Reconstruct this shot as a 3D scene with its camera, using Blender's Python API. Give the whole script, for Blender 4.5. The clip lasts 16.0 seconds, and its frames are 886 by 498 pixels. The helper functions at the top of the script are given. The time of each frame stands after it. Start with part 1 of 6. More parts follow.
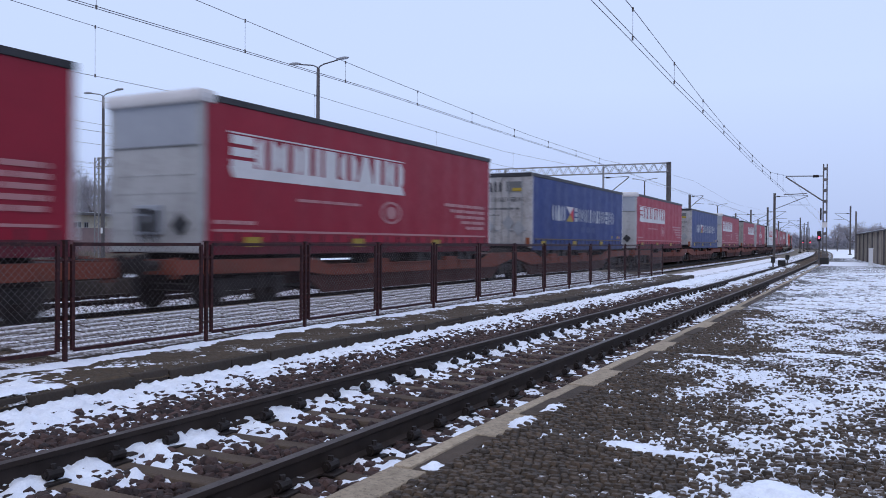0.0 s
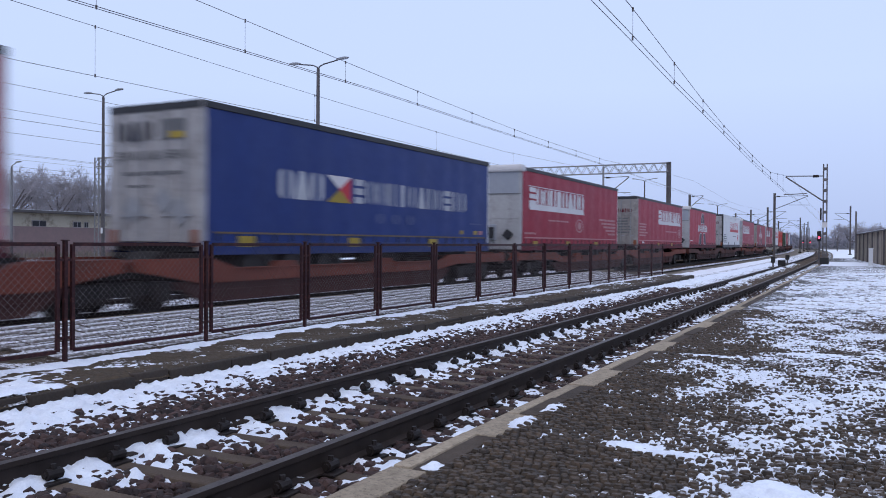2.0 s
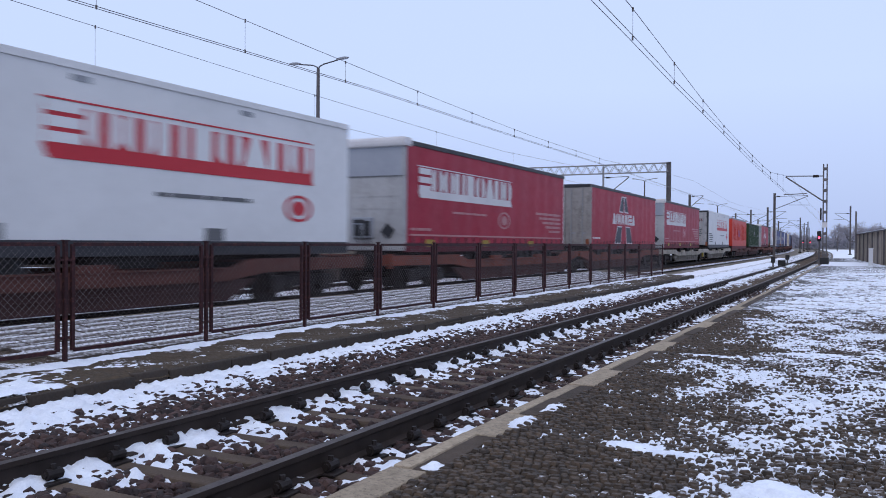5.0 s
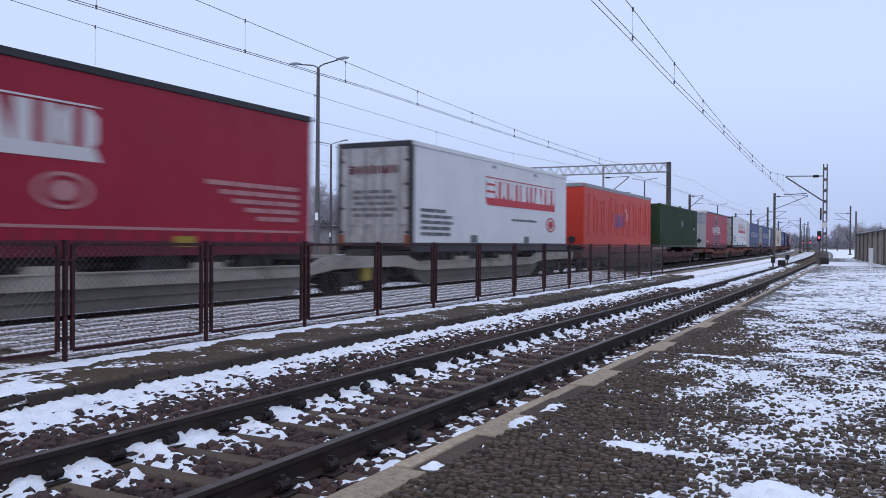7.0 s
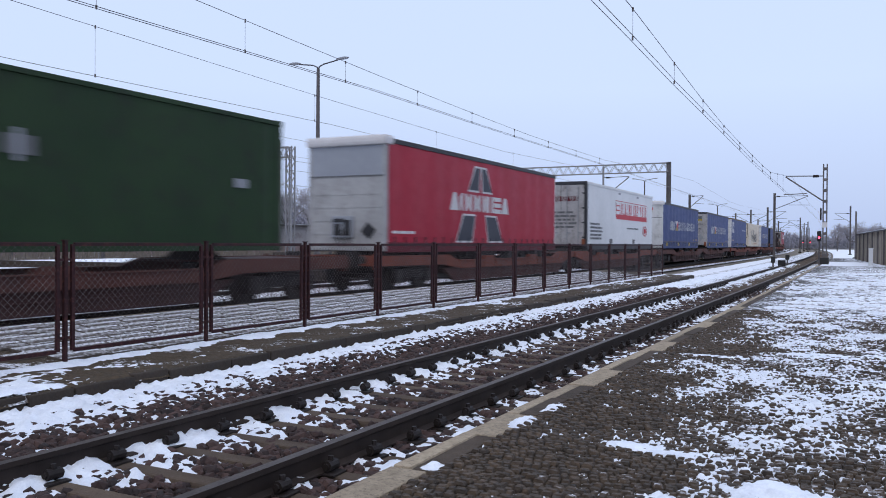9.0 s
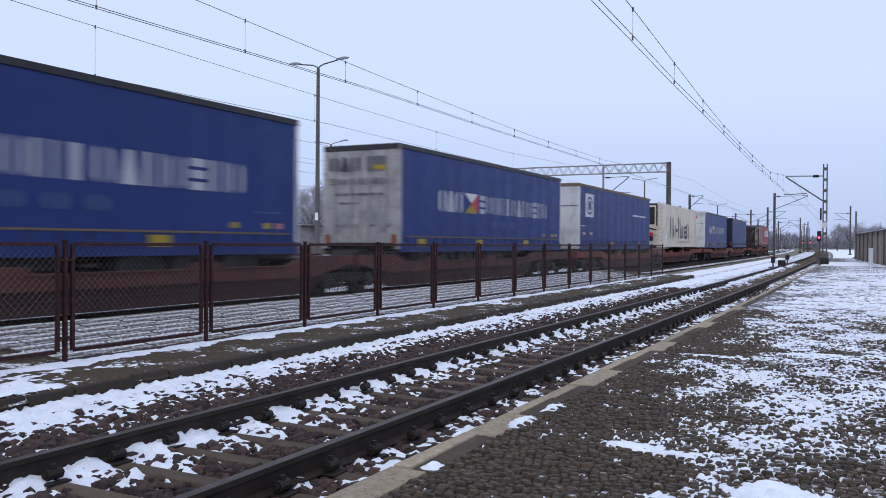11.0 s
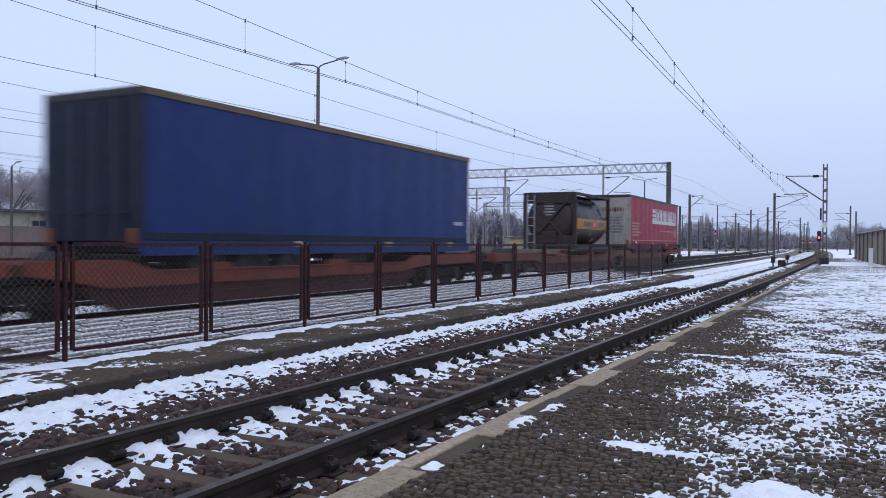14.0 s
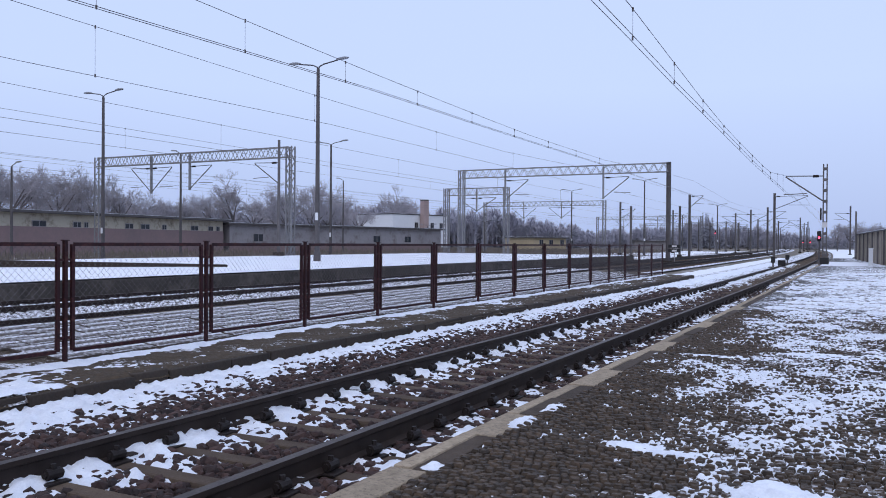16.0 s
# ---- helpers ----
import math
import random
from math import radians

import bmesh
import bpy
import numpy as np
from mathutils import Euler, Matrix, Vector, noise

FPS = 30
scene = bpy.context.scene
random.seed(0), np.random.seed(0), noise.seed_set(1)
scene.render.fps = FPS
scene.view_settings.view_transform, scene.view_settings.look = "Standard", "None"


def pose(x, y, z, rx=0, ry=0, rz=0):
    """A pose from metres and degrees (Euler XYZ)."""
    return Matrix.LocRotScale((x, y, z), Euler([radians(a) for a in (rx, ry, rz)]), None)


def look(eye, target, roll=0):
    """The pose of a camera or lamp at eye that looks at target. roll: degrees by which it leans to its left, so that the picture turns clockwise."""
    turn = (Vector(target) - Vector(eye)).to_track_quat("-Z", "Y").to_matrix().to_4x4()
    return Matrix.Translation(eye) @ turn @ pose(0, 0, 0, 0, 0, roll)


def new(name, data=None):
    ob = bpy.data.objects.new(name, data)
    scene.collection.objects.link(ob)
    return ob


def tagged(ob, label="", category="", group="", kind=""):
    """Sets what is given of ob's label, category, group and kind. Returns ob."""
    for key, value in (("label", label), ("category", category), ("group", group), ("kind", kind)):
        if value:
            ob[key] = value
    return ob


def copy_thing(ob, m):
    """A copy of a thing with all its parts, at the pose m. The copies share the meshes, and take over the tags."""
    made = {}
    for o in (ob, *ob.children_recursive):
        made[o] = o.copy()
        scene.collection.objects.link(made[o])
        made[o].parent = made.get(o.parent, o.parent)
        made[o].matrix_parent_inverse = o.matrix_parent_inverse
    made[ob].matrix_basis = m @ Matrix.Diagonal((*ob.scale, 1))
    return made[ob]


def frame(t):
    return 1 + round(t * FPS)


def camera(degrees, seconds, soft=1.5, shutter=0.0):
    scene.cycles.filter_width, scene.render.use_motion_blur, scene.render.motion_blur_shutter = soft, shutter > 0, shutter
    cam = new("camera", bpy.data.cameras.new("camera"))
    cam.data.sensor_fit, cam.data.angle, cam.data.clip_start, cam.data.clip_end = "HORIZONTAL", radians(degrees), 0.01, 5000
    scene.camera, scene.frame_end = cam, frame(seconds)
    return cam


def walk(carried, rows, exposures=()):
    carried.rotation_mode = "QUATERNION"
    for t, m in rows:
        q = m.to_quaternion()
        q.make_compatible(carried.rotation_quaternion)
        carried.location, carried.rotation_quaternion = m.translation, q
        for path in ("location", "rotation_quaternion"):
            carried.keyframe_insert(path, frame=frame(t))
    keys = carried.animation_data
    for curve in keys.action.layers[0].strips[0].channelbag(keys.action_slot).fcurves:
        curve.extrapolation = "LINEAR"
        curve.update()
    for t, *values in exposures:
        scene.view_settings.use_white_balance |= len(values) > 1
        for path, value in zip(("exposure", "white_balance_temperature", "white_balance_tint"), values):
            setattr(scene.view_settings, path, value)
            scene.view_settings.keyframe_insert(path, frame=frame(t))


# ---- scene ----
DEG = 56.921
cam = camera(DEG, 16.0, soft=0.95, shutter=0.32)
EYE = (0.0, 0.0, 1.417)
AIM = look(EYE, (-0.45952 * 10, 0.88813 * 10, 1.417 - 0.0796), 0.424)
walk(cam, [(0.0, AIM), (16.0, AIM)], exposures=[(0.0, 0.06, 6550, 10), (4.0, 0.06, 6550, 10), (7.0, 0.08, 6700, 9), (9.0, 0.14, 6900, 7), (12.5, 0.14, 6850, 7), (15.0, 0.06, 6700, 8), (16.0, 0.03, 6550, 10)])

# ---- sky and light: a dull, snow-laden overcast sky ----
world = bpy.data.worlds.new("overcast")
scene.world = world
world.use_nodes = True
wn = world.node_tree
wn.nodes.clear()
sky = wn.nodes.new("ShaderNodeTexSky")
sky.sky_type = "NISHITA"
sky.sun_disc = False
sky.sun_elevation = radians(38)
sky.sun_rotation = radians(200)
sky.air_density, sky.dust_density, sky.ozone_density = 1.0, 3.0, 2.0
veil = wn.nodes.new("ShaderNodeMixRGB")
veil.inputs[0].default_value = 0.93
veil.inputs[2].default_value = (6.0, 7.34, 10.75, 1)
back = wn.nodes.new("ShaderNodeBackground")
back.inputs[1].default_value = 0.1
wout = wn.nodes.new("ShaderNodeOutputWorld")
wn.links.new(sky.outputs[0], veil.inputs[1])
# the cloud sheet is a little thicker and greyer towards the horizon
wtc = wn.nodes.new("ShaderNodeTexCoord")
wsep = wn.nodes.new("ShaderNodeSeparateXYZ")
wramp = wn.nodes.new("ShaderNodeValToRGB")
wramp.color_ramp.elements[0].position, wramp.color_ramp.elements[1].position = 0.0, 0.18
wramp.color_ramp.elements[0].color = (0.77, 0.775, 0.83, 1)
wramp.color_ramp.elements[1].color = (1.0, 1.0, 1.0, 1)
wmul = wn.nodes.new("ShaderNodeMixRGB")
wmul.blend_type = "MULTIPLY"
wmul.inputs[0].default_value = 1.0
wn.links.new(wtc.outputs["Generated"], wsep.inputs[0])
wn.links.new(wsep.outputs["Z"], wramp.inputs[0])
wn.links.new(veil.outputs[0], wmul.inputs[1])
wn.links.new(wramp.outputs[0], wmul.inputs[2])
wn.links.new(wmul.outputs[0], back.inputs[0])
wn.links.new(back.outputs[0], wout.inputs[0])
sun = new("sun", bpy.data.lights.new("sun", "SUN"))
sun.data.energy = 0.8
sun.data.angle = radians(60)
sun.data.color = (1.0, 0.87, 0.77)
sun.matrix_world = look((0, 0, 50), (-12, 33, 0))


# ---- materials ----
def nodes_of(name):
    m = bpy.data.materials.new(name)
    m.use_nodes = True
    nt = m.node_tree
    return m, nt, nt.nodes["Principled BSDF"]


def noise_node(nt, scale, detail=4.0, rough=0.6, coord="Object"):
    tc = nt.nodes.new("ShaderNodeTexCoord")
    n = nt.nodes.new("ShaderNodeTexNoise")
    n.inputs["Scale"].default_value = scale
    n.inputs["Detail"].default_value = detail
    n.inputs["Roughness"].default_value = rough
    nt.links.new(tc.outputs[coord], n.inputs["Vector"])
    return n


def ramp(nt, src, lo, hi, c0=(0, 0, 0, 1), c1=(1, 1, 1, 1)):
    r = nt.nodes.new("ShaderNodeValToRGB")
    r.color_ramp.elements[0].position, r.color_ramp.elements[1].position = lo, hi
    r.color_ramp.elements[0].color, r.color_ramp.elements[1].color = c0, c1
    nt.links.new(src, r.inputs[0])
    return r.outputs[0]


def mixc(nt, fac, a, b, mode="MIX"):
    m = nt.nodes.new("ShaderNodeMixRGB")
    m.blend_type = mode
    for sock, v in zip(m.inputs, (fac, a, b)):
        if isinstance(v, bpy.types.NodeSocket):
            nt.links.new(v, sock)
        else:
            sock.default_value = v
    return m.outputs[0]


def rgb(c):
    return (c[0], c[1], c[2], 1.0)


def calc(nt, op, a, b=0.0):
    m = nt.nodes.new("ShaderNodeMath")
    m.operation = op
    for sock, v in zip(m.inputs, (a, b)):
        if isinstance(v, bpy.types.NodeSocket):
            nt.links.new(v, sock)
        else:
            sock.default_value = v
    return m.outputs[0]


def bump(nt, bsdf, height, strength, dist):
    b = nt.nodes.new("ShaderNodeBump")
    b.inputs["Strength"].default_value = strength
    b.inputs["Distance"].default_value = dist
    nt.links.new(height, b.inputs["Height"])
    nt.links.new(b.outputs[0], bsdf.inputs["Normal"])


def mat(name, a, b, rough=0.8, metal=0.0, coarse=1.2, fine=25.0, bumpy=0.3, dist=0.01, vary=0.25, grime=None):
    """A worn surface: two colours blended by coarse and fine noise, object to object shifts, and relief."""
    m, nt, p = nodes_of(name)
    n1, n2 = noise_node(nt, coarse), noise_node(nt, fine, 6.0, 0.7)
    blend = calc(nt, "ADD", calc(nt, "MULTIPLY", n1.outputs[0], 0.6), calc(nt, "MULTIPLY", n2.outputs[0], 0.4))
    col = mixc(nt, ramp(nt, blend, 0.38, 0.62), rgb(a), rgb(b))
    if grime:
        g = noise_node(nt, coarse * 2.7, 8.0, 0.75)
        col = mixc(nt, ramp(nt, g.outputs[0], 0.5, 0.68), col, rgb(grime))
    oi = nt.nodes.new("ShaderNodeObjectInfo")
    sc = calc(nt, "ADD", calc(nt, "MULTIPLY", oi.outputs["Random"], vary), 1 - vary / 2)
    hv = nt.nodes.new("ShaderNodeHueSaturation")
    nt.links.new(col, hv.inputs["Color"])
    nt.links.new(sc, hv.inputs["Value"])
    nt.links.new(hv.outputs[0], p.inputs["Base Color"])
    nt.links.new(ramp(nt, n2.outputs[0], 0.2, 0.9, (rough - 0.12,) * 3 + (1,), (min(rough + 0.12, 1),) * 3 + (1,)), p.inputs["Roughness"])
    p.inputs["Metallic"].default_value = metal
    p.inputs["Specular IOR Level"].default_value = 0.28
    bump(nt, p, n2.outputs[0], bumpy, dist)
    return m


SNOWC = (0.84, 0.865, 0.93)


def snowy(name, a, b, cover=0.5, scale=0.7, fine=14.0, soft=0.05, island=0.0, rough=0.85, cell=0.0, side=False, wet=0.0, stretch=None, lean=None):
    """Ground or stone under broken, patchy snow. cover: share under snow; island: stone by stone; cell: stones as a fine texture."""
    m, nt, p = nodes_of(name)
    n1, n2, n3 = noise_node(nt, scale, 5.0), noise_node(nt, fine, 5.0, 0.65), noise_node(nt, fine * 6, 4.0, 0.6)
    if stretch:
        tc = nt.nodes.new("ShaderNodeTexCoord")
        mp = nt.nodes.new("ShaderNodeMapping")
        mp.inputs["Scale"].default_value = stretch
        nt.links.new(tc.outputs["Object"], mp.inputs[0])
        nt.links.new(mp.outputs[0], n1.inputs["Vector"])
    base = mixc(nt, ramp(nt, n2.outputs[0], 0.3, 0.7), rgb(a), rgb(b))
    k = calc(nt, "ADD", calc(nt, "MULTIPLY", n1.outputs[0], 0.62 - 0.3 * island), calc(nt, "MULTIPLY", n2.outputs[0], 0.38 - 0.18 * island))
    rnd = None
    if island:
        geo = nt.nodes.new("ShaderNodeNewGeometry")
        rnd = geo.outputs["Random Per Island"]
    height = n3.outputs[0]
    if cell:
        tc = nt.nodes.new("ShaderNodeTexCoord")
        v = nt.nodes.new("ShaderNodeTexVoronoi")
        v.inputs["Scale"].default_value = cell
        nt.links.new(tc.outputs["Object"], v.inputs["Vector"])
        sep = nt.nodes.new("ShaderNodeSeparateColor")
        nt.links.new(v.outputs["Color"], sep.inputs[0])
        rnd = sep.outputs[0]
        base = mixc(nt, 1.0, base, ramp(nt, v.outputs["Distance"], 0.05, 0.6, (1.25, 1.25, 1.25, 1), (0.35, 0.35, 0.35, 1)), "MULTIPLY")
        height = calc(nt, "SUBTRACT", 1.0, v.outputs["Distance"])
    if rnd is not None:
        base = mixc(nt, 1.0, base, ramp(nt, rnd, 0.0, 1.0, (0.6, 0.6, 0.6, 1), (1.35, 1.3, 1.25, 1)), "MULTIPLY")
        k = calc(nt, "ADD", k, calc(nt, "MULTIPLY", rnd, 0.48 * (island or 0.6)))
        k = calc(nt, "SUBTRACT", k, 0.24 * (island or 0.6))
        k = calc(nt, "ADD", k, 0.5 * 0.48 * island)
    if lean:
        tcl = nt.nodes.new("ShaderNodeTexCoord")
        spl = nt.nodes.new("ShaderNodeSeparateXYZ")
        nt.links.new(tcl.outputs["Object"], spl.inputs[0])
        mr = nt.nodes.new("ShaderNodeMapRange")
        nt.links.new(spl.outputs["X"], mr.inputs[0])
        for q, v in enumerate(lean):
            mr.inputs[q + 1].default_value = v
        k = calc(nt, "ADD", k, mr.outputs[0])
    mid = 0.5 + (0.5 - cover) * 0.3
    mask = ramp(nt, k, mid - soft, mid + soft)
    if not side:
        geo2 = nt.nodes.new("ShaderNodeNewGeometry")
        sp = nt.nodes.new("ShaderNodeSeparateXYZ")
        nt.links.new(geo2.outputs["Normal"], sp.inputs[0])
        mask = mixc(nt, 1.0, mask, ramp(nt, sp.outputs["Z"], 0.35, 0.75), "MULTIPLY")
    snow = mixc(nt, n3.outputs[0], rgb([c * 0.93 for c in SNOWC]), rgb(SNOWC))
    nt.links.new(mixc(nt, mask, base, snow), p.inputs["Base Color"])
    nt.links.new(mixc(nt, mask, (rough - wet,) * 3 + (1,), (0.75, 0.75, 0.75, 1)), p.inputs["Roughness"])
    hsum = calc(nt, "ADD", calc(nt, "MULTIPLY", height, 0.5), mask)
    bump(nt, p, hsum, 0.7, 0.02)
    return m


M_SNOW = mat("snow", SNOWC, (0.78, 0.81, 0.86), 0.75, 0, 2.0, 40, 0.35, 0.012, 0.05)
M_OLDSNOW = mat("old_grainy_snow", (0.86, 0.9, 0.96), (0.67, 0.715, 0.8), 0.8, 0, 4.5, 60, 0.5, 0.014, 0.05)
M_GROUND = snowy("frozen_field", (0.11, 0.09, 0.065), (0.17, 0.14, 0.1), 0.36, 0.06, 0.9, 0.07, stretch=(0.06, 0.02, 0.06))
M_SETT = snowy("stone_setts", (0.028, 0.019, 0.012), (0.088, 0.061, 0.039), 0.13, 0.7, 21.0, 0.03, island=0.42, wet=0.1, lean=(-2.2, -0.7, -0.12, 0.02))
M_PAVE = snowy("setts_far", (0.045, 0.034, 0.026), (0.09, 0.07, 0.052), 0.5, 0.5, 9.0, 0.05, cell=13.0, wet=0.1, lean=(-2.3, -0.9, -0.12, 0.02))
M_JOINT = snowy("joint_grit", (0.035, 0.03, 0.026), (0.06, 0.05, 0.042), 0.33, 0.7, 21.0, 0.04, lean=(-2.2, -0.7, -0.12, 0.02))
M_EDGE = mat("edge_slab", (0.4, 0.325, 0.235), (0.26, 0.21, 0.15), 0.9, 0, 9, 60, 0.7, 0.012, 0.3, (0.12, 0.095, 0.07))
M_EDGE_DARK = mat("edge_slab_dark", (0.042, 0.03, 0.022), (0.075, 0.055, 0.04), 0.9, 0, 7, 60, 0.5, 0.01, 0.35)
M_CONC = mat("old_concrete", (0.05, 0.037, 0.028), (0.028, 0.022, 0.018), 0.9, 0, 1.5, 30, 0.6, 0.012, 0.4, (0.035, 0.033, 0.03))
M_FACE = mat("platform_face", (0.075, 0.066, 0.058), (0.045, 0.04, 0.037), 0.92, 0, 0.6, 9, 0.5, 0.02, 0.1, (0.13, 0.115, 0.1))
M_SOIL = snowy("muddy_verge", (0.028, 0.018, 0.009), (0.08, 0.053, 0.028), 0.2, 1.7, 22.0, 0.025)
M_SLAB = snowy("paving_slab", (0.06, 0.046, 0.038), (0.1, 0.08, 0.065), 0.5, 1.0, 14.0, 0.06, stretch=(7.0, 0.7, 1.0))
M_STONE2 = snowy("ballast_far", (0.045, 0.033, 0.032), (0.09, 0.07, 0.065), 0.72, 1.3, 6.0, 0.06, cell=11.0)
M_STONE3 = snowy("ballast_trackbed", (0.035, 0.027, 0.026), (0.065, 0.05, 0.046), 0.3, 1.3, 6.0, 0.06, cell=11.0)
M_RAILSIDE = mat("rusty_rail", (0.022, 0.015, 0.013), (0.04, 0.028, 0.023), 0.75, 0.1, 4, 60, 0.25, 0.004, 0.1)
M_RAILTOP = mat("polished_rail", (0.105, 0.088, 0.082), (0.06, 0.05, 0.046), 0.6, 0.4, 4, 60, 0.05, 0.002, 0.05)
M_SLEEPER = mat("sleeper_wood", (0.062, 0.043, 0.032), (0.115, 0.085, 0.062), 0.9, 0, 2, 40, 0.6, 0.012, 0.4)
M_IRON = mat("dark_iron", (0.02, 0.016, 0.016), (0.034, 0.027, 0.025), 0.6, 0.4, 8, 60, 0.4, 0.005, 0.2)
M_FENCE = mat("fence_paint", (0.042, 0.012, 0.014), (0.024, 0.009, 0.011), 0.6, 0.1, 6, 60, 0.3, 0.004, 0.2, (0.1, 0.035, 0.028))
M_WIRE = mat("mesh_wire", (0.11, 0.1, 0.11), (0.16, 0.145, 0.15), 0.5, 0.6, 8, 60, 0.1, 0.002, 0.1)
M_CABLE = mat("contact_wire", (0.1, 0.09, 0.09), (0.13, 0.115, 0.11), 0.5, 0.6, 3, 30, 0.05, 0.002, 0.05)
M_STEEL = mat("galvanised_steel", (0.2, 0.2, 0.21), (0.28, 0.27, 0.27), 0.6, 0.3, 2, 20, 0.2, 0.005, 0.2)
M_MAST = mat("mast_paint", (0.1, 0.093, 0.095), (0.15, 0.138, 0.138), 0.75, 0.1, 2, 20, 0.3, 0.005, 0.3)
M_POLE = mat("lamp_pole", (0.075, 0.07, 0.072), (0.11, 0.1, 0.1), 0.7, 0.1, 2, 20, 0.2, 0.005, 0.2)
M_GREY = mat("grey_cover", (0.22, 0.23, 0.25), (0.3, 0.31, 0.33), 0.6, 0.1, 3, 30, 0.1, 0.004, 0.1)
M_OCHRE = mat("ochre_plaster", (0.5, 0.45, 0.36), (0.42, 0.38, 0.3), 0.95, 0, 0.25, 3, 0.3, 0.02, 0.1, (0.15, 0.12, 0.085))
M_REDBASE = mat("red_plinth", (0.25, 0.175, 0.168), (0.2, 0.15, 0.148), 0.95, 0, 0.25, 3, 0.3, 0.02, 0.1)
M_GREYWALL = mat("grey_plaster", (0.3, 0.285, 0.29), (0.23, 0.215, 0.22), 0.95, 0, 0.2, 2.5, 0.3, 0.02, 0.1, (0.14, 0.11, 0.105))
M_WHITEWALL = mat("white_plaster", (0.68, 0.69, 0.7), (0.6, 0.61, 0.62), 0.95, 0, 0.1, 2, 0.2, 0.02, 0.05)
M_PINK = mat("pink_plaster", (0.36, 0.27, 0.25), (0.3, 0.23, 0.215), 0.95, 0, 0.2, 2, 0.2, 0.02, 0.05)
M_YELLOW = mat("yellow_plaster", (0.46, 0.37, 0.24), (0.38, 0.31, 0.2), 0.95, 0, 0.2, 2, 0.2, 0.02, 0.05)
M_ROOF = mat("tar_roof", (0.07, 0.065, 0.065), (0.1, 0.095, 0.095), 0.9, 0, 0.4, 6, 0.3, 0.02, 0.1)
M_GLASS = mat("window_glass", (0.025, 0.028, 0.032), (0.04, 0.042, 0.046), 0.15, 0, 1, 5, 0.02, 0.002, 0.3)
M_PLANK = mat("weathered_plank", (0.2, 0.165, 0.128), (0.29, 0.245, 0.195), 0.9, 0, 2, 20, 0.5, 0.01, 0.45)
M_BARK = mat("bark", (0.12, 0.105, 0.105), (0.17, 0.155, 0.155), 0.95, 0, 2, 20, 0.5, 0.02, 0.25)
# twigs, woods and firs: distance haze is mixed into these base colours
M_TWIG = mat("hazed_twig", (0.29, 0.275, 0.295), (0.37, 0.35, 0.37), 0.95, 0, 0.3, 5, 0.1, 0.02, 0.25)
M_WOODS = mat("hazed_far_twigs", (0.3, 0.295, 0.345), (0.34, 0.335, 0.385), 0.95, 0, 0.05, 1, 0.1, 0.02, 0.2)
M_FIR = mat("hazed_fir_needles", (0.23, 0.235, 0.27), (0.26, 0.265, 0.305), 0.95, 0, 0.3, 4, 0.2, 0.02, 0.3)
M_GRASS = mat("dry_grass", (0.13, 0.108, 0.088), (0.2, 0.172, 0.14), 0.95, 0, 0.3, 5, 0.3, 0.02, 0.3)
M_BLACK = mat("black_rubber", (0.018, 0.018, 0.019), (0.03, 0.03, 0.03), 0.7, 0, 3, 30, 0.2, 0.005, 0.1)

# trailers and wagons
M_RED = mat("red_tarpaulin", (0.365, 0.008, 0.03), (0.305, 0.007, 0.026), 0.5, 0, 0.35, 3.0, 0.12, 0.02, 0.22)
M_CRIMSON = mat("crimson_tarpaulin", (0.3, 0.008, 0.028), (0.245, 0.007, 0.025), 0.5, 0, 0.35, 3.0, 0.12, 0.02, 0.22)
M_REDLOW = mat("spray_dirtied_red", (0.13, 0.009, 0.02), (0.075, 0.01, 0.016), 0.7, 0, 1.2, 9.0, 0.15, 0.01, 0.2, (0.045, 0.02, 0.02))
M_BLUE = mat("blue_tarpaulin", (0.012, 0.034, 0.165), (0.01, 0.027, 0.13), 0.5, 0, 0.35, 3.0, 0.12, 0.02, 0.15)
M_NAVY = mat("navy_tarpaulin", (0.009, 0.028, 0.14), (0.008, 0.022, 0.1), 0.5, 0, 0.35, 3.0, 0.12, 0.02, 0.1)
M_NAVYDOOR = mat("grimy_navy_door", (0.012, 0.018, 0.042), (0.008, 0.012, 0.027), 0.6, 0, 0.7, 5.0, 0.1, 0.01, 0.1, (0.02, 0.022, 0.03))
M_BLUEMARK = mat("faint_blue_mark", (0.045, 0.065, 0.17), (0.055, 0.075, 0.18), 0.5, 0, 1, 8, 0.03, 0.004, 0.05)
M_WHITE = mat("white_panel", (0.62, 0.62, 0.62), (0.53, 0.53, 0.53), 0.45, 0, 0.5, 5.0, 0.05, 0.01, 0.12, (0.34, 0.34, 0.335))
M_BOXWHITE = mat("clean_white_panel", (0.68, 0.68, 0.68), (0.6, 0.6, 0.6), 0.45, 0, 0.5, 5.0, 0.05, 0.01, 0.05)
M_CREAM = mat("cream_panel", (0.7, 0.63, 0.53), (0.6, 0.53, 0.43), 0.5, 0, 0.4, 4.0, 0.08, 0.01, 0.05, (0.48, 0.4, 0.3))
M_STAIN = mat("rust_stain", (0.5, 0.34, 0.24), (0.56, 0.43, 0.32), 0.6, 0, 1.5, 9, 0.05, 0.01, 0.05)
M_DOOR = mat("dirty_door", (0.22, 0.2, 0.19), (0.3, 0.28, 0.265), 0.6, 0, 0.7, 5.0, 0.1, 0.01, 0.2, (0.14, 0.125, 0.115))
M_DOORL = mat("grimy_white_door", (0.4, 0.385, 0.385), (0.31, 0.3, 0.3), 0.6, 0, 0.8, 6.0, 0.1, 0.01, 0.1, (0.19, 0.175, 0.17))
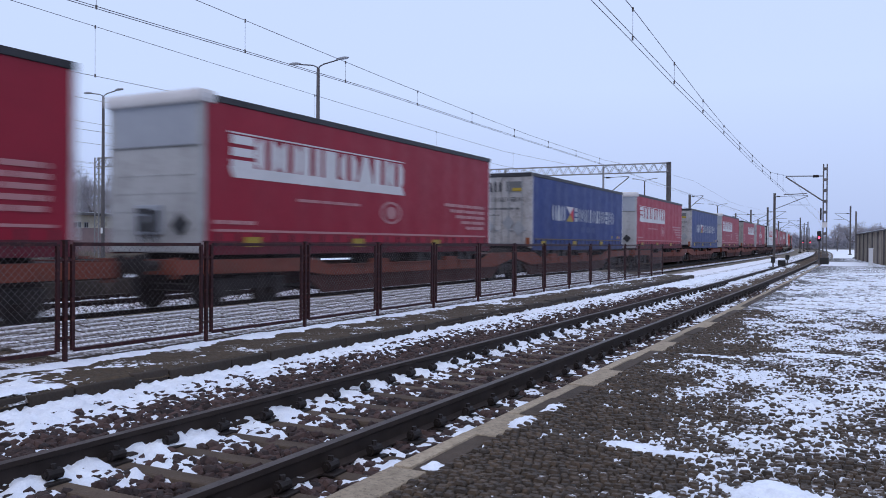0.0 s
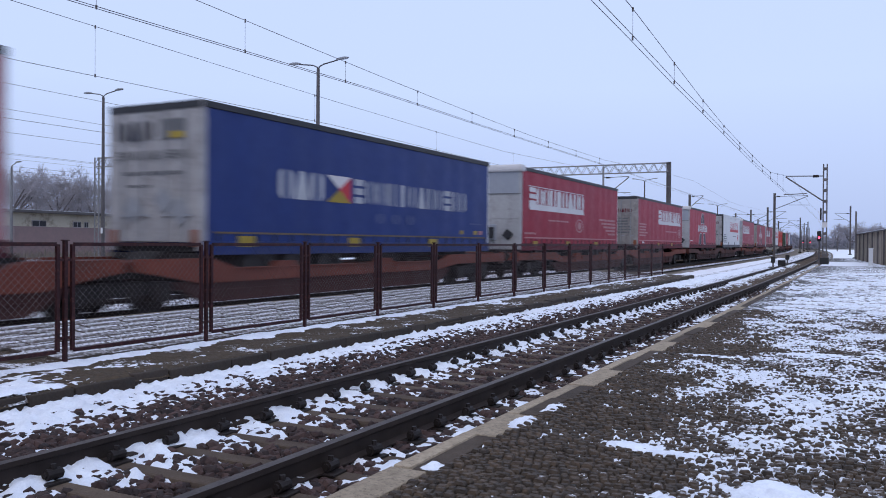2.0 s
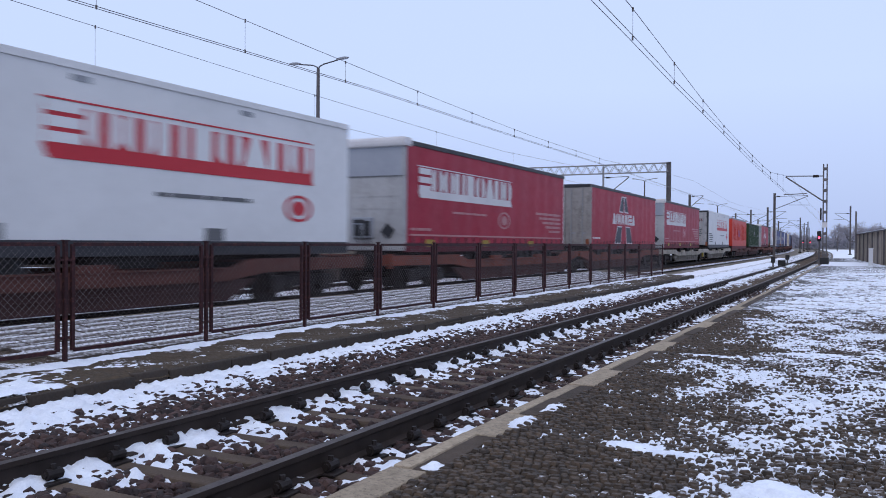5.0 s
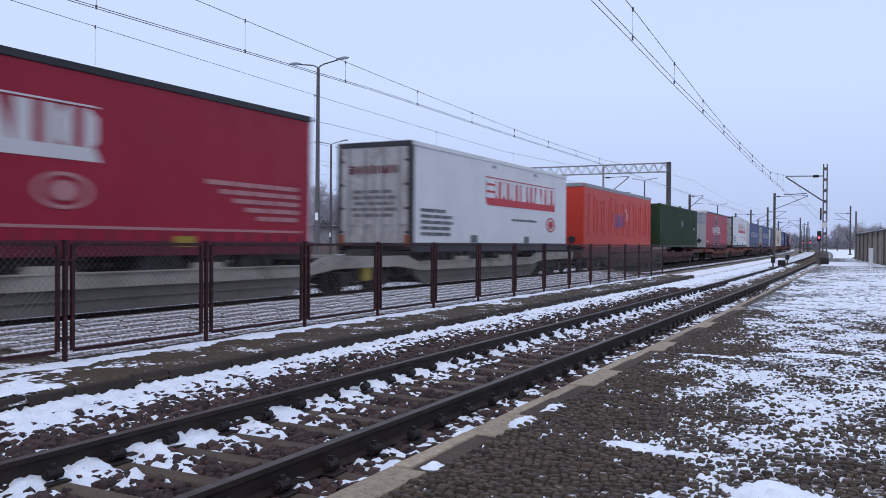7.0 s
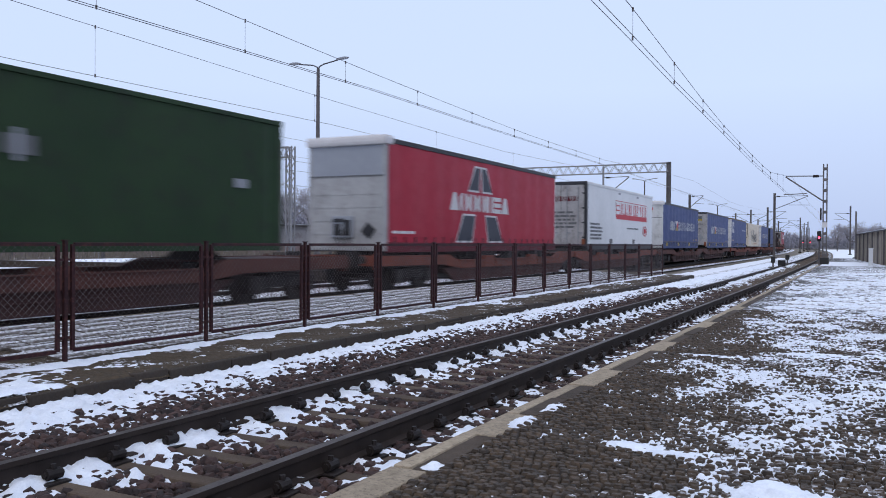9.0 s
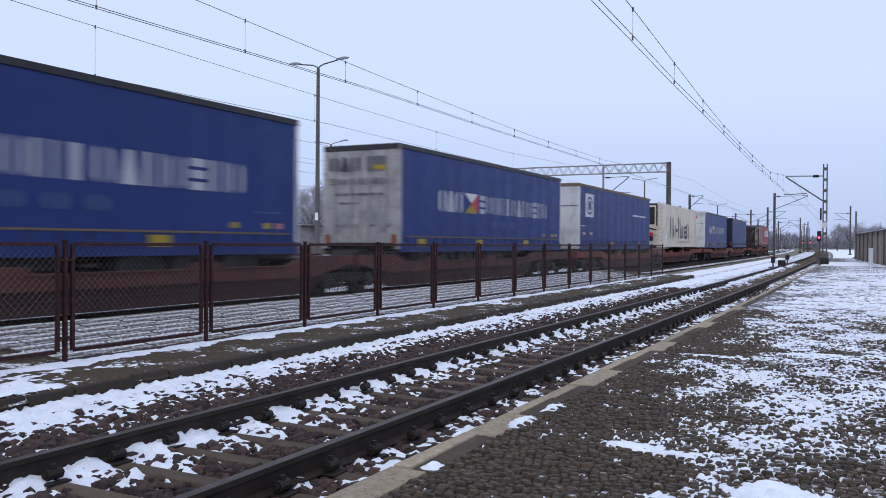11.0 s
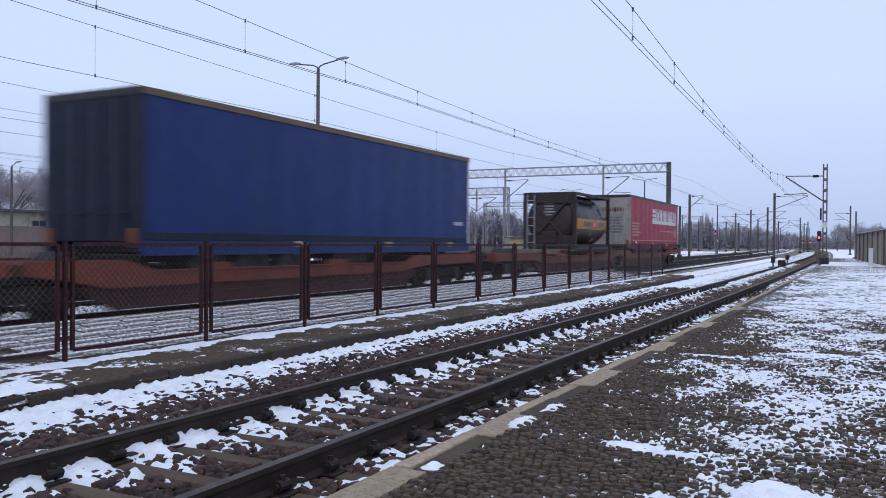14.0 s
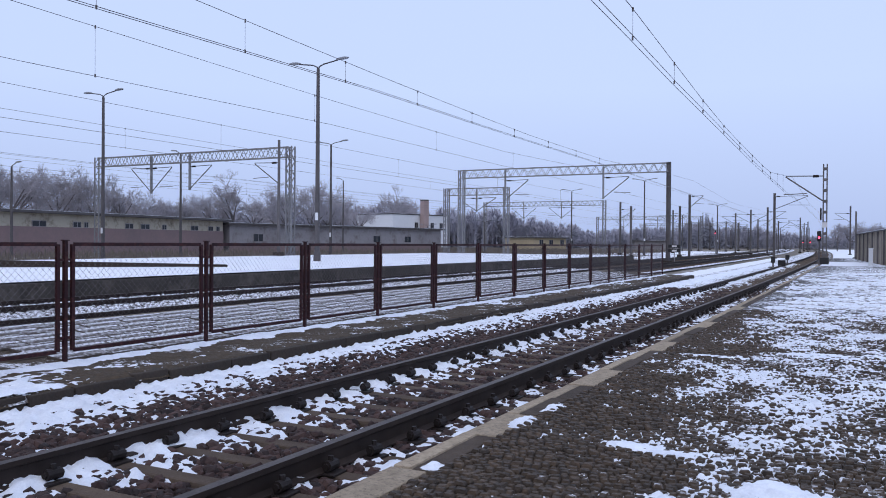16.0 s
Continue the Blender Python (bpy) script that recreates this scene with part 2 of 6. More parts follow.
M_FRONT = mat("weathered_front", (0.42, 0.42, 0.425), (0.33, 0.33, 0.335), 0.5, 0, 0.6, 6.0, 0.06, 0.01, 0.1, (0.26, 0.255, 0.25))
M_GREYBAND = mat("grey_band", (0.27, 0.29, 0.33), (0.32, 0.34, 0.38), 0.5, 0, 0.5, 5.0, 0.05, 0.01, 0.1)
M_ROOFRAIL = mat("dark_roof_rail", (0.022, 0.022, 0.026), (0.04, 0.04, 0.045), 0.5, 0.1, 2, 20, 0.1, 0.005, 0.1)
M_TAN = mat("tan_roof_rail", (0.17, 0.12, 0.075), (0.12, 0.09, 0.06), 0.6, 0.1, 2, 20, 0.1, 0.005, 0.1)
M_ORANGE = mat("orange_steel", (0.52, 0.042, 0.024), (0.43, 0.036, 0.02), 0.5, 0, 0.4, 4.0, 0.1, 0.01, 0.05)
M_GREEN = mat("green_steel", (0.012, 0.033, 0.011), (0.02, 0.046, 0.016), 0.6, 0, 0.6, 6.0, 0.1, 0.01, 0.1, (0.014, 0.02, 0.012))
M_TANK = mat("black_tank", (0.026, 0.017, 0.019), (0.052, 0.036, 0.039), 0.4, 0.1, 0.8, 8, 0.1, 0.01, 0.05)
M_TANKFRAME = mat("tank_frame", (0.025, 0.017, 0.02), (0.042, 0.029, 0.031), 0.6, 0.1, 1.5, 15, 0.2, 0.01, 0.05)
M_AMBER = mat("amber_band", (0.5, 0.2, 0.03), (0.42, 0.165, 0.03), 0.5, 0, 1, 8, 0.05, 0.01, 0.05)
M_LETTER = mat("white_lettering", (0.62, 0.6, 0.6), (0.55, 0.53, 0.53), 0.5, 0, 1, 8, 0.03, 0.004, 0.05)
M_DULLWHITE = mat("dull_white_lettering", (0.42, 0.43, 0.46), (0.36, 0.37, 0.41), 0.5, 0, 1, 8, 0.03, 0.004, 0.05)
M_FADED = mat("faded_lettering", (0.42, 0.2, 0.2), (0.38, 0.17, 0.18), 0.5, 0, 1, 8, 0.03, 0.004, 0.05)
M_REDLETTER = mat("red_lettering", (0.5, 0.03, 0.045), (0.45, 0.028, 0.04), 0.5, 0, 1, 8, 0.03, 0.004, 0.05)
M_DARKLETTER = mat("dark_lettering", (0.03, 0.032, 0.045), (0.045, 0.047, 0.06), 0.5, 0, 1, 8, 0.03, 0.004, 0.05)
M_GREYLETTER = mat("grey_lettering", (0.1, 0.1, 0.105), (0.13, 0.13, 0.135), 0.5, 0, 1, 8, 0.03, 0.004, 0.05)
M_PURPLE = mat("violet_lettering", (0.09, 0.04, 0.2), (0.1, 0.05, 0.22), 0.5, 0, 1, 8, 0.03, 0.004, 0.05)
M_YTAPE = mat("yellow_marking", (0.36, 0.26, 0.03), (0.27, 0.19, 0.03), 0.5, 0, 2, 10, 0.03, 0.004, 0.05)
M_ORTAPE = mat("orange_marking", (0.24, 0.07, 0.03), (0.17, 0.055, 0.028), 0.5, 0, 2, 10, 0.03, 0.004, 0.05)
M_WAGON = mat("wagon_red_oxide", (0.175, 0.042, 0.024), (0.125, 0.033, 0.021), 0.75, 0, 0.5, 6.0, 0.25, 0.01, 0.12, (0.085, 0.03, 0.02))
# each LOW tone is its wagon colour darkened, for lower sills and decks
M_WAGONLOW = mat("wagon_oxide_low", (0.075, 0.024, 0.02), (0.05, 0.02, 0.018), 0.8, 0, 0.5, 6.0, 0.25, 0.01, 0.1)
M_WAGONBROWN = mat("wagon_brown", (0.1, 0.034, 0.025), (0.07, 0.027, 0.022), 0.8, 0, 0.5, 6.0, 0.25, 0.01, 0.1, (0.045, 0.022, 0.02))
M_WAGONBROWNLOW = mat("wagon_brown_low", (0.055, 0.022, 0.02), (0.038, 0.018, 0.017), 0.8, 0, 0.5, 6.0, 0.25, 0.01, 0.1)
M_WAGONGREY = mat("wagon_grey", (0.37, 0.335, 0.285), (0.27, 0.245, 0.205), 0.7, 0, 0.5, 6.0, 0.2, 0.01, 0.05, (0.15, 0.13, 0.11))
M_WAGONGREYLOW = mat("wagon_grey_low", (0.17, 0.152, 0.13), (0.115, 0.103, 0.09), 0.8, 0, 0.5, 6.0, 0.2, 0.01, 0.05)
M_UNDER = mat("underframe", (0.013, 0.011, 0.011), (0.022, 0.018, 0.017), 0.8, 0.1, 2, 20, 0.3, 0.01, 0.1)


def glow(name, c, strength):
    m, nt, p = nodes_of(name)
    p.inputs["Base Color"].default_value = rgb(c)
    p.inputs["Emission Color"].default_value = rgb(c)
    p.inputs["Emission Strength"].default_value = strength
    return m


M_REDLAMP = glow("red_signal_lamp", (1.0, 0.05, 0.1), 6.0)


# ---- mesh helpers ----
def bend(y):
    """The line's slow left-hand curve: sideways shift at the distance y along it."""
    return -0.00012491 * max(0.0, y - 5.246) ** 2


def mesh_ob(name, bm, material, parent=None, label="", kind="", category="", smooth=False):
    me = bpy.data.meshes.new(name)
    bm.normal_update()
    bm.to_mesh(me)
    bm.free()
    for mm in material if isinstance(material, (list, tuple)) else (material,):
        me.materials.append(mm)
    if smooth:
        me.polygons.foreach_set("use_smooth", [True] * len(me.polygons))
    ob = new(name, me)
    if parent:
        ob.parent = parent
    return tagged(ob, label, category, "", kind)


def part(name, bm, material, parent, label="", smooth=False):
    return mesh_ob(name, bm, material, parent, label, smooth=smooth)


def thing(name, label, category, m=None, group=""):
    e = new(name)
    if m is not None:
        e.matrix_basis = m
    return tagged(e, label, category, group)


def box(bm, x0, x1, y0, y1, z0, z1, bevel=0.0, mi=0):
    r = bmesh.ops.create_cube(bm, size=1)
    vs = r["verts"]
    for v in vs:
        v.co = Vector((x0 + (v.co.x + 0.5) * (x1 - x0), y0 + (v.co.y + 0.5) * (y1 - y0), z0 + (v.co.z + 0.5) * (z1 - z0)))
    fs = {f for v in vs for f in v.link_faces}
    for f in fs:
        f.material_index = mi
    if bevel:
        es = list({e for v in vs for e in v.link_edges})
        bmesh.ops.bevel(bm, geom=es, offset=bevel, segments=2, affect="EDGES", profile=0.6)
    return bm


def boxes(*args, bevel=0.0):
    bm = bmesh.new()
    for a in args:
        box(bm, *a, bevel=bevel)
    return bm


def rod(bm, a, b, r0, r1=None, n=6, caps=True):
    """A tapered round bar from a to b."""
    a, b = Vector(a), Vector(b)
    r1 = r0 if r1 is None else r1
    d = (b - a).normalized()
    u = d.orthogonal().normalized()
    w = d.cross(u)
    ring = []
    for p, r in ((a, r0), (b, r1)):
        ring.append([bm.verts.new(p + (u * math.cos(2 * math.pi * k / n) + w * math.sin(2 * math.pi * k / n)) * r) for k in range(n)])
    for k in range(n):
        bm.faces.new((ring[0][k], ring[0][(k + 1) % n], ring[1][(k + 1) % n], ring[1][k]))
    if caps:
        bm.faces.new(ring[0][::-1])
        bm.faces.new(ring[1])
    return bm


def prism(bm, pts, axis, lo, hi):
    """Extrudes a closed outline. axis 'x': pts are (y, z); axis 'y': pts are (x, z)."""
    def at(p, d):
        return (d, p[0], p[1]) if axis == "x" else (p[0], d, p[1])
    a = [bm.verts.new(at(p, lo)) for p in pts]
    b = [bm.verts.new(at(p, hi)) for p in pts]
    n = len(pts)
    fs = [bm.faces.new((a[k], a[(k + 1) % n], b[(k + 1) % n], b[k])) for k in range(n)]
    fs += [bm.faces.new(a[::-1]), bm.faces.new(b)]
    bmesh.ops.recalc_face_normals(bm, faces=fs)
    return bm


def stations(lo, hi, step=2.0):
    n = max(1, int((hi - lo) / step))
    return [lo + (hi - lo) * k / n for k in range(n + 1)]


def sweep(prof, ys, mats=None, closed=True):
    """Carries an outline (x, z) along the curved line."""
    bm = bmesh.new()
    rings = [[bm.verts.new((x + bend(y), y, z)) for x, z in prof] for y in ys]
    n = len(prof)
    for a, b in zip(rings, rings[1:]):
        for k in range(n if closed else n - 1):
            f = bm.faces.new((a[k], b[k], b[(k + 1) % n], a[(k + 1) % n]))
            if mats:
                f.material_index = mats[k]
    if closed:
        bm.faces.new(rings[0])
        bm.faces.new(rings[-1][::-1])
    bmesh.ops.recalc_face_normals(bm, faces=bm.faces[:])
    return bm


def from_arrays(name, verts, faces, material, parent=None, label="", kind="", category="", mat_idx=None):
    me = bpy.data.meshes.new(name)
    me.from_pydata(verts.tolist() if hasattr(verts, "tolist") else verts, [], faces.tolist() if hasattr(faces, "tolist") else faces)
    for mm in material if isinstance(material, (list, tuple)) else (material,):
        me.materials.append(mm)
    if mat_idx is not None:
        me.polygons.foreach_set("material_index", mat_idx)
    me.update()
    ob = new(name, me)
    if parent:
        ob.parent = parent
    return tagged(ob, label, category, "", kind)


def fbm(x, y, s, seed=0.0, octaves=3):
    v, a, t = 0.0, 1.0, 0.0
    for k in range(octaves):
        v += a * noise.noise((x * s + seed, y * s - seed, 1.7 * k + seed))
        t += a
        a *= 0.5
        s *= 2.1
    return v / t


# ---- ground ----
def ground_sheet():
    bm = bmesh.new()
    xs = [-1500, -500, -250, -150, -100, -60, -30, -18.3, -7.2, -2.0, 5, 30, 80, 200, 500, 1500]
    ys = [-600, -150, -60, -20, 0, 20, 40, 60, 80, 110, 150, 200, 300, 500, 900, 2500]
    g = [[bm.verts.new((x + (bend(y) if -120 < x < 60 and y < 600 else 0), y, -0.34)) for x in xs] for y in ys]
    for a, b in zip(g, g[1:]):
        for k in range(len(xs) - 1):
            bm.faces.new((a[k], a[k + 1], b[k + 1], b[k]))
    return mesh_ob("ground", bm, M_GROUND, None, "frozen brown ground with patchy thin snow", "structure", "ground")


ground_sheet()
NEAR_X, TRAIN_X, THIRD_X = -4.10, -12.57, -16.75
PLAT_Z = 0.14
PLAT_X = -2.42


def rail_profile(cx, top=0.0):
    h = [(-.036, 0), (-.036, -.035), (-.009, -.048), (-.009, -.145), (-.075, -.16), (-.075, -.172),
         (.075, -.172), (.075, -.16), (.009, -.145), (.009, -.048), (.036, -.035), (.036, 0)]
    return [(cx + x, top + z) for x, z in h]


def rails(track, cx, lo, hi, top=0.0, label="worn steel rail with a polished head"):
    for off in (-0.7525, 0.7525):
        ys = stations(lo, min(60, hi), 2.0) + (stations(60, hi, 8.0)[1:] if hi > 60 else [])
        bm = sweep(rail_profile(cx + off, top), ys, [0] * 11 + [1])
        part("rail", bm, (M_RAILSIDE, M_RAILTOP), track, label)


SLEEP, SLEEP0 = 0.5335, 3.583


def sleeper_mesh():
    bm = box(bmesh.new(), -1.27, 1.27, -0.074, 0.074, -0.2, 0.0, 0.022)
    for v in bm.verts:
        v.co.z += 0.006 * math.sin(v.co.x * 5.1 + v.co.y * 9)
        v.co.y += 0.006 * math.sin(v.co.x * 7.3)
    me = bpy.data.meshes.new("sleeper")
    bm.to_mesh(me)
    bm.free()
    me.materials.append(M_SLEEPER)
    return me


def fastening_mesh():
    bm = boxes((-.19, .19, -.085, .085, 0, .016), (-.12, -.085, -.05, .05, .016, .05), (.085, .12, -.05, .05, .016, .05), bevel=0.004)
    for x in (-.115, .115):
        rod(bm, (x, -.055, .06), (x, .055, .06), .038, .038, 10)
        rod(bm, (x, -.07, .06), (x, .07, .06), .022, .022, 8)
        rod(bm, (x, 0, .06), (x, 0, .125), .022, .02, 6)
    me = bpy.data.meshes.new("fastening")
    bm.to_mesh(me)
    bm.free()
    me.materials.append(M_IRON)
    return me


ME_SLEEPER, ME_FAST = sleeper_mesh(), fastening_mesh()


def near_track():
    t = tagged(new("near_track"), "single railway track on wooden sleepers in snowy ballast", "railway track", "", "structure")
    rails(t, NEAR_X, -40, 420)
    for i in range(-14, 105):
        y = SLEEP0 + i * SLEEP
        s = new("sleeper", ME_SLEEPER)
        s.parent = t
        s.matrix_basis = pose(NEAR_X + bend(y) + random.uniform(-.03, .03), y, -0.182 + random.uniform(-.006, .004), 0, 0, random.uniform(-.8, .8))
        if y < 34:
            for off in (-0.7525, 0.7525):
                f = new("fastening", ME_FAST)
                f.parent = s
                f.matrix_basis = pose(off, random.uniform(-.02, .02), 0.001, 0, 0, random.uniform(-5, 5))
    bm = bmesh.new()
    for i in range(105, 420):
        y = SLEEP0 + i * SLEEP
        box(bm, NEAR_X + bend(y) - 1.27, NEAR_X + bend(y) + 1.27, y - .12, y + .12, -.36, -.182)
    tagged(part("far_sleepers", bm, M_SLEEPER, t), "", "", "", "stuff")


near_track()


def second_track(cx, name, lo, hi, label, step=0.6):
    t = tagged(new(name), label, "railway track", "", "structure")
    rails(t, cx, lo, hi)
    bm = bmesh.new()
    y = -20.0
    while y < 160:
        box(bm, cx + bend(y) - 1.27, cx + bend(y) + 1.27, y - .12, y + .12, -.38, -.19)
        y += step
    tagged(part("sleepers", bm, M_SLEEPER, t), "", "", "", "stuff")


second_track(TRAIN_X, "middle_track", -60, 460, "main railway track carrying the freight train")
second_track(THIRD_X, "far_track", -60, 420, "little-used railway track beside a low platform")


# ---- ballast and snow beds ----
def bed(name, x0, x1, y0, y1, dx, dy, zf, material, label, cat="snow"):
    nx, ny = int((x1 - x0) / dx), int((y1 - y0) / dy)
    vs, fs = [], []
    for j in range(ny + 1):
        y = y0 + (y1 - y0) * j / ny
        b = bend(y)
        for i in range(nx + 1):
            x = x0 + (x1 - x0) * i / nx
            vs.append((x + b, y, zf(x, y)))
    for j in range(ny):
        for i in range(nx):
            a = j * (nx + 1) + i
            fs.append((a, a + 1, a + nx + 2, a + nx + 1))
    ob = from_arrays(name, vs, fs, material, None, label, "structure", cat)
    ob.data.polygons.foreach_set("use_smooth", [True] * len(fs))
    return ob


def lerp(table, y):
    for (a, p), (b, q) in zip(table, table[1:]):
        if y <= b:
            return p + (q - p) * (y - a) / (b - a)
    return table[-1][1]


def near_snow(x, y):
    """Snow level between kerb and platform: deep by the kerb, broken by stones near the rails, drifted on the inside of the far rail."""
    n1, n2, n3 = fbm(x, y, 1.6, 3.1, 3), fbm(x, y, 6.0, 9.2, 2), fbm(x, y, 17.0, 1.2, 2)
    d = x - NEAR_X
    g = abs((y - SLEEP0 + SLEEP / 2) % SLEEP - SLEEP / 2)
    if d < -0.83:
        z = lerp([(-3.0, -.16), (-2.3, -.155), (-2.0, -.17), (-1.6, -.189), (-1.1, -.207), (-.8, -.21)], d)
        z += .03 * n1 + .05 * n2 + .07 * n3 + .01 * min(1.0, max(0.0, (9.0 - y) / 4))
        return min(z, -.03 if d < -1.2 else -.15)
    if d < 0.75:
        u = (d + .75) / 1.5
        z = -0.232 + .03 * n1 + .075 * n2 + .075 * n3 + .06 * max(0.0, 1 - u / .55) + .05 * max(0.0, 1 - u / .16) * min(1.0, g / .2)
        return min(z, -.192 if g < .08 and u > .1 else -.1)
    return min(-0.2 + .06 * n1 + .08 * n2 + .05 * n3, -.13)


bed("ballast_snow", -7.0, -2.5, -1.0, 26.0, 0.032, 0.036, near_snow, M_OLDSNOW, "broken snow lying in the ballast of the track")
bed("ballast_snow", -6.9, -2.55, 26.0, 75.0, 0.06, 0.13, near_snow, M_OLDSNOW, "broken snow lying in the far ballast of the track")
bed("ballast_bed", -7.0, -2.5, -30, 200, 0.75, 2.0, lambda x, y: -0.255 if y < 75 else -0.2, M_STONE3, "dark stone ballast under the near track", "ballast")
bed("ballast_shoulder", -7.4, -5.3, 25.5, 200, 0.7, 2.0, lambda x, y: -0.17, M_STONE2, "snowy ballast shoulder beside the track", "ballast")


def stones(name, n, x0, x1, y0, y1, zf, rlo, rhi, material, label, seed, keep=None):
    rng = np.random.default_rng(seed)
    t = (1 + 5 ** 0.5) / 2
    ico = np.array([(-1, t, 0), (1, t, 0), (-1, -t, 0), (1, -t, 0), (0, -1, t), (0, 1, t), (0, -1, -t), (0, 1, -t), (t, 0, -1), (t, 0, 1), (-t, 0, -1), (-t, 0, 1)]) / 1.902
    tri = np.array([(0, 11, 5), (0, 5, 1), (0, 1, 7), (0, 7, 10), (0, 10, 11), (1, 5, 9), (5, 11, 4), (11, 10, 2), (10, 7, 6), (7, 1, 8), (3, 9, 4), (3, 4, 2), (3, 2, 6), (3, 6, 8), (3, 8, 9), (4, 9, 5), (2, 4, 11), (6, 2, 10), (8, 6, 7), (9, 8, 1)])
    x, y = rng.uniform(x0, x1, n), rng.uniform(y0, y1, n)
    if keep is not None:
        ok = keep(x, y, rng.random(n))
        x, y = x[ok], y[ok]
        n = len(x)
    r = rng.uniform(rlo, rhi, n)
    v = ico[None] * (1 + rng.uniform(-.22, .22, (n, 12, 1)))
    v = v * np.stack([rng.uniform(.8, 1.35, n), rng.uniform(.8, 1.35, n), rng.uniform(.7, 1.0, n)], 1)[:, None, :] * r[:, None, None]
    a = rng.uniform(0, 6.28, n)
    ca, sa = np.cos(a)[:, None], np.sin(a)[:, None]
    v = np.stack([v[..., 0] * ca - v[..., 1] * sa, v[..., 0] * sa + v[..., 1] * ca, v[..., 2]], -1)
    bend_y = -0.00012491 * np.maximum(0, y - 5.246) ** 2
    z = np.array([zf(p, q) for p, q in zip(x, y)]) + rng.uniform(-.026, .022, n)
    v += np.stack([x + bend_y, y, z], 1)[:, None, :]
    f = tri[None] + (np.arange(n) * 12)[:, None, None]
    return from_arrays(name, v.reshape(-1, 3), f.reshape(-1, 3), material, None, label, "stuff", "gravel")


M_STONE_I, _nt, _p = nodes_of("ballast_pieces")
_g = _nt.nodes.new("ShaderNodeNewGeometry")
_n = noise_node(_nt, 40, 4)
_c = mixc(_nt, ramp(_nt, _g.outputs["Random Per Island"], 0, 1), rgb((0.014, 0.0075, 0.0075)), rgb((0.08, 0.043, 0.036)))
_nt.links.new(mixc(_nt, 0.5, _c, ramp(_nt, _n.outputs[0], .3, .7, (.35, .35, .35, 1), (1, 1, 1, 1)), "MULTIPLY"), _p.inputs["Base Color"])
_p.inputs["Roughness"].default_value = 0.85
bump(_nt, _p, _n.outputs[0], 0.4, 0.01)

def stone_level(x, y):
    d = x - NEAR_X
    if d < -.75:
        return -.172 + .012 * max(-1.4, d + .75)
    return -.214 if d < .75 else -.212


def off_sleepers(x, y, chance):
    """Stones lie between the sleepers; hardly any rest on top of one."""
    gap = np.abs((y - SLEEP0 + SLEEP / 2) % SLEEP - SLEEP / 2)
    return (np.abs(x - NEAR_X) > 1.26) | (gap > .1) | (chance < .05)


stones("ballast_stones", 25400, -6.6, -2.5, -1.0, 13.0, stone_level, 0.024, 0.054, M_STONE_I, "dark brown broken stone ballast with snow between", 11, off_sleepers)
stones("ballast_stones", 15000, -6.6, -2.5, 13.0, 30.0, stone_level, 0.03, 0.055, M_STONE_I, "dark brown broken stone ballast with snow between", 12, off_sleepers)
M_STONE_SNOW = snowy("snowy_stones", (0.05, 0.04, 0.04), (0.09, 0.075, 0.07), 0.85, 2.0, 8.0, 0.1, island=0.5)
stones("track_stones", 24000, -17.3, -13.4, 7.0, 48.0, lambda x, y: -0.12 + 0.05 * math.sin((x + 13.4) * .8), 0.035, 0.07, M_STONE_SNOW, "coarse stones half covered with snow", 13)
bed("middle_ballast", -17.9, -10.6, -30, 330, 0.7, 2.0, lambda x, y: -0.24, M_STONE2, "snow-dusted stone ballast between the far tracks", "ballast")


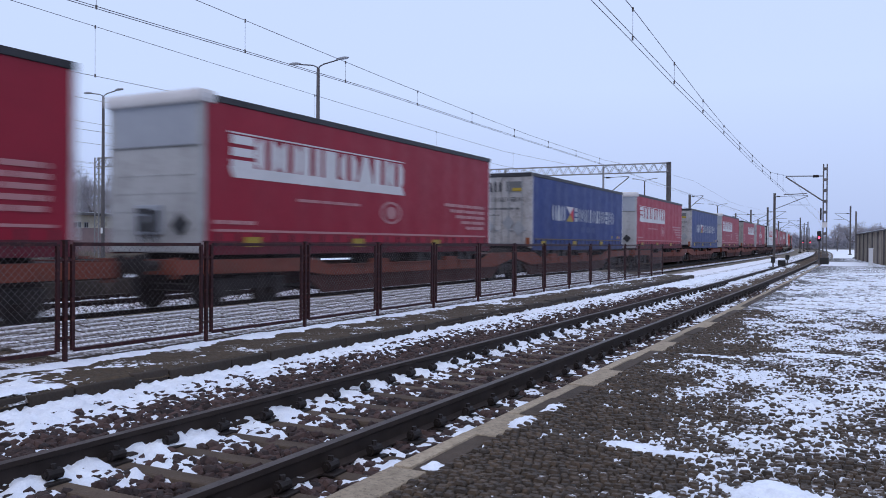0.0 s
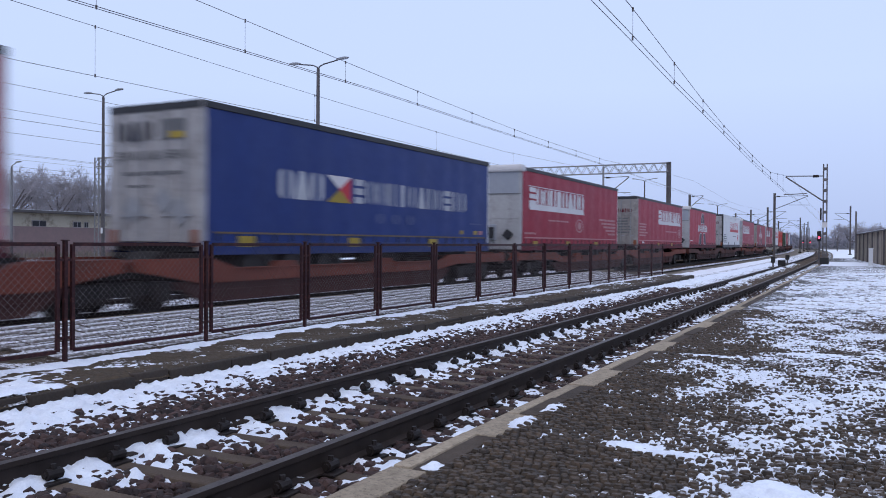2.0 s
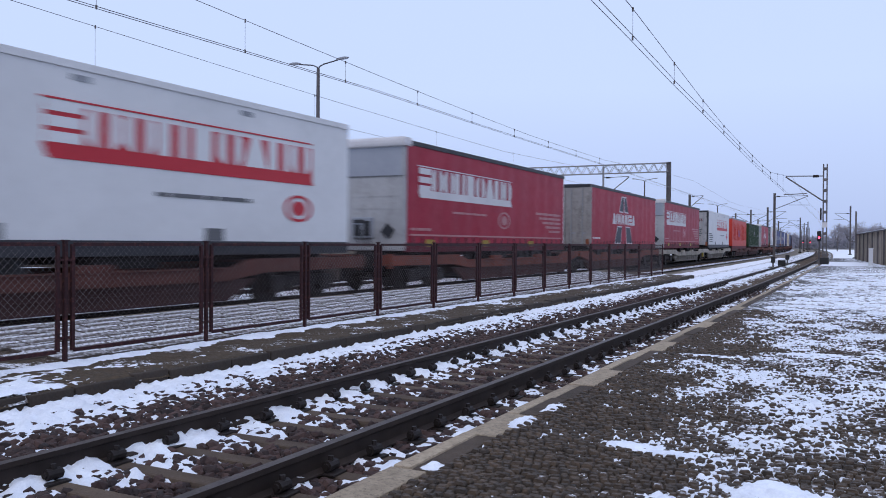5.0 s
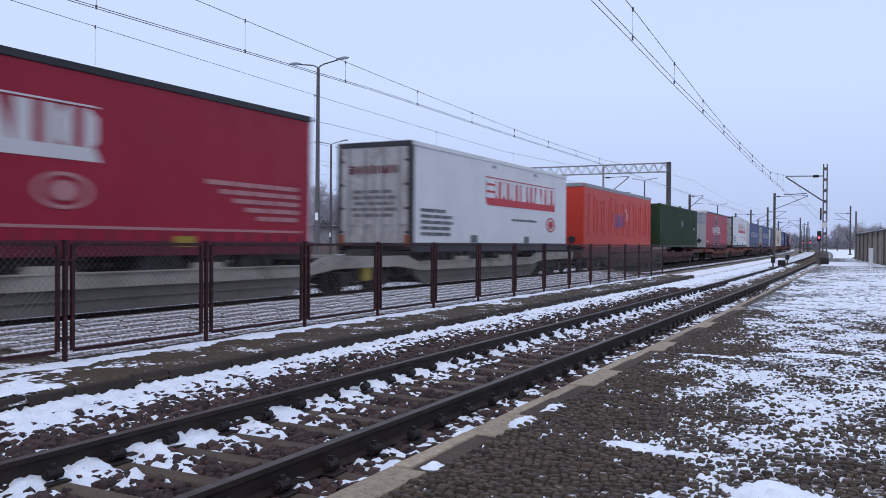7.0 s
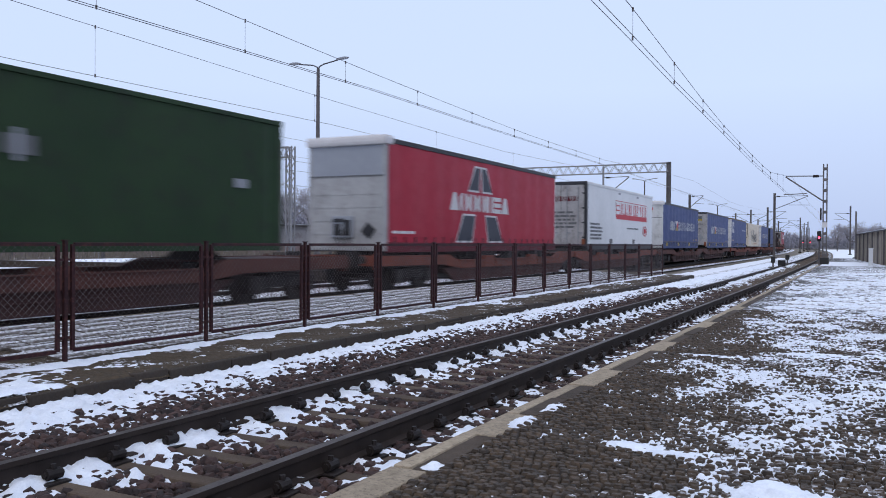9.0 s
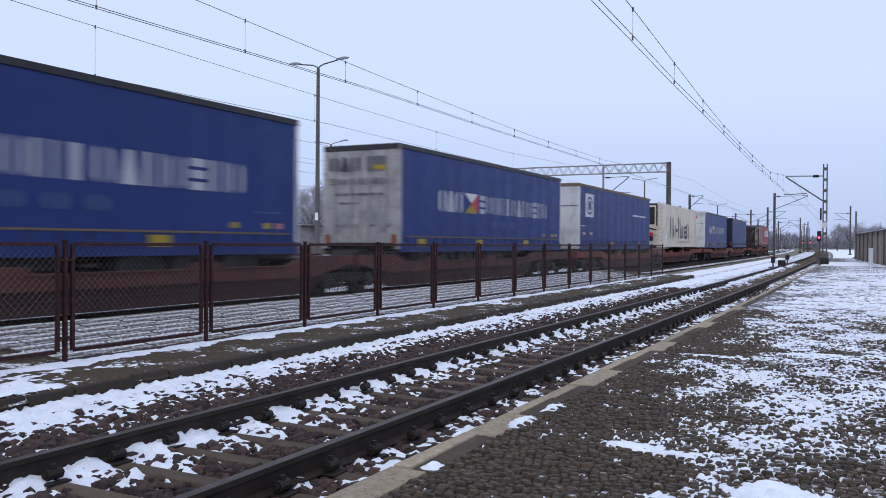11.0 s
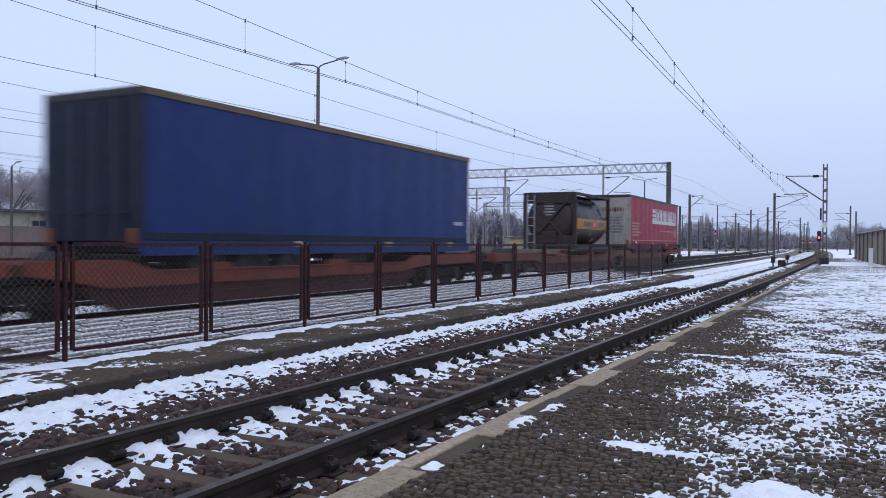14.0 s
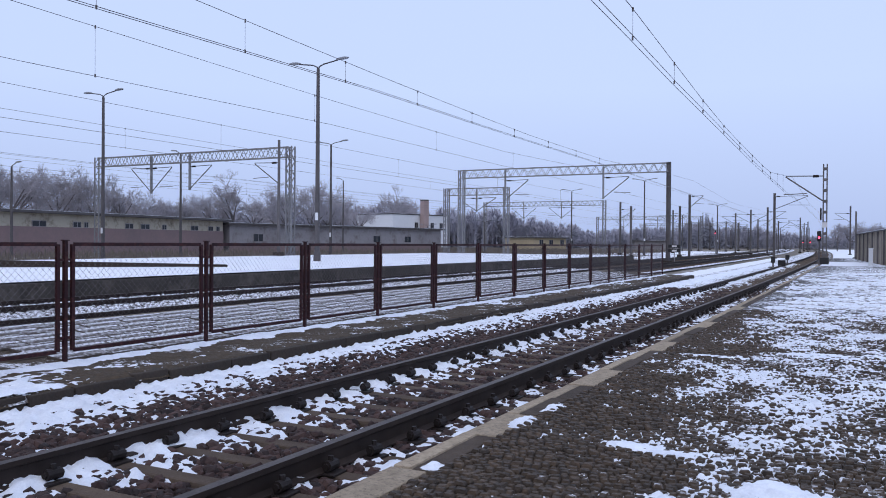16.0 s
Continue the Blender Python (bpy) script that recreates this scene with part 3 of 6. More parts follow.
# ---- the near platform: setts, edge slabs, snow ----
def near_platform():
    base = mesh_ob("near_platform", sweep([(PLAT_X + .05, -0.4), (PLAT_X + .05, PLAT_Z - .06), (PLAT_X + .5, PLAT_Z - .045), (1.8, PLAT_Z - .045), (1.8, -0.4)], stations(-8, 17, 2.0)), M_JOINT, None, "platform of small dark stone setts with thin broken snow", "structure", "platform")
    rng = random.Random(5)
    # setts near the camera, row by row
    vs, fs = [], []
    y = 2.2
    row = 0
    singles = []
    behind = False
    while y < 17.0:
        d = 0.051 + rng.uniform(-.006, .006)
        x = -2.17 + rng.uniform(0, .03)
        xmax = .8
        while x < xmax:
            w = rng.uniform(.042, .074)
            h = PLAT_Z + rng.uniform(-.012, .01)
            ww, dd = w * .5 - .003, d * .5 - .003
            cx, cy = x + w / 2, y + d / 2 + rng.uniform(-.006, .006)
            singles.append((cx, cy, ww, dd, h))
            x += w
        y += d
        row += 1
        if y >= 17.0 and not behind:
            behind, y = True, -1.0
        if behind and y > 2.2 - .05:
            break
    for cx, cy, ww, dd, h in singles:
        k = len(vs)
        a = rng.uniform(-.1, .1)
        tilt = rng.uniform(-.08, .08)
        for s, z in ((1.0, -.07), (1.0, -.014), (0.72, 0.0)):
            for px, py in ((-1, -1), (1, -1), (1, 1), (-1, 1)):
                jx, jy = rng.uniform(.85, 1.08), rng.uniform(.85, 1.08)
                ux, uy = px * ww * s * jx, py * dd * s * jy
                vs.append((cx + ux * math.cos(a) - uy * math.sin(a) + bend(cy), cy + ux * math.sin(a) + uy * math.cos(a), h + z + ux * tilt))
        for q in (0, 4):
            for e in range(4):
                fs.append((k + q + e, k + q + (e + 1) % 4, k + q + 4 + (e + 1) % 4, k + q + 4 + e))
        fs.append((k + 8, k + 9, k + 10, k + 11))
    cut = 300
    tagged(from_arrays("setts", vs[cut * 12:], [tuple(i - cut * 12 for i in f) for f in fs[cut * 9:]], M_SETT, base), "", "", "", "stuff")
    for n in range(cut):
        me = bpy.data.meshes.new("sett")
        me.from_pydata(vs[n * 12:n * 12 + 12], [], [tuple(i - n * 12 for i in f) for f in fs[n * 9:n * 9 + 9]])
        me.materials.append(M_SETT)
        o = new("sett", me)
        o.parent = base
    far = mesh_ob("platform_far", sweep([(PLAT_X + .05, -0.4), (PLAT_X + .05, PLAT_Z - .03), (PLAT_X + .5, PLAT_Z - .004), (9.0, PLAT_Z - .004), (9.0, -0.4)], stations(17, 90, 3.0)), M_PAVE, None, "stretch of platform setts under thin patchy snow", "structure", "platform")
    side = mesh_ob("platform_side", boxes((1.8, 30, -12, 17.0, -.4, PLAT_Z - .004), (9.0, 30, 17.0, 90, -.4, PLAT_Z - .004)), M_PAVE, None, "platform setts beyond the path", "structure", "platform")
    # a pale worn edge strip, with pale and dark slabs behind it
    def slab(name, y, L, x0, x1, m, lab=""):
        bm = boxes((x0, x1, 0.006, L - .006, -.28 if x0 < .1 else -.1, 0), bevel=.012)
        for v in bm.verts:
            v.co.x += 0.012 * math.sin(v.co.y * 9 + y * 5) * (0 if v.co.x < .02 else 1)
        o = part(name, bm, m, base, lab)
        o.matrix_basis = pose(PLAT_X + bend(y) + rng.uniform(-.008, .008), y, PLAT_Z - .012 + rng.uniform(-.006, .006), 0, 0, -math.degrees(math.atan(bend(y + 1) - bend(y))) + rng.uniform(-.3, .3))
    wide_at = (3.3, 5.0, 7.2, 10.0, 13.1, 17.0)
    marks = [-3.6, -2.6, -1.6, -.6, .4, 1.4, 2.4, 3.3, 4.05, 5.0, 5.75, 6.5, 7.2, 8.2, 9.1, 10.0, 11.0, 12.05, 13.1, 14.2] + [15.1 + k * .95 for k in range(48)]
    for y, y2 in zip(marks, marks[1:]):
        wide = y in wide_at
        slab("edge_slab", y, y2 - y, 0.0, .25 if wide else .105, M_EDGE)
        if not wide and y < 30:
            slab("kerb_slab", y, y2 - y, .11, .25, M_EDGE_DARK, "dark worn slab behind the platform edge")


near_platform()


def snow_heap(cx, cy, lx, ly, h, seed, z0=None):
    """A low lumpy patch of old snow with a ragged outline."""
    z0 = PLAT_Z - .012 if z0 is None else z0
    bm = bmesh.new()
    n = 44
    ny = max(10, int(n * ly / lx)) if lx > ly else n
    nx = n if lx > ly else max(10, int(n * lx / ly))
    g = {}
    for j in range(ny + 1):
        for i in range(nx + 1):
            u, v = 2 * i / nx - 1, 2 * j / ny - 1
            x, y = cx + u * lx, cy + v * ly
            r = math.sqrt(u * u + v * v)
            e = .9 - r + 0.6 * fbm(x, y, min(18.0, max(4.0, 1.3 / min(lx, ly))), seed, 3) + .25 * fbm(x, y, 22, seed, 2)
            z = max(-.02, min(1.0, e * 2.2)) * h * (1 + .5 * fbm(x, y, 9, seed + 4, 2))
            g[i, j] = (bm.verts.new((x + bend(y), y, z0 + z)), e)
    for j in range(ny):
        for i in range(nx):
            q = [g[i, j], g[i + 1, j], g[i + 1, j + 1], g[i, j + 1]]
            if max(e for _, e in q) > 0:
                bm.faces.new([v for v, _ in q])
    bmesh.ops.delete(bm, geom=[v for v in bm.verts if not v.link_faces], context="VERTS")
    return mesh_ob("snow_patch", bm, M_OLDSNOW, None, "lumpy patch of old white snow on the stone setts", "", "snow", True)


for k, a in enumerate(((-.38, 4.5, .3, .22, .045), (-1.28, 5.15, .3, .12, .02), (-1.0, 5.1, .25, .1, .016), (-2.18, 5.5, .09, .22, .022), (-2.2, 4.14, .06, .1, .018), (-2.15, 6.1, .07, .2, .018), (-.35, 10.35, .75, .34, .02), (.35, 10.6, .6, .3, .02), (-1.5, 9.75, .7, .12, .014), (-1.25, 7.5, .22, .1, .014))):
    snow_heap(*a, seed=k * 3.7)


def sett_snow(x, y):
    """How thick the snow lies on the setts: none by the edge, patchy beyond."""
    k = .45 * fbm(x, y, .8, 12.3, 3) + .5 * fbm(x, y, 2.4, 4.4, 2) + .16 * min(1.0, max(-1.0, (x + 1.5 + .05 * max(0.0, y - 8)) / .6))
    return k + .16 * math.exp(-((x + .4) / .9) ** 2 - ((y - 7.4) / 1.9) ** 2) - (.1 if y < 5.0 else 0)


def joint_snow():
    """Snow filling the joints between setts, and covering them where it is deeper."""
    def level(x, y):
        c = min(1.0, max(0.0, (sett_snow(x, y) + .1) / .55))
        return PLAT_Z - .0335 + .034 * c ** .8 + (.0008 if y > 7 else .0016) * min(6.0, max(-2.5, y - 7)) + .01 * fbm(x, y, 7, 5.5, 2) + .042 * fbm(x, y, 33, 2.5, 2)
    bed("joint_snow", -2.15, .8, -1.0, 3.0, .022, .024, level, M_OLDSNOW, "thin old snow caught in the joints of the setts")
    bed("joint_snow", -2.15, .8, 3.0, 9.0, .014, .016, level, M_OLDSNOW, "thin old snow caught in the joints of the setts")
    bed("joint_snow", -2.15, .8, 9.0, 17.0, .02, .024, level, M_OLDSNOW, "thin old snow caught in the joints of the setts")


joint_snow()


def speckle_snow():
    """Crumbs and clots of snow caught on the setts, thicker further from the edge."""
    rg = np.random.default_rng(44)
    vs, fs = [], []
    for i in range(60000):
        far = i > 46000
        N = 6 if far else 9
        y = 16.5 + 26 * rg.random() if far else 3.2 + 13.8 * rg.random() ** .75
        x = rg.uniform(-2.15, .75 + (.07 * y if far else 0))
        k = sett_snow(x, y) - (0 if far else .16)
        if k < rg.uniform(.14, .47):
            continue
        r = rg.uniform(.03, .075) if far else rg.uniform(.007, .026)
        q = len(vs)
        a0 = rg.uniform(0, 6.28)
        z = PLAT_Z - .006
        ex, ey = rg.uniform(.9, 1.7), rg.uniform(.6, 1.0)
        ring = []
        for e in range(N):
            t = a0 + 6.2832 * e / N
            rr = r * rg.uniform(.65, 1.15)
            vs.append((x + bend(y) + rr * ex * math.cos(t), y + rr * ey * math.sin(t), z - .008))
        for e in range(N):
            bx, by, bz = vs[q + e]
            vs.append((x + bend(y) + (bx - x - bend(y)) * .6, y + (by - y) * .6, z + .004 + r * .3))
        for e in range(N):
            fs.append((q + e, q + (e + 1) % N, q + N + (e + 1) % N, q + N + e))
        fs.append(tuple(q + N + e for e in range(N)))
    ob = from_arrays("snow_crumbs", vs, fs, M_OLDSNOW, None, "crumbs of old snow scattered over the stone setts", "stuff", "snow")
    ob.data.polygons.foreach_set("use_smooth", [True] * len(fs))


speckle_snow()


# ---- the middle platform with its kerb, verge, slabs and fence ----
KERB_X, FENCE_X, MID_EDGE = -6.95, -8.19, -10.85
MID_END = 39.5


def mid_platform():
    ob = mesh_ob("middle_platform", sweep([(KERB_X - .2, -.4), (KERB_X - .2, -.055), (-7.6, -.05), (FENCE_X - .1, -.04), (MID_EDGE, .10), (MID_EDGE, -.4)], stations(-10, MID_END, 2.0)), M_SOIL, None, "low muddy middle platform with patches of snow", "structure", "platform")
    rng = random.Random(9)
    y = -4.0
    while y < MID_END - .3:
        L = rng.choice((.5, .75, 1.0, 1.0))
        bm = boxes((-.11, .11, .006, L - .006, -.33, 0), bevel=.018)
        o = part("kerb_block", bm, M_CONC, ob)
        o.matrix_basis = pose(KERB_X - .1 + bend(y) + rng.uniform(-.02, .015), y, -.035 + rng.uniform(-.015, .012), 0, 0, rng.uniform(-.8, .8))
        y += L
    # slabs in long rows behind the fence
    nrow = 7
    w = (FENCE_X - .25 - MID_EDGE) / nrow
    slope = (.14 + .04) / (FENCE_X - .1 - MID_EDGE)
    me = bpy.data.meshes.new("paving_slab")
    bm = boxes((-w / 2 + .034, w / 2 - .034, .008, .742, -.05, 0), bevel=.018)
    bm.to_mesh(me)
    bm.free()
    me.materials.append(M_SLAB)
    for r in range(nrow):
        cx = MID_EDGE + (r + .5) * w
        cz = .14 - (cx - MID_EDGE) * slope + .03
        y = 2.0 - r * .37
        while y < MID_END - .8:
            m = pose(cx + bend(y) + rng.uniform(-.01, .01), y, cz + rng.uniform(-.008, .008), rng.uniform(-.5, .5), math.degrees(math.atan(slope)) + 3.5 + rng.uniform(-1.5, 1.5), rng.uniform(-.4, .4))
            if 6 < y < 36:
                o = new("paving_slab", me)
                o.parent = ob
                o.matrix_basis = m
            y += .75
    lip = part("edge_strip", sweep([(MID_EDGE - .12, -.3), (MID_EDGE - .12, .165), (MID_EDGE + .03, .168), (MID_EDGE + .03, -.3)], stations(-8, MID_END, 2)), M_PLANK, ob, "brown timber platform edge")
    bed("verge_soil", FENCE_X + .1, KERB_X + .01, -2, MID_END - .3, .03, .05, soil_level, M_SOIL, "lumpy frozen soil creeping over the kerb", "soil")
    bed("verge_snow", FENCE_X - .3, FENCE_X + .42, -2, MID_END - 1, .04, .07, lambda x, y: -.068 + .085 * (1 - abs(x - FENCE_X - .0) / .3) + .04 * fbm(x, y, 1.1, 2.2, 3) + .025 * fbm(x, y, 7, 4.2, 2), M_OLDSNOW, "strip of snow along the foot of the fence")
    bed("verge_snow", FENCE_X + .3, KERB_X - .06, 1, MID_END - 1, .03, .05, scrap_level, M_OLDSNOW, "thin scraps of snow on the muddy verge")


def soil_level(x, y):
    """Rough earth, rounding off over the kerb's edge."""
    z = -.024 + .045 * fbm(x, y, 1.5, 6.1, 3) + .02 * fbm(x, y, 8, 2.7, 2) + .012 * fbm(x, y, 26, 8.7, 2)
    e = max(0.0, (x - KERB_X + .15) / .16)
    return z - .085 * e * e


def scrap_level(x, y):
    k = fbm(x, y, .9, 7.7, 4)
    deep = min(1.0, max(0.0, (5.5 - y - .8 * (x - KERB_X)) / .6))
    return soil_level(x, y) - .028 + .08 * k + .04 * fbm(x, y, 11, 3.3, 3) + .012 * fbm(x, y, 34, 1.3, 1) + .05 * deep


mid_platform()
FPITCH, FY0 = 2.2708, 6.36


def fence_panel_mesh(wire):
    L = FPITCH - .2
    fr = bmesh.new()
    z0, z1 = .17, 1.4
    for y in (0, L):
        box(fr, -.02, .02, y - .022, y + .022, z0, z1, .004)
    for z in (z0, z1):
        box(fr, -.02, .02, .022, L - .022, z - .022, z + .022, .004)
    wi = bmesh.new()
    if wire:
        s = .085
        H = z1 - z0 - .04
        n = int((L + H) / s) + 1
        for sgn in (1, -1):
            for k in range(n):
                c = k * s
                a0, a1 = max(0, c - H), min(L, c)
                if a1 - a0 < .03:
                    continue
                pts = [(y, z0 + .02 + (c - y)) for y in (a0, a1)]
                if sgn < 0:
                    pts = [(L - y, z) for y, z in pts]
                rod(wi, (.004 * sgn, pts[0][0], pts[0][1]), (.004 * sgn, pts[1][0], pts[1][1]), .0019, None, 3, False)
    return fr, wi


def fence():
    fr, wi = fence_panel_mesh(True)
    for z in (.32, 1.22):
        for y in (-.1, FPITCH - .2 + .022):
            box(fr, -.012, .012, y, y + .08, z - .015, z + .015)
    me_f, me_w = bpy.data.meshes.new("fence_panel"), bpy.data.meshes.new("chain_link")
    me_p, me_c = bpy.data.meshes.new("fence_post"), bpy.data.meshes.new("cap")
    for me, bm, m in ((me_f, fr, M_FENCE), (me_w, wi, M_WIRE), (me_p, boxes((-.023, .023, -.023, .023, -.25, 1.44), bevel=.005), M_FENCE), (me_c, boxes((-.035, .035, -.035, .035, 1.44, 1.452), bevel=.003), M_FENCE)):
        bm.to_mesh(me)
        bm.free()
        me.materials.append(m)
    f = thing("fence", "rust-red steel fence of framed chain-link panels on the middle platform", "fence")

    def add(name, me, parent, m):
        o = new(name, me)
        o.parent = parent
        o.matrix_basis = m
        return o
    for i in range(-3, 15):
        y = FY0 + i * FPITCH
        m = pose(FENCE_X + bend(y), y, -.035, 0, 0, -math.degrees(math.atan(bend(y + 1) - bend(y))))
        add("cap", me_c, add("post", me_p, f, m), Matrix.Identity(4))
        if i < 14:
            add("chain_link", me_w, add("panel", me_f, f, m @ Matrix.Translation((0, .1, 0))), Matrix.Identity(4))


fence()


# ---- the far platform, deep in snow ----
def far_platform():
    X0, X1, Z = -18.15, -37.5, .36
    ob = mesh_ob("far_platform", sweep([(X0, -.4), (X0, Z - .03), (X0 - .5, Z - .01), (X1, Z - .01), (X1, -.4)], stations(-30, 74, 4.0)), M_FACE, None, "low platform with a dark stained concrete face", "structure", "platform")
    bed("platform_snow", X1, X0 - .12, -30, 73, .8, 1.5, lambda x, y: Z + .02 + .015 * fbm(x, y, .3, 5, 2), M_SNOW, "even white snow covering the far platform")


far_platform()
def low_wedge():
    """A dark tapering wedge lying across the platform snow."""
    a, b = Vector((-29.4, 18.6, 0)), Vector((-22.9, 25.3, 0))
    bm = prism(bmesh.new(), [(0, .3), ((b - a).length, .3), ((b - a).length, .46), (0, .66)], "y", -.3, .3)
    d = (b - a).normalized()
    bm.transform(Matrix.Translation(a) @ Matrix.Rotation(math.atan2(d.y, d.x), 4, "Z"))
    mesh_ob("platform_ramp", bm, M_CONC, None, "dark low wedge across the snowy far platform", "structure", "ramp")


low_wedge()

bed("field_snow", -8.9, -5.9, 40.0, 110, .3, .5, lambda x, y: -.2 + .05 * fbm(x, y, .35, 6, 3) - .06 * max(0, (x + 6.6)) + .02 * fbm(x, y, 3, 2, 2), M_SNOW, "open snow between the two tracks")
bed("field_snow", -40.0, -18.4, 75.0, 220, 1.2, 2.0, lambda x, y: -.33 + .12 * fbm(x, y, .16, 1, 3), M_SNOW, "thin drifted snow over the yard ground")


# ---- the freight train ----
# local axes of every unit: x across (the +x side faces the camera), y back along the train, z above the rail
SPEED = 25.9
MOVERS = []
TOPZ, BOT = 4.14, 1.27
HW = 1.25


def curtain_mesh(L, z0, z1, side, folds=0.008, step=.12):
    """A taut tarpaulin with faint upright folds."""
    bm = bmesh.new()
    n = int(L / step)
    zs = [z0, z0 + .25, (z0 + z1) / 2, z1 - .2, z1]
    g = []
    for i in range(n + 1):
        y = .1 + (L - .2) * i / n
        g.append([bm.verts.new((side * (HW + folds * math.sin(y * 5.2 + .8 * math.sin(y * 1.7)) * (1 if 0 < k < 4 else .2)), y, z)) for k, z in enumerate(zs)])
    for a, b in zip(g, g[1:]):
        for k in range(4):
            bm.faces.new((a[k], b[k], b[k + 1], a[k + 1]) if side > 0 else (a[k + 1], b[k + 1], b[k], a[k]))
    for f in bm.faces:
        f.smooth = True
    return bm


def plate(y0, y1, z0, z1, lift=.014, skew=0.0):
    """A flat sign shape on the +x side; skew shifts its top along the wall."""
    bm = bmesh.new()
    x = HW + lift
    vs = [bm.verts.new(p) for p in ((x, y0, z0), (x, y1, z0), (x, y1 + skew, z1), (x, y0 + skew, z1))]
    back = [bm.verts.new((x - .012, v.co.y, v.co.z)) for v in vs]
    bm.faces.new(vs)
    for k in range(4):
        bm.faces.new((vs[k], back[k], back[(k + 1) % 4], vs[(k + 1) % 4]))
    return bm


def end_plate(x0, x1, z0, z1, y=-.02):
    bm = bmesh.new()
    vs = [bm.verts.new(p) for p in ((x0, y, z0), (x1, y, z0), (x1, y, z1), (x0, y, z1))]
    back = [bm.verts.new((v.co.x, y + .015, v.co.z)) for v in vs]
    bm.faces.new(vs)
    for k in range(4):
        bm.faces.new((vs[k], back[k], back[(k + 1) % 4], vs[(k + 1) % 4]))
    return bm


def disc(bm, c, r, depth, axis, n=20):
    a = Vector(c)
    rod(bm, a, a + Vector(axis) * depth, r, None, n)
    return bm


def flat_shape(loops, lift):
    """A flat sign shape on the +x side: quads given corner by corner as (y, z)."""
    bm = bmesh.new()
    for q in loops:
        bm.faces.new([bm.verts.new((HW + lift, y, z)) for y, z in q])
    return bm


def mark(kind, a, b, z0, z1, stroke=.3):
    """One plain piece of a wordmark: a pair of bars, a split lozenge, a stack, a wedge or a slab."""
    w, h = b - a, z1 - z0
    s = w * stroke
    c = (b - a) * .2
    if kind == "oval":
        m, g = (a + b) / 2, w * (.5 - stroke)
        return [[(a, z0 + c), (a + c, z0), (m - g, z0), (m - g, z1), (a + c, z1), (a, z1 - c)], [(b - c, z0), (b, z0 + c), (b, z1 - c), (b - c, z1), (m + g, z1), (m + g, z0)]]
    if kind == "bars":
        return [[(a, z0), (a + s * 1.2, z0), (a + s * 1.2, z1), (a, z1)], [(b - s * .8, z0), (b, z0), (b, z1), (b - s * .8, z1)]]
    if kind == "stack":
        return [[(a, z0 + h * q), (b, z0 + h * q), (b, z0 + h * (q + .26)), (a, z0 + h * (q + .26))] for q in (0, .37, .74)]
    if kind == "wedge":
        return [[(a, z0), (b, z0), (b - w * .32, z1), (a + w * .32, z1)]]
    if kind == "post":
        m = (a + b) / 2
        return [[(m - s, z0), (m + s, z0), (m + s, z1), (m - s, z1)]]
    return [[(a, z0), (b, z0), (b, z1), (a, z1)]]


PIECES = ("stack", "oval", "oval", "bars", "post", "oval", "wedge", "bars", "oval", "stack", "bars", "oval")


def word_blocks(unit, y0, y1, z0, z1, n, material, fill=.84, lift=.016, name="sign_block", stroke=.3, pieces=PIECES):
    """A wordmark as a row of plain flat shapes."""
    w = (y1 - y0) / n
    for k in range(n):
        c, q = y0 + (k + .5) * w, w * fill / 2
        part(name, flat_shape(mark(pieces[k % len(pieces)], c - q, c + q, z0, z1, stroke), lift), material, unit)


def end_marks(unit, x0, x1, z0, z1, kinds, material, y=-.06, stroke=.3):
    """The same plain shapes on the end that leads."""
    w = (x1 - x0) / len(kinds)
    for k, kind in enumerate(kinds):
        bm = bmesh.new()
        for q in mark(kind, x0 + k * w + w * .08, x0 + (k + 1) * w - w * .08, z0, z1, stroke):
            bm.faces.new([bm.verts.new((x, y, z)) for x, z in q])
        part("sign_block", bm, material, unit)


def ring_sign(unit, cy, cz, ry, rz, m_out, m_in):
    bm = bmesh.new()
    n = 24
    x = HW + .016
    o = [bm.verts.new((x, cy + ry * math.cos(6.2832 * k / n), cz + rz * math.sin(6.2832 * k / n))) for k in range(n)]
    i = [bm.verts.new((x, cy + .8 * ry * math.cos(6.2832 * k / n), cz + .8 * rz * math.sin(6.2832 * k / n))) for k in range(n)]
    for k in range(n):
        bm.faces.new((o[k], o[(k + 1) % n], i[(k + 1) % n], i[k]))
    bm.normal_update()
    part("emblem_ring", bm, m_out, unit)
    bm = bmesh.new()
    x += .004
    bm.faces.new([bm.verts.new((x, cy + .5 * ry * math.cos(6.2832 * k / n), cz + .55 * rz * math.sin(6.2832 * k / n))) for k in range(n)])
    part("emblem_centre", bm, m_out, unit)


def logo_haulier(unit, y0, y1, z0, z1, main, boxed=None):
    """The haulier's wordmark as nine plain shapes over a thick shadow line; boxed: pale shapes on a coloured ground."""
    h = z1 - z0
    part("logo_backing", plate(y0 - .02, y1 - .06, z1 - .03, z1, .012), main, unit)
    if boxed:
        part("logo_ground", plate(y0 + .05, y1 - .05, z0 + .1 * h, z1 - .12 * h, .012), main, unit)
        word_blocks(unit, y0 + .02, y1 - .1, z0 + .26 * h, z1 - .05 * h, 9, boxed, .93, .018, stroke=.34)
    else:
        word_blocks(unit, y0 + .02, y1 - .05, z0 + .2 * h, z1 - .07 * h, 9, main, .95, stroke=.36)
    part("logo_underline", plate(y0 + .12, y1, z0, z0 + .24 * h, .013, -.12), main, unit)


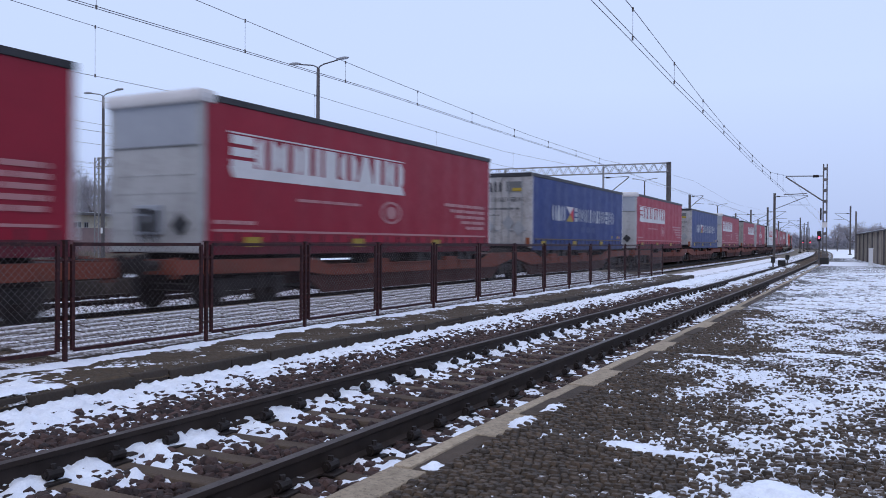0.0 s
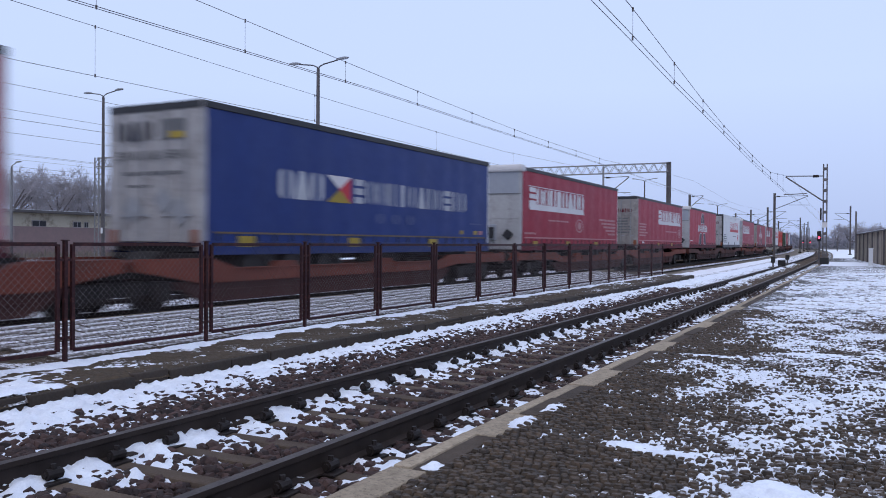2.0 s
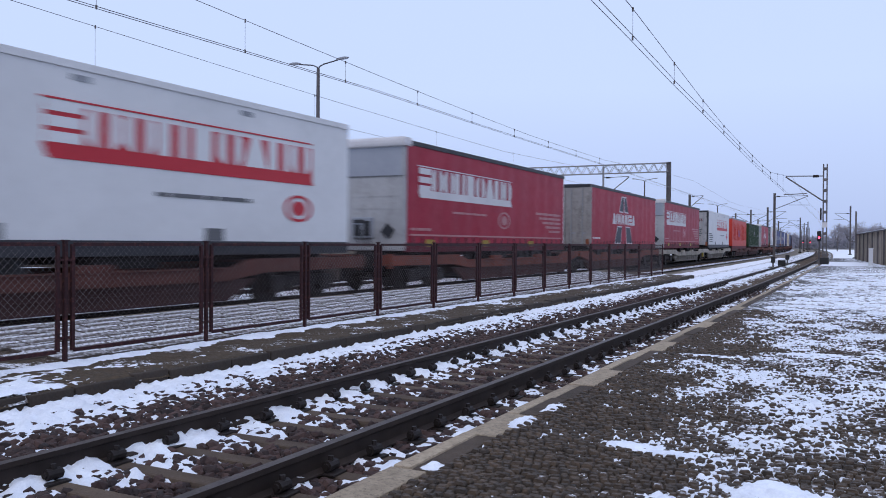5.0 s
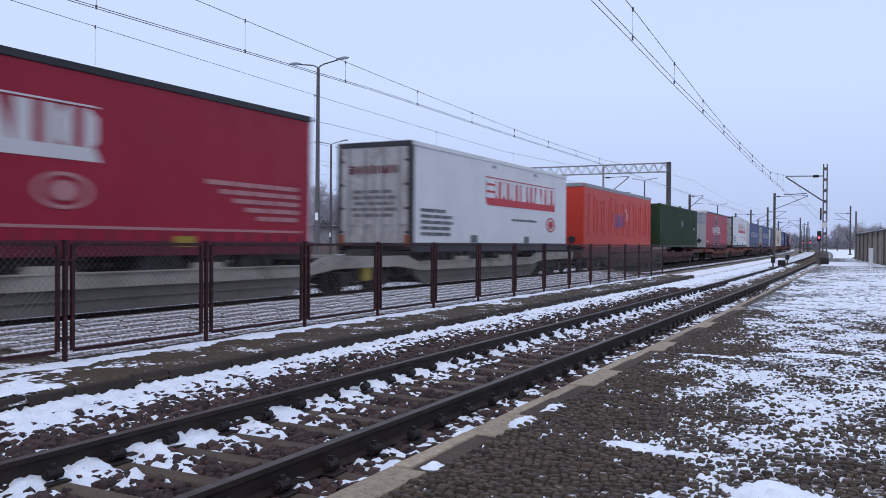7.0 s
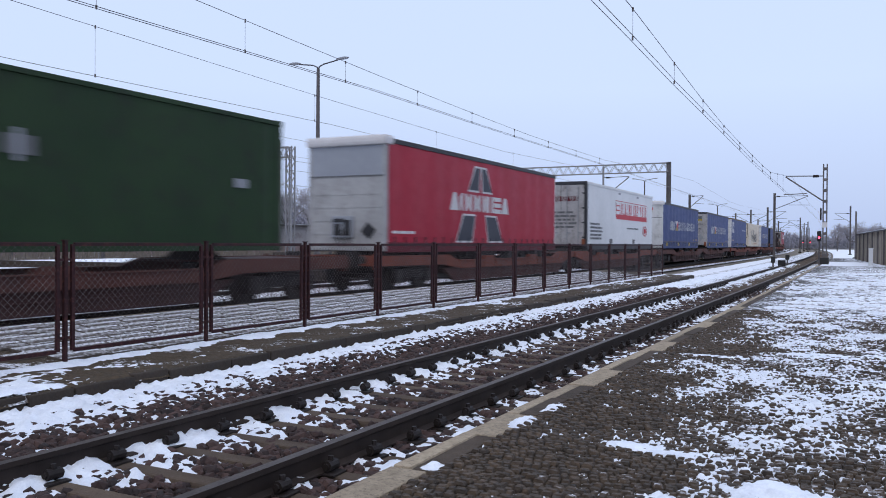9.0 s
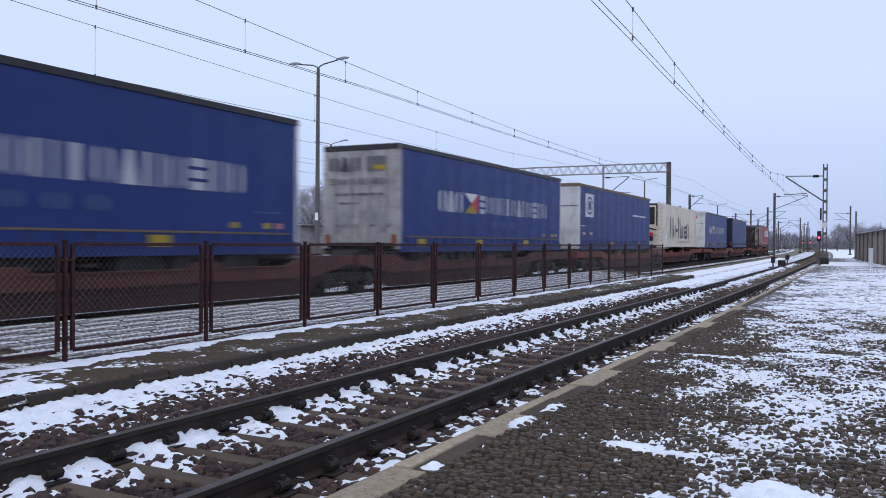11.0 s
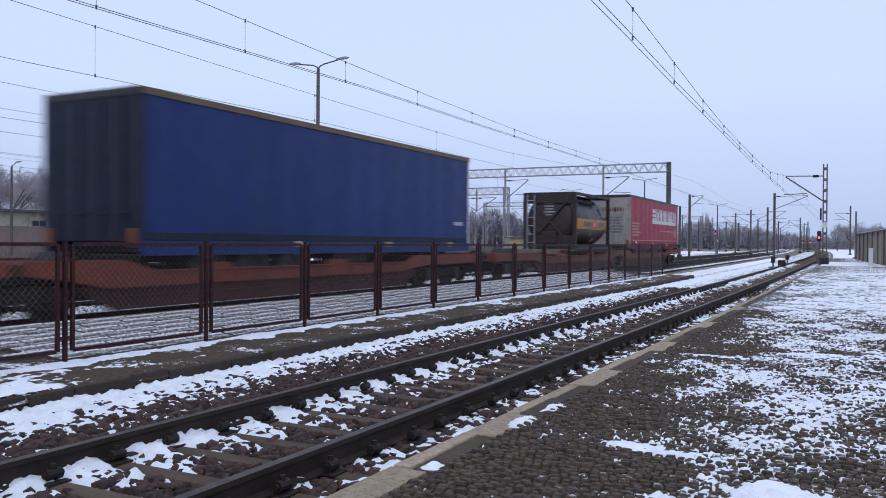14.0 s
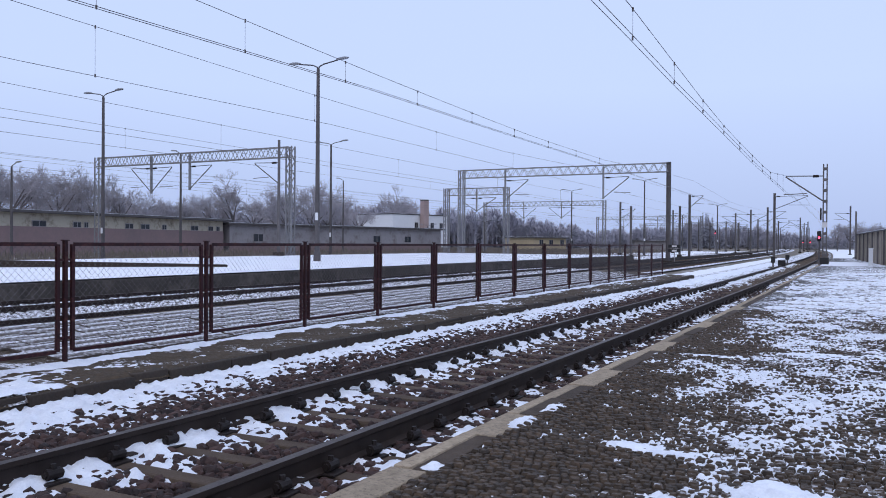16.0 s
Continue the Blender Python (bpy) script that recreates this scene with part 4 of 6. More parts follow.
def wheel_mesh(r, w, hub=.55):
    bm = bmesh.new()
    n = 20
    prof = [(.0, -w * .2), (r * hub, -w * .2), (r * hub, -w * .45), (r * .96, -w * .5), (r, -w * .4), (r, w * .4), (r * .96, w * .5), (r * hub, w * .45), (r * hub, w * .2), (.0, w * .2)]
    rings = [[bm.verts.new((x, q * math.cos(6.2832 * k / n), q * math.sin(6.2832 * k / n))) for k in range(n)] if q > 0 else [bm.verts.new((x, 0, 0))] for q, x in prof]
    for a, b in zip(rings, rings[1:]):
        for k in range(n):
            p = [a[k % len(a)], a[(k + 1) % len(a)], b[(k + 1) % len(b)], b[k % len(b)]]
            p = list(dict.fromkeys(p))
            if len(p) > 2:
                bm.faces.new(p)
    bmesh.ops.recalc_face_normals(bm, faces=bm.faces[:])
    return bm


def shared(name, bm, material):
    me = bpy.data.meshes.new(name)
    bm.to_mesh(me)
    bm.free()
    me.materials.append(material)
    return me


ME_TYRE = shared("wheel", wheel_mesh(.5, .32), M_BLACK)
ME_WHEEL = shared("wheel", wheel_mesh(.46, .13, .8), M_IRON)


def put(name, me, m, parent):
    o = new(name, me)
    o.parent = parent
    o.matrix_basis = m
    return o


def running_gear(unit, L, front):
    """Chassis, three axles, landing legs and side guard under a road trailer."""
    part("chassis", boxes((-.5, -.36, .2, L - .2, 1.0, 1.25), (.36, .5, .2, L - .2, 1.0, 1.25), (-1.2, 1.2, .1, L - .1, 1.2, 1.26)), M_UNDER, unit)
    back = [L - 4.4, L - 3.1, L - 1.8] if front else [1.8, 3.1, 4.4]
    for y in back:
        for s in (-1, 1):
            put("wheel", ME_TYRE, pose(s * 1.02, y, .84), unit)
        part("axle", rod(bmesh.new(), (-.9, y, .84), (.9, y, .84), .07), M_UNDER, unit)
    ly = 2.6 if front else L - 2.6
    for s in (-1, 1):
        part("landing_leg", boxes((s * .8 - .07, s * .8 + .07, ly - .07, ly + .07, .6, 1.2), bevel=.01), M_UNDER, unit)
    part("tool_box", boxes((.72, 1.16, L * .45, L * .45 + 1.5, .92, 1.2), bevel=.03), M_UNDER, unit)


def shell(unit, L, wall, rail, z0=BOT, z1=TOPZ, roof=None, tarp=True, low=None):
    for s in (1, -1):
        if tarp:
            part("side_curtain", curtain_mesh(L, z0 + .14, z1 - .13, s), wall, unit)
        else:
            part("side_wall", boxes(((HW - .04) * s if s > 0 else -HW, HW if s > 0 else -(HW - .04), .08, L - .08, z0 + .1, z1 - .06)), wall, unit)
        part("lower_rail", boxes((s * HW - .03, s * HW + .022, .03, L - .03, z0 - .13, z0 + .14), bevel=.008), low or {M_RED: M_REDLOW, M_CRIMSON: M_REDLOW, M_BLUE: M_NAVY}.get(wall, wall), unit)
        part("roof_rail", boxes((s * HW - .035, s * HW + .028, .02, L - .02, z1 - .14, z1 - .01), bevel=.012), rail, unit)
    part("roof", boxes((-HW + .03, HW - .03, .05, L - .05, z1 - .05, z1), bevel=.015), roof or M_WHITE, unit)
    part("end_wall", boxes((-HW + .01, HW - .01, L - .08, L, z0, z1 - .01)), M_WHITE if tarp else wall, unit)
    part("floor", boxes((-HW + .06, HW - .06, .1, L - .1, z0 - .02, z0 + .06)), M_UNDER, unit)


def front_end(unit, white=M_WHITE, band=M_GREYBAND, z0=BOT, z1=TOPZ, black=True, cap=None):
    """A trailer's flat front with its rounded cap, upper panel, air lines and box."""
    part("front_wall", boxes((-HW, HW, -.02, .1, z0 - .1, z1 - .1), bevel=.035), white, unit, "white front wall with weathering")
    if cap:
        part("roof_rail", boxes((-HW - .02, HW + .03, -.05, .1, z1 - .15, z1 + .005), bevel=.02), cap, unit)
    else:
        part("roof_cap", boxes((-HW - .06, HW + .06, -.13, .34, z1 - .2, z1 + .07), bevel=.09), M_LETTER, unit, "rounded white roof cap")
    part("upper_panel", end_plate(-1.16, 1.16, z1 - 1.0, z1 - .2, -.026), band, unit, "grey upper front panel")
    part("panel_joint", boxes((-1.2, 1.2, -.04, -.02, z1 - 1.03, z1 - 1.0)), M_GREYLETTER, unit)
    for s in (-1, 1):
        part("corner_post", boxes((s * 1.2 - .05, s * 1.2 + .05, -.035, .12, z0 - .05, z1 - .12), bevel=.02), white, unit)
    for k in range(4):
        part("panel_joint", boxes((-1.15, 1.15, -.028, -.018, z0 + .35 + k * .36, z0 + .358 + k * .36)), white, unit)
    part("connection_box", boxes((-.45, .25, -.09, -.01, z0 + .25, z0 + .85), bevel=.03), M_GREYBAND, unit, "grey connection box with air lines")
    part("coupling_head", boxes((-.38, -.02, -.12, -.08, z0 + .68, z0 + .78), bevel=.01), M_ROOFRAIL, unit)
    part("socket_plate", boxes((-.36, -.14, -.11, -.085, z0 + .32, z0 + .64), bevel=.01), M_ROOFRAIL, unit)
    part("socket_plate", boxes((-.04, .18, -.11, -.085, z0 + .32, z0 + .74), bevel=.01), M_ROOFRAIL, unit)
    if black:
        bm = boxes((-.16, .16, -.07, -.01, -.16, .16), bevel=.02)
        bm.transform(Matrix.Translation((.72, 0, z0 + .46)) @ Matrix.Rotation(radians(38), 4, "Y"))
        part("black_plate", bm, M_ROOFRAIL, unit, "tilted black square plate")
    for x in (-.3, -.1, .1):
        bm = bmesh.new()
        pts = [Vector((x, -.09, z0 + .5)), Vector((x + .06, -.18, z0 + .28)), Vector((x + .16, -.12, z0 + .02))]
        for a, b in zip(pts, pts[1:]):
            rod(bm, a, b, .016)
        part("air_line", bm, M_BLACK, unit)


def rear_end(unit, door, frame, z0=BOT, z1=TOPZ, lamps=M_ORTAPE):
    bars = door if door is M_NAVYDOOR else M_GREY
    """Two rear doors in a frame, with lock bars, hinges, bumper and lamps."""
    for s in (-1, 1):
        part("rear_door", boxes((.012 if s > 0 else -1.12, 1.12 if s > 0 else -.012, -.02, .06, z0 + .12, z1 - .16), bevel=.012), door, unit)
        part("corner_post", boxes((s * 1.19 - .07, s * 1.19 + .07, -.03, .12, z0 - .05, z1 - .02), bevel=.012), frame, unit)
        for x in (.3, .85):
            part("lock_bar", rod(bmesh.new(), (s * x, -.045, z0 + .1), (s * x, -.045, z1 - .18), .02), bars, unit)
            part("bar_handle", boxes((s * x - .02, s * x + .2, -.075, -.05, z0 + .62, z0 + .66)), bars, unit)
        for k in range(4):
            part("hinge", boxes((s * 1.12 - .09, s * 1.12 + .09, -.035, -.018, z0 + .4 + k * .68, z0 + .47 + k * .68)), frame, unit)
        part("rear_lamp", boxes((s * 1.1 - .08, s * 1.1 + .08, -.06, 0, z0 + .02, z0 + .36), bevel=.02), lamps, unit, "orange reflective marker")
    part("header", boxes((-1.25, 1.25, -.04, .1, z1 - .16, z1), bevel=.02), M_ROOFRAIL, unit)
    part("bumper", boxes((-1.2, 1.2, -.04, .08, z0 - .22, z0 - .1), bevel=.02), M_UNDER, unit)


def text_lines(unit, y0, y1, z0, z1, n, material, end=False, flush=False):
    """Unreadable small print: each line a row of short bars."""
    rng = random.Random(int(y0 * 100) + n)
    h = (z1 - z0) / n
    for k in range(n):
        w = (y1 - y0) * (rng.uniform(.72, 1.0) if not flush else 1 - .13 * k)
        z = z1 - (k + .5) * h
        a = (y0 + y1 - w) / 2 if end else y1 - w if flush else y0
        stop = a + w
        bm = bmesh.new()
        while a < stop - .04:
            b = min(stop, a + rng.uniform(.25, .9) * (.5 if end else 1))
            lo, hi = z - h * .27, z + h * .27
            q = [(a, lo), (b, lo), (b, hi), (a, hi)]
            bm.faces.new([bm.verts.new((x, -.032, zz) if end else (HW + .016, x, zz)) for x, zz in q])
            a = b + .05
        part("text_bar", bm, material, unit)


def side_strip(unit, L, material, z=1.6):
    part("reflective_strip", plate(.3, L - .3, z, z + .05, .012), material, unit)


def strap_row(unit, L, material):
    bm = bmesh.new()
    y = .4
    while y < L - .3:
        box(bm, HW + .015, HW + .03, y, y + .05, BOT + .02, BOT + .3)
        y += .58
    tagged(part("webbing", bm, material, unit), "", "", "", "stuff")


def trailer(label, wall=M_RED, rail=M_ROOFRAIL, L=13.5, front=True, door=M_DOOR, frame=M_DOOR, band=M_GREYBAND, white=M_FRONT, tarp=True, low=None, top=TOPZ):
    u = thing("semi_trailer", label, "semi-trailer", group="trailers on the freight train")
    shell(u, L, wall, rail, z1=top, tarp=tarp, low=low)
    if front:
        front_end(u, white, band, z1=top, black=band is not white, cap=rail if rail is M_TAN else None)
    else:
        rear_end(u, door, frame, z1=top)
    running_gear(u, L, front)
    if tarp:
        strap_row(u, L, M_ROOFRAIL)
    return u


def red_front():
    u = trailer("red curtain-sided semi-trailer with a white front wall", M_CRIMSON, L=13.6, top=4.28)
    logo_haulier(u, .75, 7.75, 2.7, 3.62, M_LETTER)
    text_lines(u, 2.95, 6.4, 2.28, 2.4, 1, M_FADED)
    ring_sign(u, 7.05, 2.2, .55, .3, M_FADED, M_FADED)
    text_lines(u, 10.2, 13.1, 1.8, 2.65, 5, M_FADED, flush=True)
    side_strip(u, 13.5, M_FADED)
    text_lines(u, .3, 2.0, 1.72, 1.86, 1, M_FADED)
    for y in (1.2, 5.2, 9.4):
        part("side_marker", plate(y, y + .5, 1.3, 1.5, .03), M_YTAPE, u)
    return u


def red_rear():
    u = trailer("red curtain-sided semi-trailer with grey rear doors", M_CRIMSON, front=False)
    logo_haulier(u, 5.45, 12.75, 2.66, 3.56, M_LETTER)
    text_lines(u, 7.7, 11.4, 2.16, 2.3, 1, M_FADED)
    ring_sign(u, 12.3, 2.15, .55, .3, M_FADED, M_FADED)
    text_lines(u, .4, 2.6, 1.84, 2.66, 5, M_FADED)
    side_strip(u, 13.5, M_FADED)
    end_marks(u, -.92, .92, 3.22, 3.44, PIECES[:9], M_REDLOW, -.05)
    text_lines(u, -.95, .95, 2.0, 2.95, 6, M_GREYLETTER, True)
    part("side_marker", plate(1.0, 1.6, 1.46, 1.56, .02), M_LETTER, u)
    for y in (5.2, 9.4):
        part("side_marker", plate(y, y + .5, 1.3, 1.5, .03), M_YTAPE, u)
    return u


def red_roads(front):
    """Red trailer with a white word and dark tapering shapes outlined in white."""
    u = trailer("red curtain-sided semi-trailer with white word and dark tapered shapes", front=front, L=13.5 if front else 13.75, top=4.22)
    word_blocks(u, 3.75, 8.45, 2.43, 2.98, 7, M_LETTER, .93, stroke=.36, pieces=("wedge", "oval", "oval", "oval", "bars", "stack", "wedge"))
    for a, b, c, d, z0, z1 in ((5.1, 5.85, 5.62, 5.95, 3.12, 3.86), (6.2, 6.95, 6.1, 6.43, 3.12, 3.86), (4.25, 5.35, 4.75, 5.6, 1.48, 2.28), (6.7, 7.85, 6.45, 7.3, 1.48, 2.28)):
        for grow, m, lift in ((.06, M_LETTER, .012), (0, M_DARKLETTER, .02)):
            bm = bmesh.new()
            x = HW + lift
            bm.faces.new([bm.verts.new(p) for p in ((x, a - grow, z0 - grow), (x, b + grow, z0 - grow), (x, d + grow, z1 + grow), (x, c - grow, z1 + grow))])
            part("tapered_sign", bm, m, u)
    text_lines(u, .3, 2.0, 1.62, 1.76, 1, M_LETTER)
    return u


def blue_ferry(front):
    u = trailer("blue curtain-sided semi-trailer with white word and coloured flag", M_BLUE, front=front, door=M_DOORL, frame=M_DOORL, band=M_WHITE, white=M_WHITE)
    word_blocks(u, 2.27, 3.98, 2.36, 3.0, 3, M_DULLWHITE, .94, stroke=.32, pieces=("oval", "wedge", "oval"))
    word_blocks(u, 5.2, 11.75, 2.38, 2.98, 12, M_DULLWHITE, .76, stroke=.26)
    x = HW + .016
    for m, pts in ((M_LETTER, ((4.1, 3.0), (5.1, 3.0), (4.6, 2.68))), (M_YTAPE, ((4.1, 2.36), (4.6, 2.68), (5.1, 2.36))), (M_REDLETTER, ((5.1, 3.0), (5.1, 2.36), (4.6, 2.68)))):
        bm = bmesh.new()
        bm.faces.new([bm.verts.new((x, y, z)) for y, z in pts])
        part("flag_piece", bm, m, u)
    for y in (6.5, 7.3, 8.1):
        part("faint_emblem", flat_shape(mark("oval", y - .24, y + .24, 1.9, 2.16, .4), .016), M_BLUEMARK, u)
    for y, m in ((11.3, M_YTAPE), (12.3, M_YTAPE), (12.7, M_FADED)):
        part("side_marker", plate(y, y + .22, 1.68, 1.8, .016), m, u)
    text_lines(u, 12.0, 13.1, 1.98, 2.06, 1, M_BLUEMARK)
    part("reflective_strip", plate(.3, 13.2, 1.56, 1.6, .012), M_TAN, u)
    for y in (1.0, 5.0, 9.2):
        part("side_marker", plate(y, y + .5, 1.3, 1.52, .03), M_YTAPE, u)
    if front:
        end_marks(u, -.95, -.02, 3.5, 3.82, ("oval", "wedge", "oval"), M_DARKLETTER)
        part("flag_piece", end_plate(.1, .6, 3.52, 3.8, -.05), M_YTAPE, u)
        part("flag_piece", end_plate(.35, .62, 3.6, 3.8, -.054), M_REDLETTER, u)
    else:
        end_marks(u, -1.05, .02, 3.4, 3.8, ("oval", "wedge", "oval"), M_DARKLETTER)
        part("flag_piece", end_plate(.2, .85, 3.42, 3.8, -.06), M_GREYLETTER, u)
        part("flag_piece", end_plate(.45, .85, 3.42, 3.55, -.064), M_YTAPE, u)
        end_marks(u, -1.0, .9, 3.02, 3.2, PIECES, M_GREYLETTER, -.06, .25)
        text_lines(u, -1.0, .9, 2.68, 2.82, 1, M_GREYLETTER, True)
        text_lines(u, -.8, .0, 2.45, 2.55, 1, M_GREYLETTER, True)
        for x0, z in ((-.55, 2.05), (.3, 2.2), (.72, 2.0)):
            bm = bmesh.new()
            bm.faces.new([bm.verts.new((x0 + dx, -.062, z + dz)) for dx, dz in ((0, -.3), (.26, 0), (0, .3), (-.26, 0))])
            part("hazard_diamond", bm, M_GREY, u, "faded grey hazard diamond")
    return u


def blue_white_front():
    u = trailer("blue curtain-sided semi-trailer with a square white sign and tan roof rail", M_BLUE, M_TAN, L=13.95, band=M_WHITE, white=M_WHITE)
    part("square_sign", plate(.85, 2.15, 2.65, 3.72, .014), M_LETTER, u)
    ring_sign(u, 1.5, 3.18, .48, .42, M_BLUE, M_BLUE)
    part("gladhand_panel", boxes((-.62, .1, -.1, -.03, 1.5, 2.2), bevel=.02), M_ROOFRAIL, u, "dark panel of air and power sockets")
    for y in (.5, 1.6):
        part("side_marker", plate(y, y + .35, 1.82, 1.94, .014), M_STAIN, u)
    text_lines(u, 9.7, 12.9, 2.9, 3.06, 1, M_LETTER)
    text_lines(u, -.0 + .12, .95, 2.18, 2.26, 1, M_LETTER)
    for y in (5.2, 11.0):
        part("side_marker", plate(y, y + .4, 1.34, 1.5, .03), M_YTAPE, u)
    return u


def blue_plain():
    u = trailer("plain dark blue curtain-sided semi-trailer with tan roof rail", M_NAVY, M_TAN, L=13.45, front=False, door=M_NAVYDOOR, frame=M_NAVYDOOR)
    part("grimy_skirt", plate(.15, 13.3, 1.42, 1.56, .02), M_NAVYDOOR, u)
    for y in (4.4, 8.3, 11.9):
        part("side_marker", plate(y, y + .3, 1.3, 1.42, .03), M_STAIN, u)
    part("side_marker", plate(12.35, 12.95, 1.95, 2.06, .014), M_DULLWHITE, u)
    return u


def white_box():
    u = trailer("white rigid box semi-trailer with dark-framed rear doors", M_BOXWHITE, M_BOXWHITE, front=False, door=M_DOORL, frame=M_ROOFRAIL, tarp=False, low=M_ROOFRAIL, top=4.3)
    logo_haulier(u, 5.05, 12.05, 2.7, 3.66, M_REDLETTER, M_BOXWHITE)
    text_lines(u, 7.35, 10.6, 2.18, 2.32, 1, M_GREYLETTER)
    ring_sign(u, 11.5, 2.15, .52, .3, M_REDLETTER, M_REDLETTER)
    text_lines(u, .5, 2.6, 1.58, 2.44, 5, M_GREYLETTER)
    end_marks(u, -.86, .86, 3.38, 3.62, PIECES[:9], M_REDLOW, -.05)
    text_lines(u, -.8, .8, 2.1, 2.95, 5, M_GREYLETTER, True)
    for y in (3.9, 8.6):
        part("side_marker", plate(y, y + .5, 1.42, 1.66, .014), M_GREYLETTER, u)
    for y in (5.6, 9.6):
        part("roof_fitting", plate(y, y + .35, 3.98, 4.08, .014), M_GREY, u)
    return u


def corrugated(L, z0, z1, side, pitch=.28, depth=.035):
    bm = bmesh.new()
    n = int((L - .3) / pitch)
    pts = []
    for i in range(n):
        y = .15 + i * pitch
        pts += [(y, 0), (y + pitch * .35, 0), (y + pitch * .5, -depth), (y + pitch * .85, -depth)]
    pts.append((L - .15, 0))
    lo = [bm.verts.new((side * (HW - .01 + d), y, z0)) for y, d in pts]
    hi = [bm.verts.new((side * (HW - .01 + d), y, z1)) for y, d in pts]
    for k in range(len(pts) - 1):
        bm.faces.new((lo[k], lo[k + 1], hi[k + 1], hi[k]))
    return bm


def container(label, material, L, z0, z1, flat=False):
    u = thing("shipping_container", label, "container", group="boxes on the freight train")
    for s in (1, -1):
        part("side_wall", corrugated(L, z0 + .12, z1 - .08, s) if not flat else boxes((HW - .04, HW, .1, L - .1, z0 + .1, z1 - .06) if s > 0 else (-HW, -HW + .04, .1, L - .1, z0 + .1, z1 - .06)), material, u)
        part("bottom_rail", boxes((s * 1.21 - .05, s * 1.21 + .05, .1, L - .1, z0, z0 + .14), bevel=.01), material, u)
        part("top_rail", boxes((s * 1.22 - .04, s * 1.22 + .04, .1, L - .1, z1 - .1, z1 - .01), bevel=.01), material, u)
        for y in (0, L - .16):
            part("corner_post", boxes((s * 1.17 - .09, s * 1.17 + .09, y, y + .16, z0, z1), bevel=.01), material, u)
            for z in (z0, z1 - .12):
                part("corner_casting", boxes((s * 1.17 - .1, s * 1.17 + .1, y - .01, y + .17, z - .004, z + .124), bevel=.008), material, u)
    part("roof", boxes((-1.18, 1.18, .1, L - .1, z1 - .06, z1 - .02)), material, u)
    part("floor", boxes((-1.18, 1.18, .1, L - .1, z0 + .02, z0 + .1)), M_UNDER, u)
    part("end_wall", boxes((-1.1, 1.1, L - .1, L - .04, z0 + .05, z1 - .05)), material, u)
    return u


def orange_box():
    u = container("orange rigid swap-body trailer with faint raised panels", M_ORANGE, 13.55, BOT, TOPZ + .05, True)
    part("roof_edge", boxes((-HW - .01, HW + .012, -.03, 13.5, TOPZ - .12, TOPZ + .06), bevel=.03), M_GREY, u, "grey roof edge strip")
    part("front_wall", boxes((-1.12, 1.12, .0, .1, BOT + .05, TOPZ - .12), bevel=.02), M_ORANGE, u)
    part("cooling_unit", boxes((-.55, .25, -.14, .02, 2.1, 2.9), bevel=.05), M_REDLETTER, u, "dark red unit on the front wall")
    part("connection_box", boxes((-.5, .2, -.1, .02, 1.45, 2.0), bevel=.03), M_GREYBAND, u)
    for x in (-.8, .7):
        part("black_disc", disc(bmesh.new(), (x, -.06, 1.6), .17, .07, (0, 1, 0), 14), M_ROOFRAIL, u)
    word_blocks(u, 4.95, 7.1, 2.28, 2.95, 4, M_PURPLE, .95, stroke=.4, pieces=("stack", "bars", "wedge", "post"))
    x = HW + .016
    bm = bmesh.new()
    bm.faces.new([bm.verts.new((x, y, z)) for y, z in ((7.45, 3.25), (7.65, 3.25), (8.05, 2.85), (7.65, 2.45), (7.45, 2.45), (7.8, 2.85))])
    part("chevron", bm, M_LETTER, u)
    # embossed outlines of the old lettering
    for k in range(10):
        y, top = .75 + k * 1.27, 3.55 if k % 3 else 3.75
        bm = boxes((HW - .01, HW + .022, y, y + .1, 1.85, top), (HW - .01, HW + .022, y + .85, y + .95, 1.85, top), (HW - .01, HW + .022, y + .1, y + .85, top - .1, top), (HW - .01, HW + .022, y + .1, y + .85, 1.85, 1.95), bevel=.01)
        part("raised_outline", bm, M_ORANGE, u)
        if k % 2:
            part("raised_outline", boxes((HW - .01, HW + .02, y + .3, y + .65, 2.25, 3.1), bevel=.012), M_ORANGE, u)
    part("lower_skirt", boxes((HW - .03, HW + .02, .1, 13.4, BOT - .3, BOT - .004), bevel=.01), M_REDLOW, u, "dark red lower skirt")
    running_gear(u, 13.55, True)
    return u


def green_box():
    u = container("dark green corrugated steel shipping container", M_GREEN, 13.7, 1.22, 4.02)
    for s in (-1, 1):
        part("door", boxes((.01 if s > 0 else -1.1, 1.1 if s > 0 else -.01, .02, .08, 1.32, 3.92), bevel=.01), M_GREEN, u)
        for x in (.3, .85):
            part("lock_bar", rod(bmesh.new(), (s * x, -.01, 1.3), (s * x, -.01, 3.95), .02), M_GREEN, u)
        for z in (1.5, 2.1, 2.9, 3.6):
            part("hinge", boxes((s * .6 - .5, s * .6 + .5, -.005, .03, z, z + .05)), M_GREEN, u)
    part("notice", end_plate(-1.0, -.6, 2.7, 3.0, -.012), M_GREY, u)
    part("emblem", plate(7.2, 7.75, 2.7, 3.0, .016), M_GREYLETTER, u)
    part("emblem", plate(7.4, 7.52, 2.6, 3.1, .02), M_GREY, u)
    part("notice", plate(12.2, 12.6, 2.5, 2.68, .016), M_GREY, u)
    return u


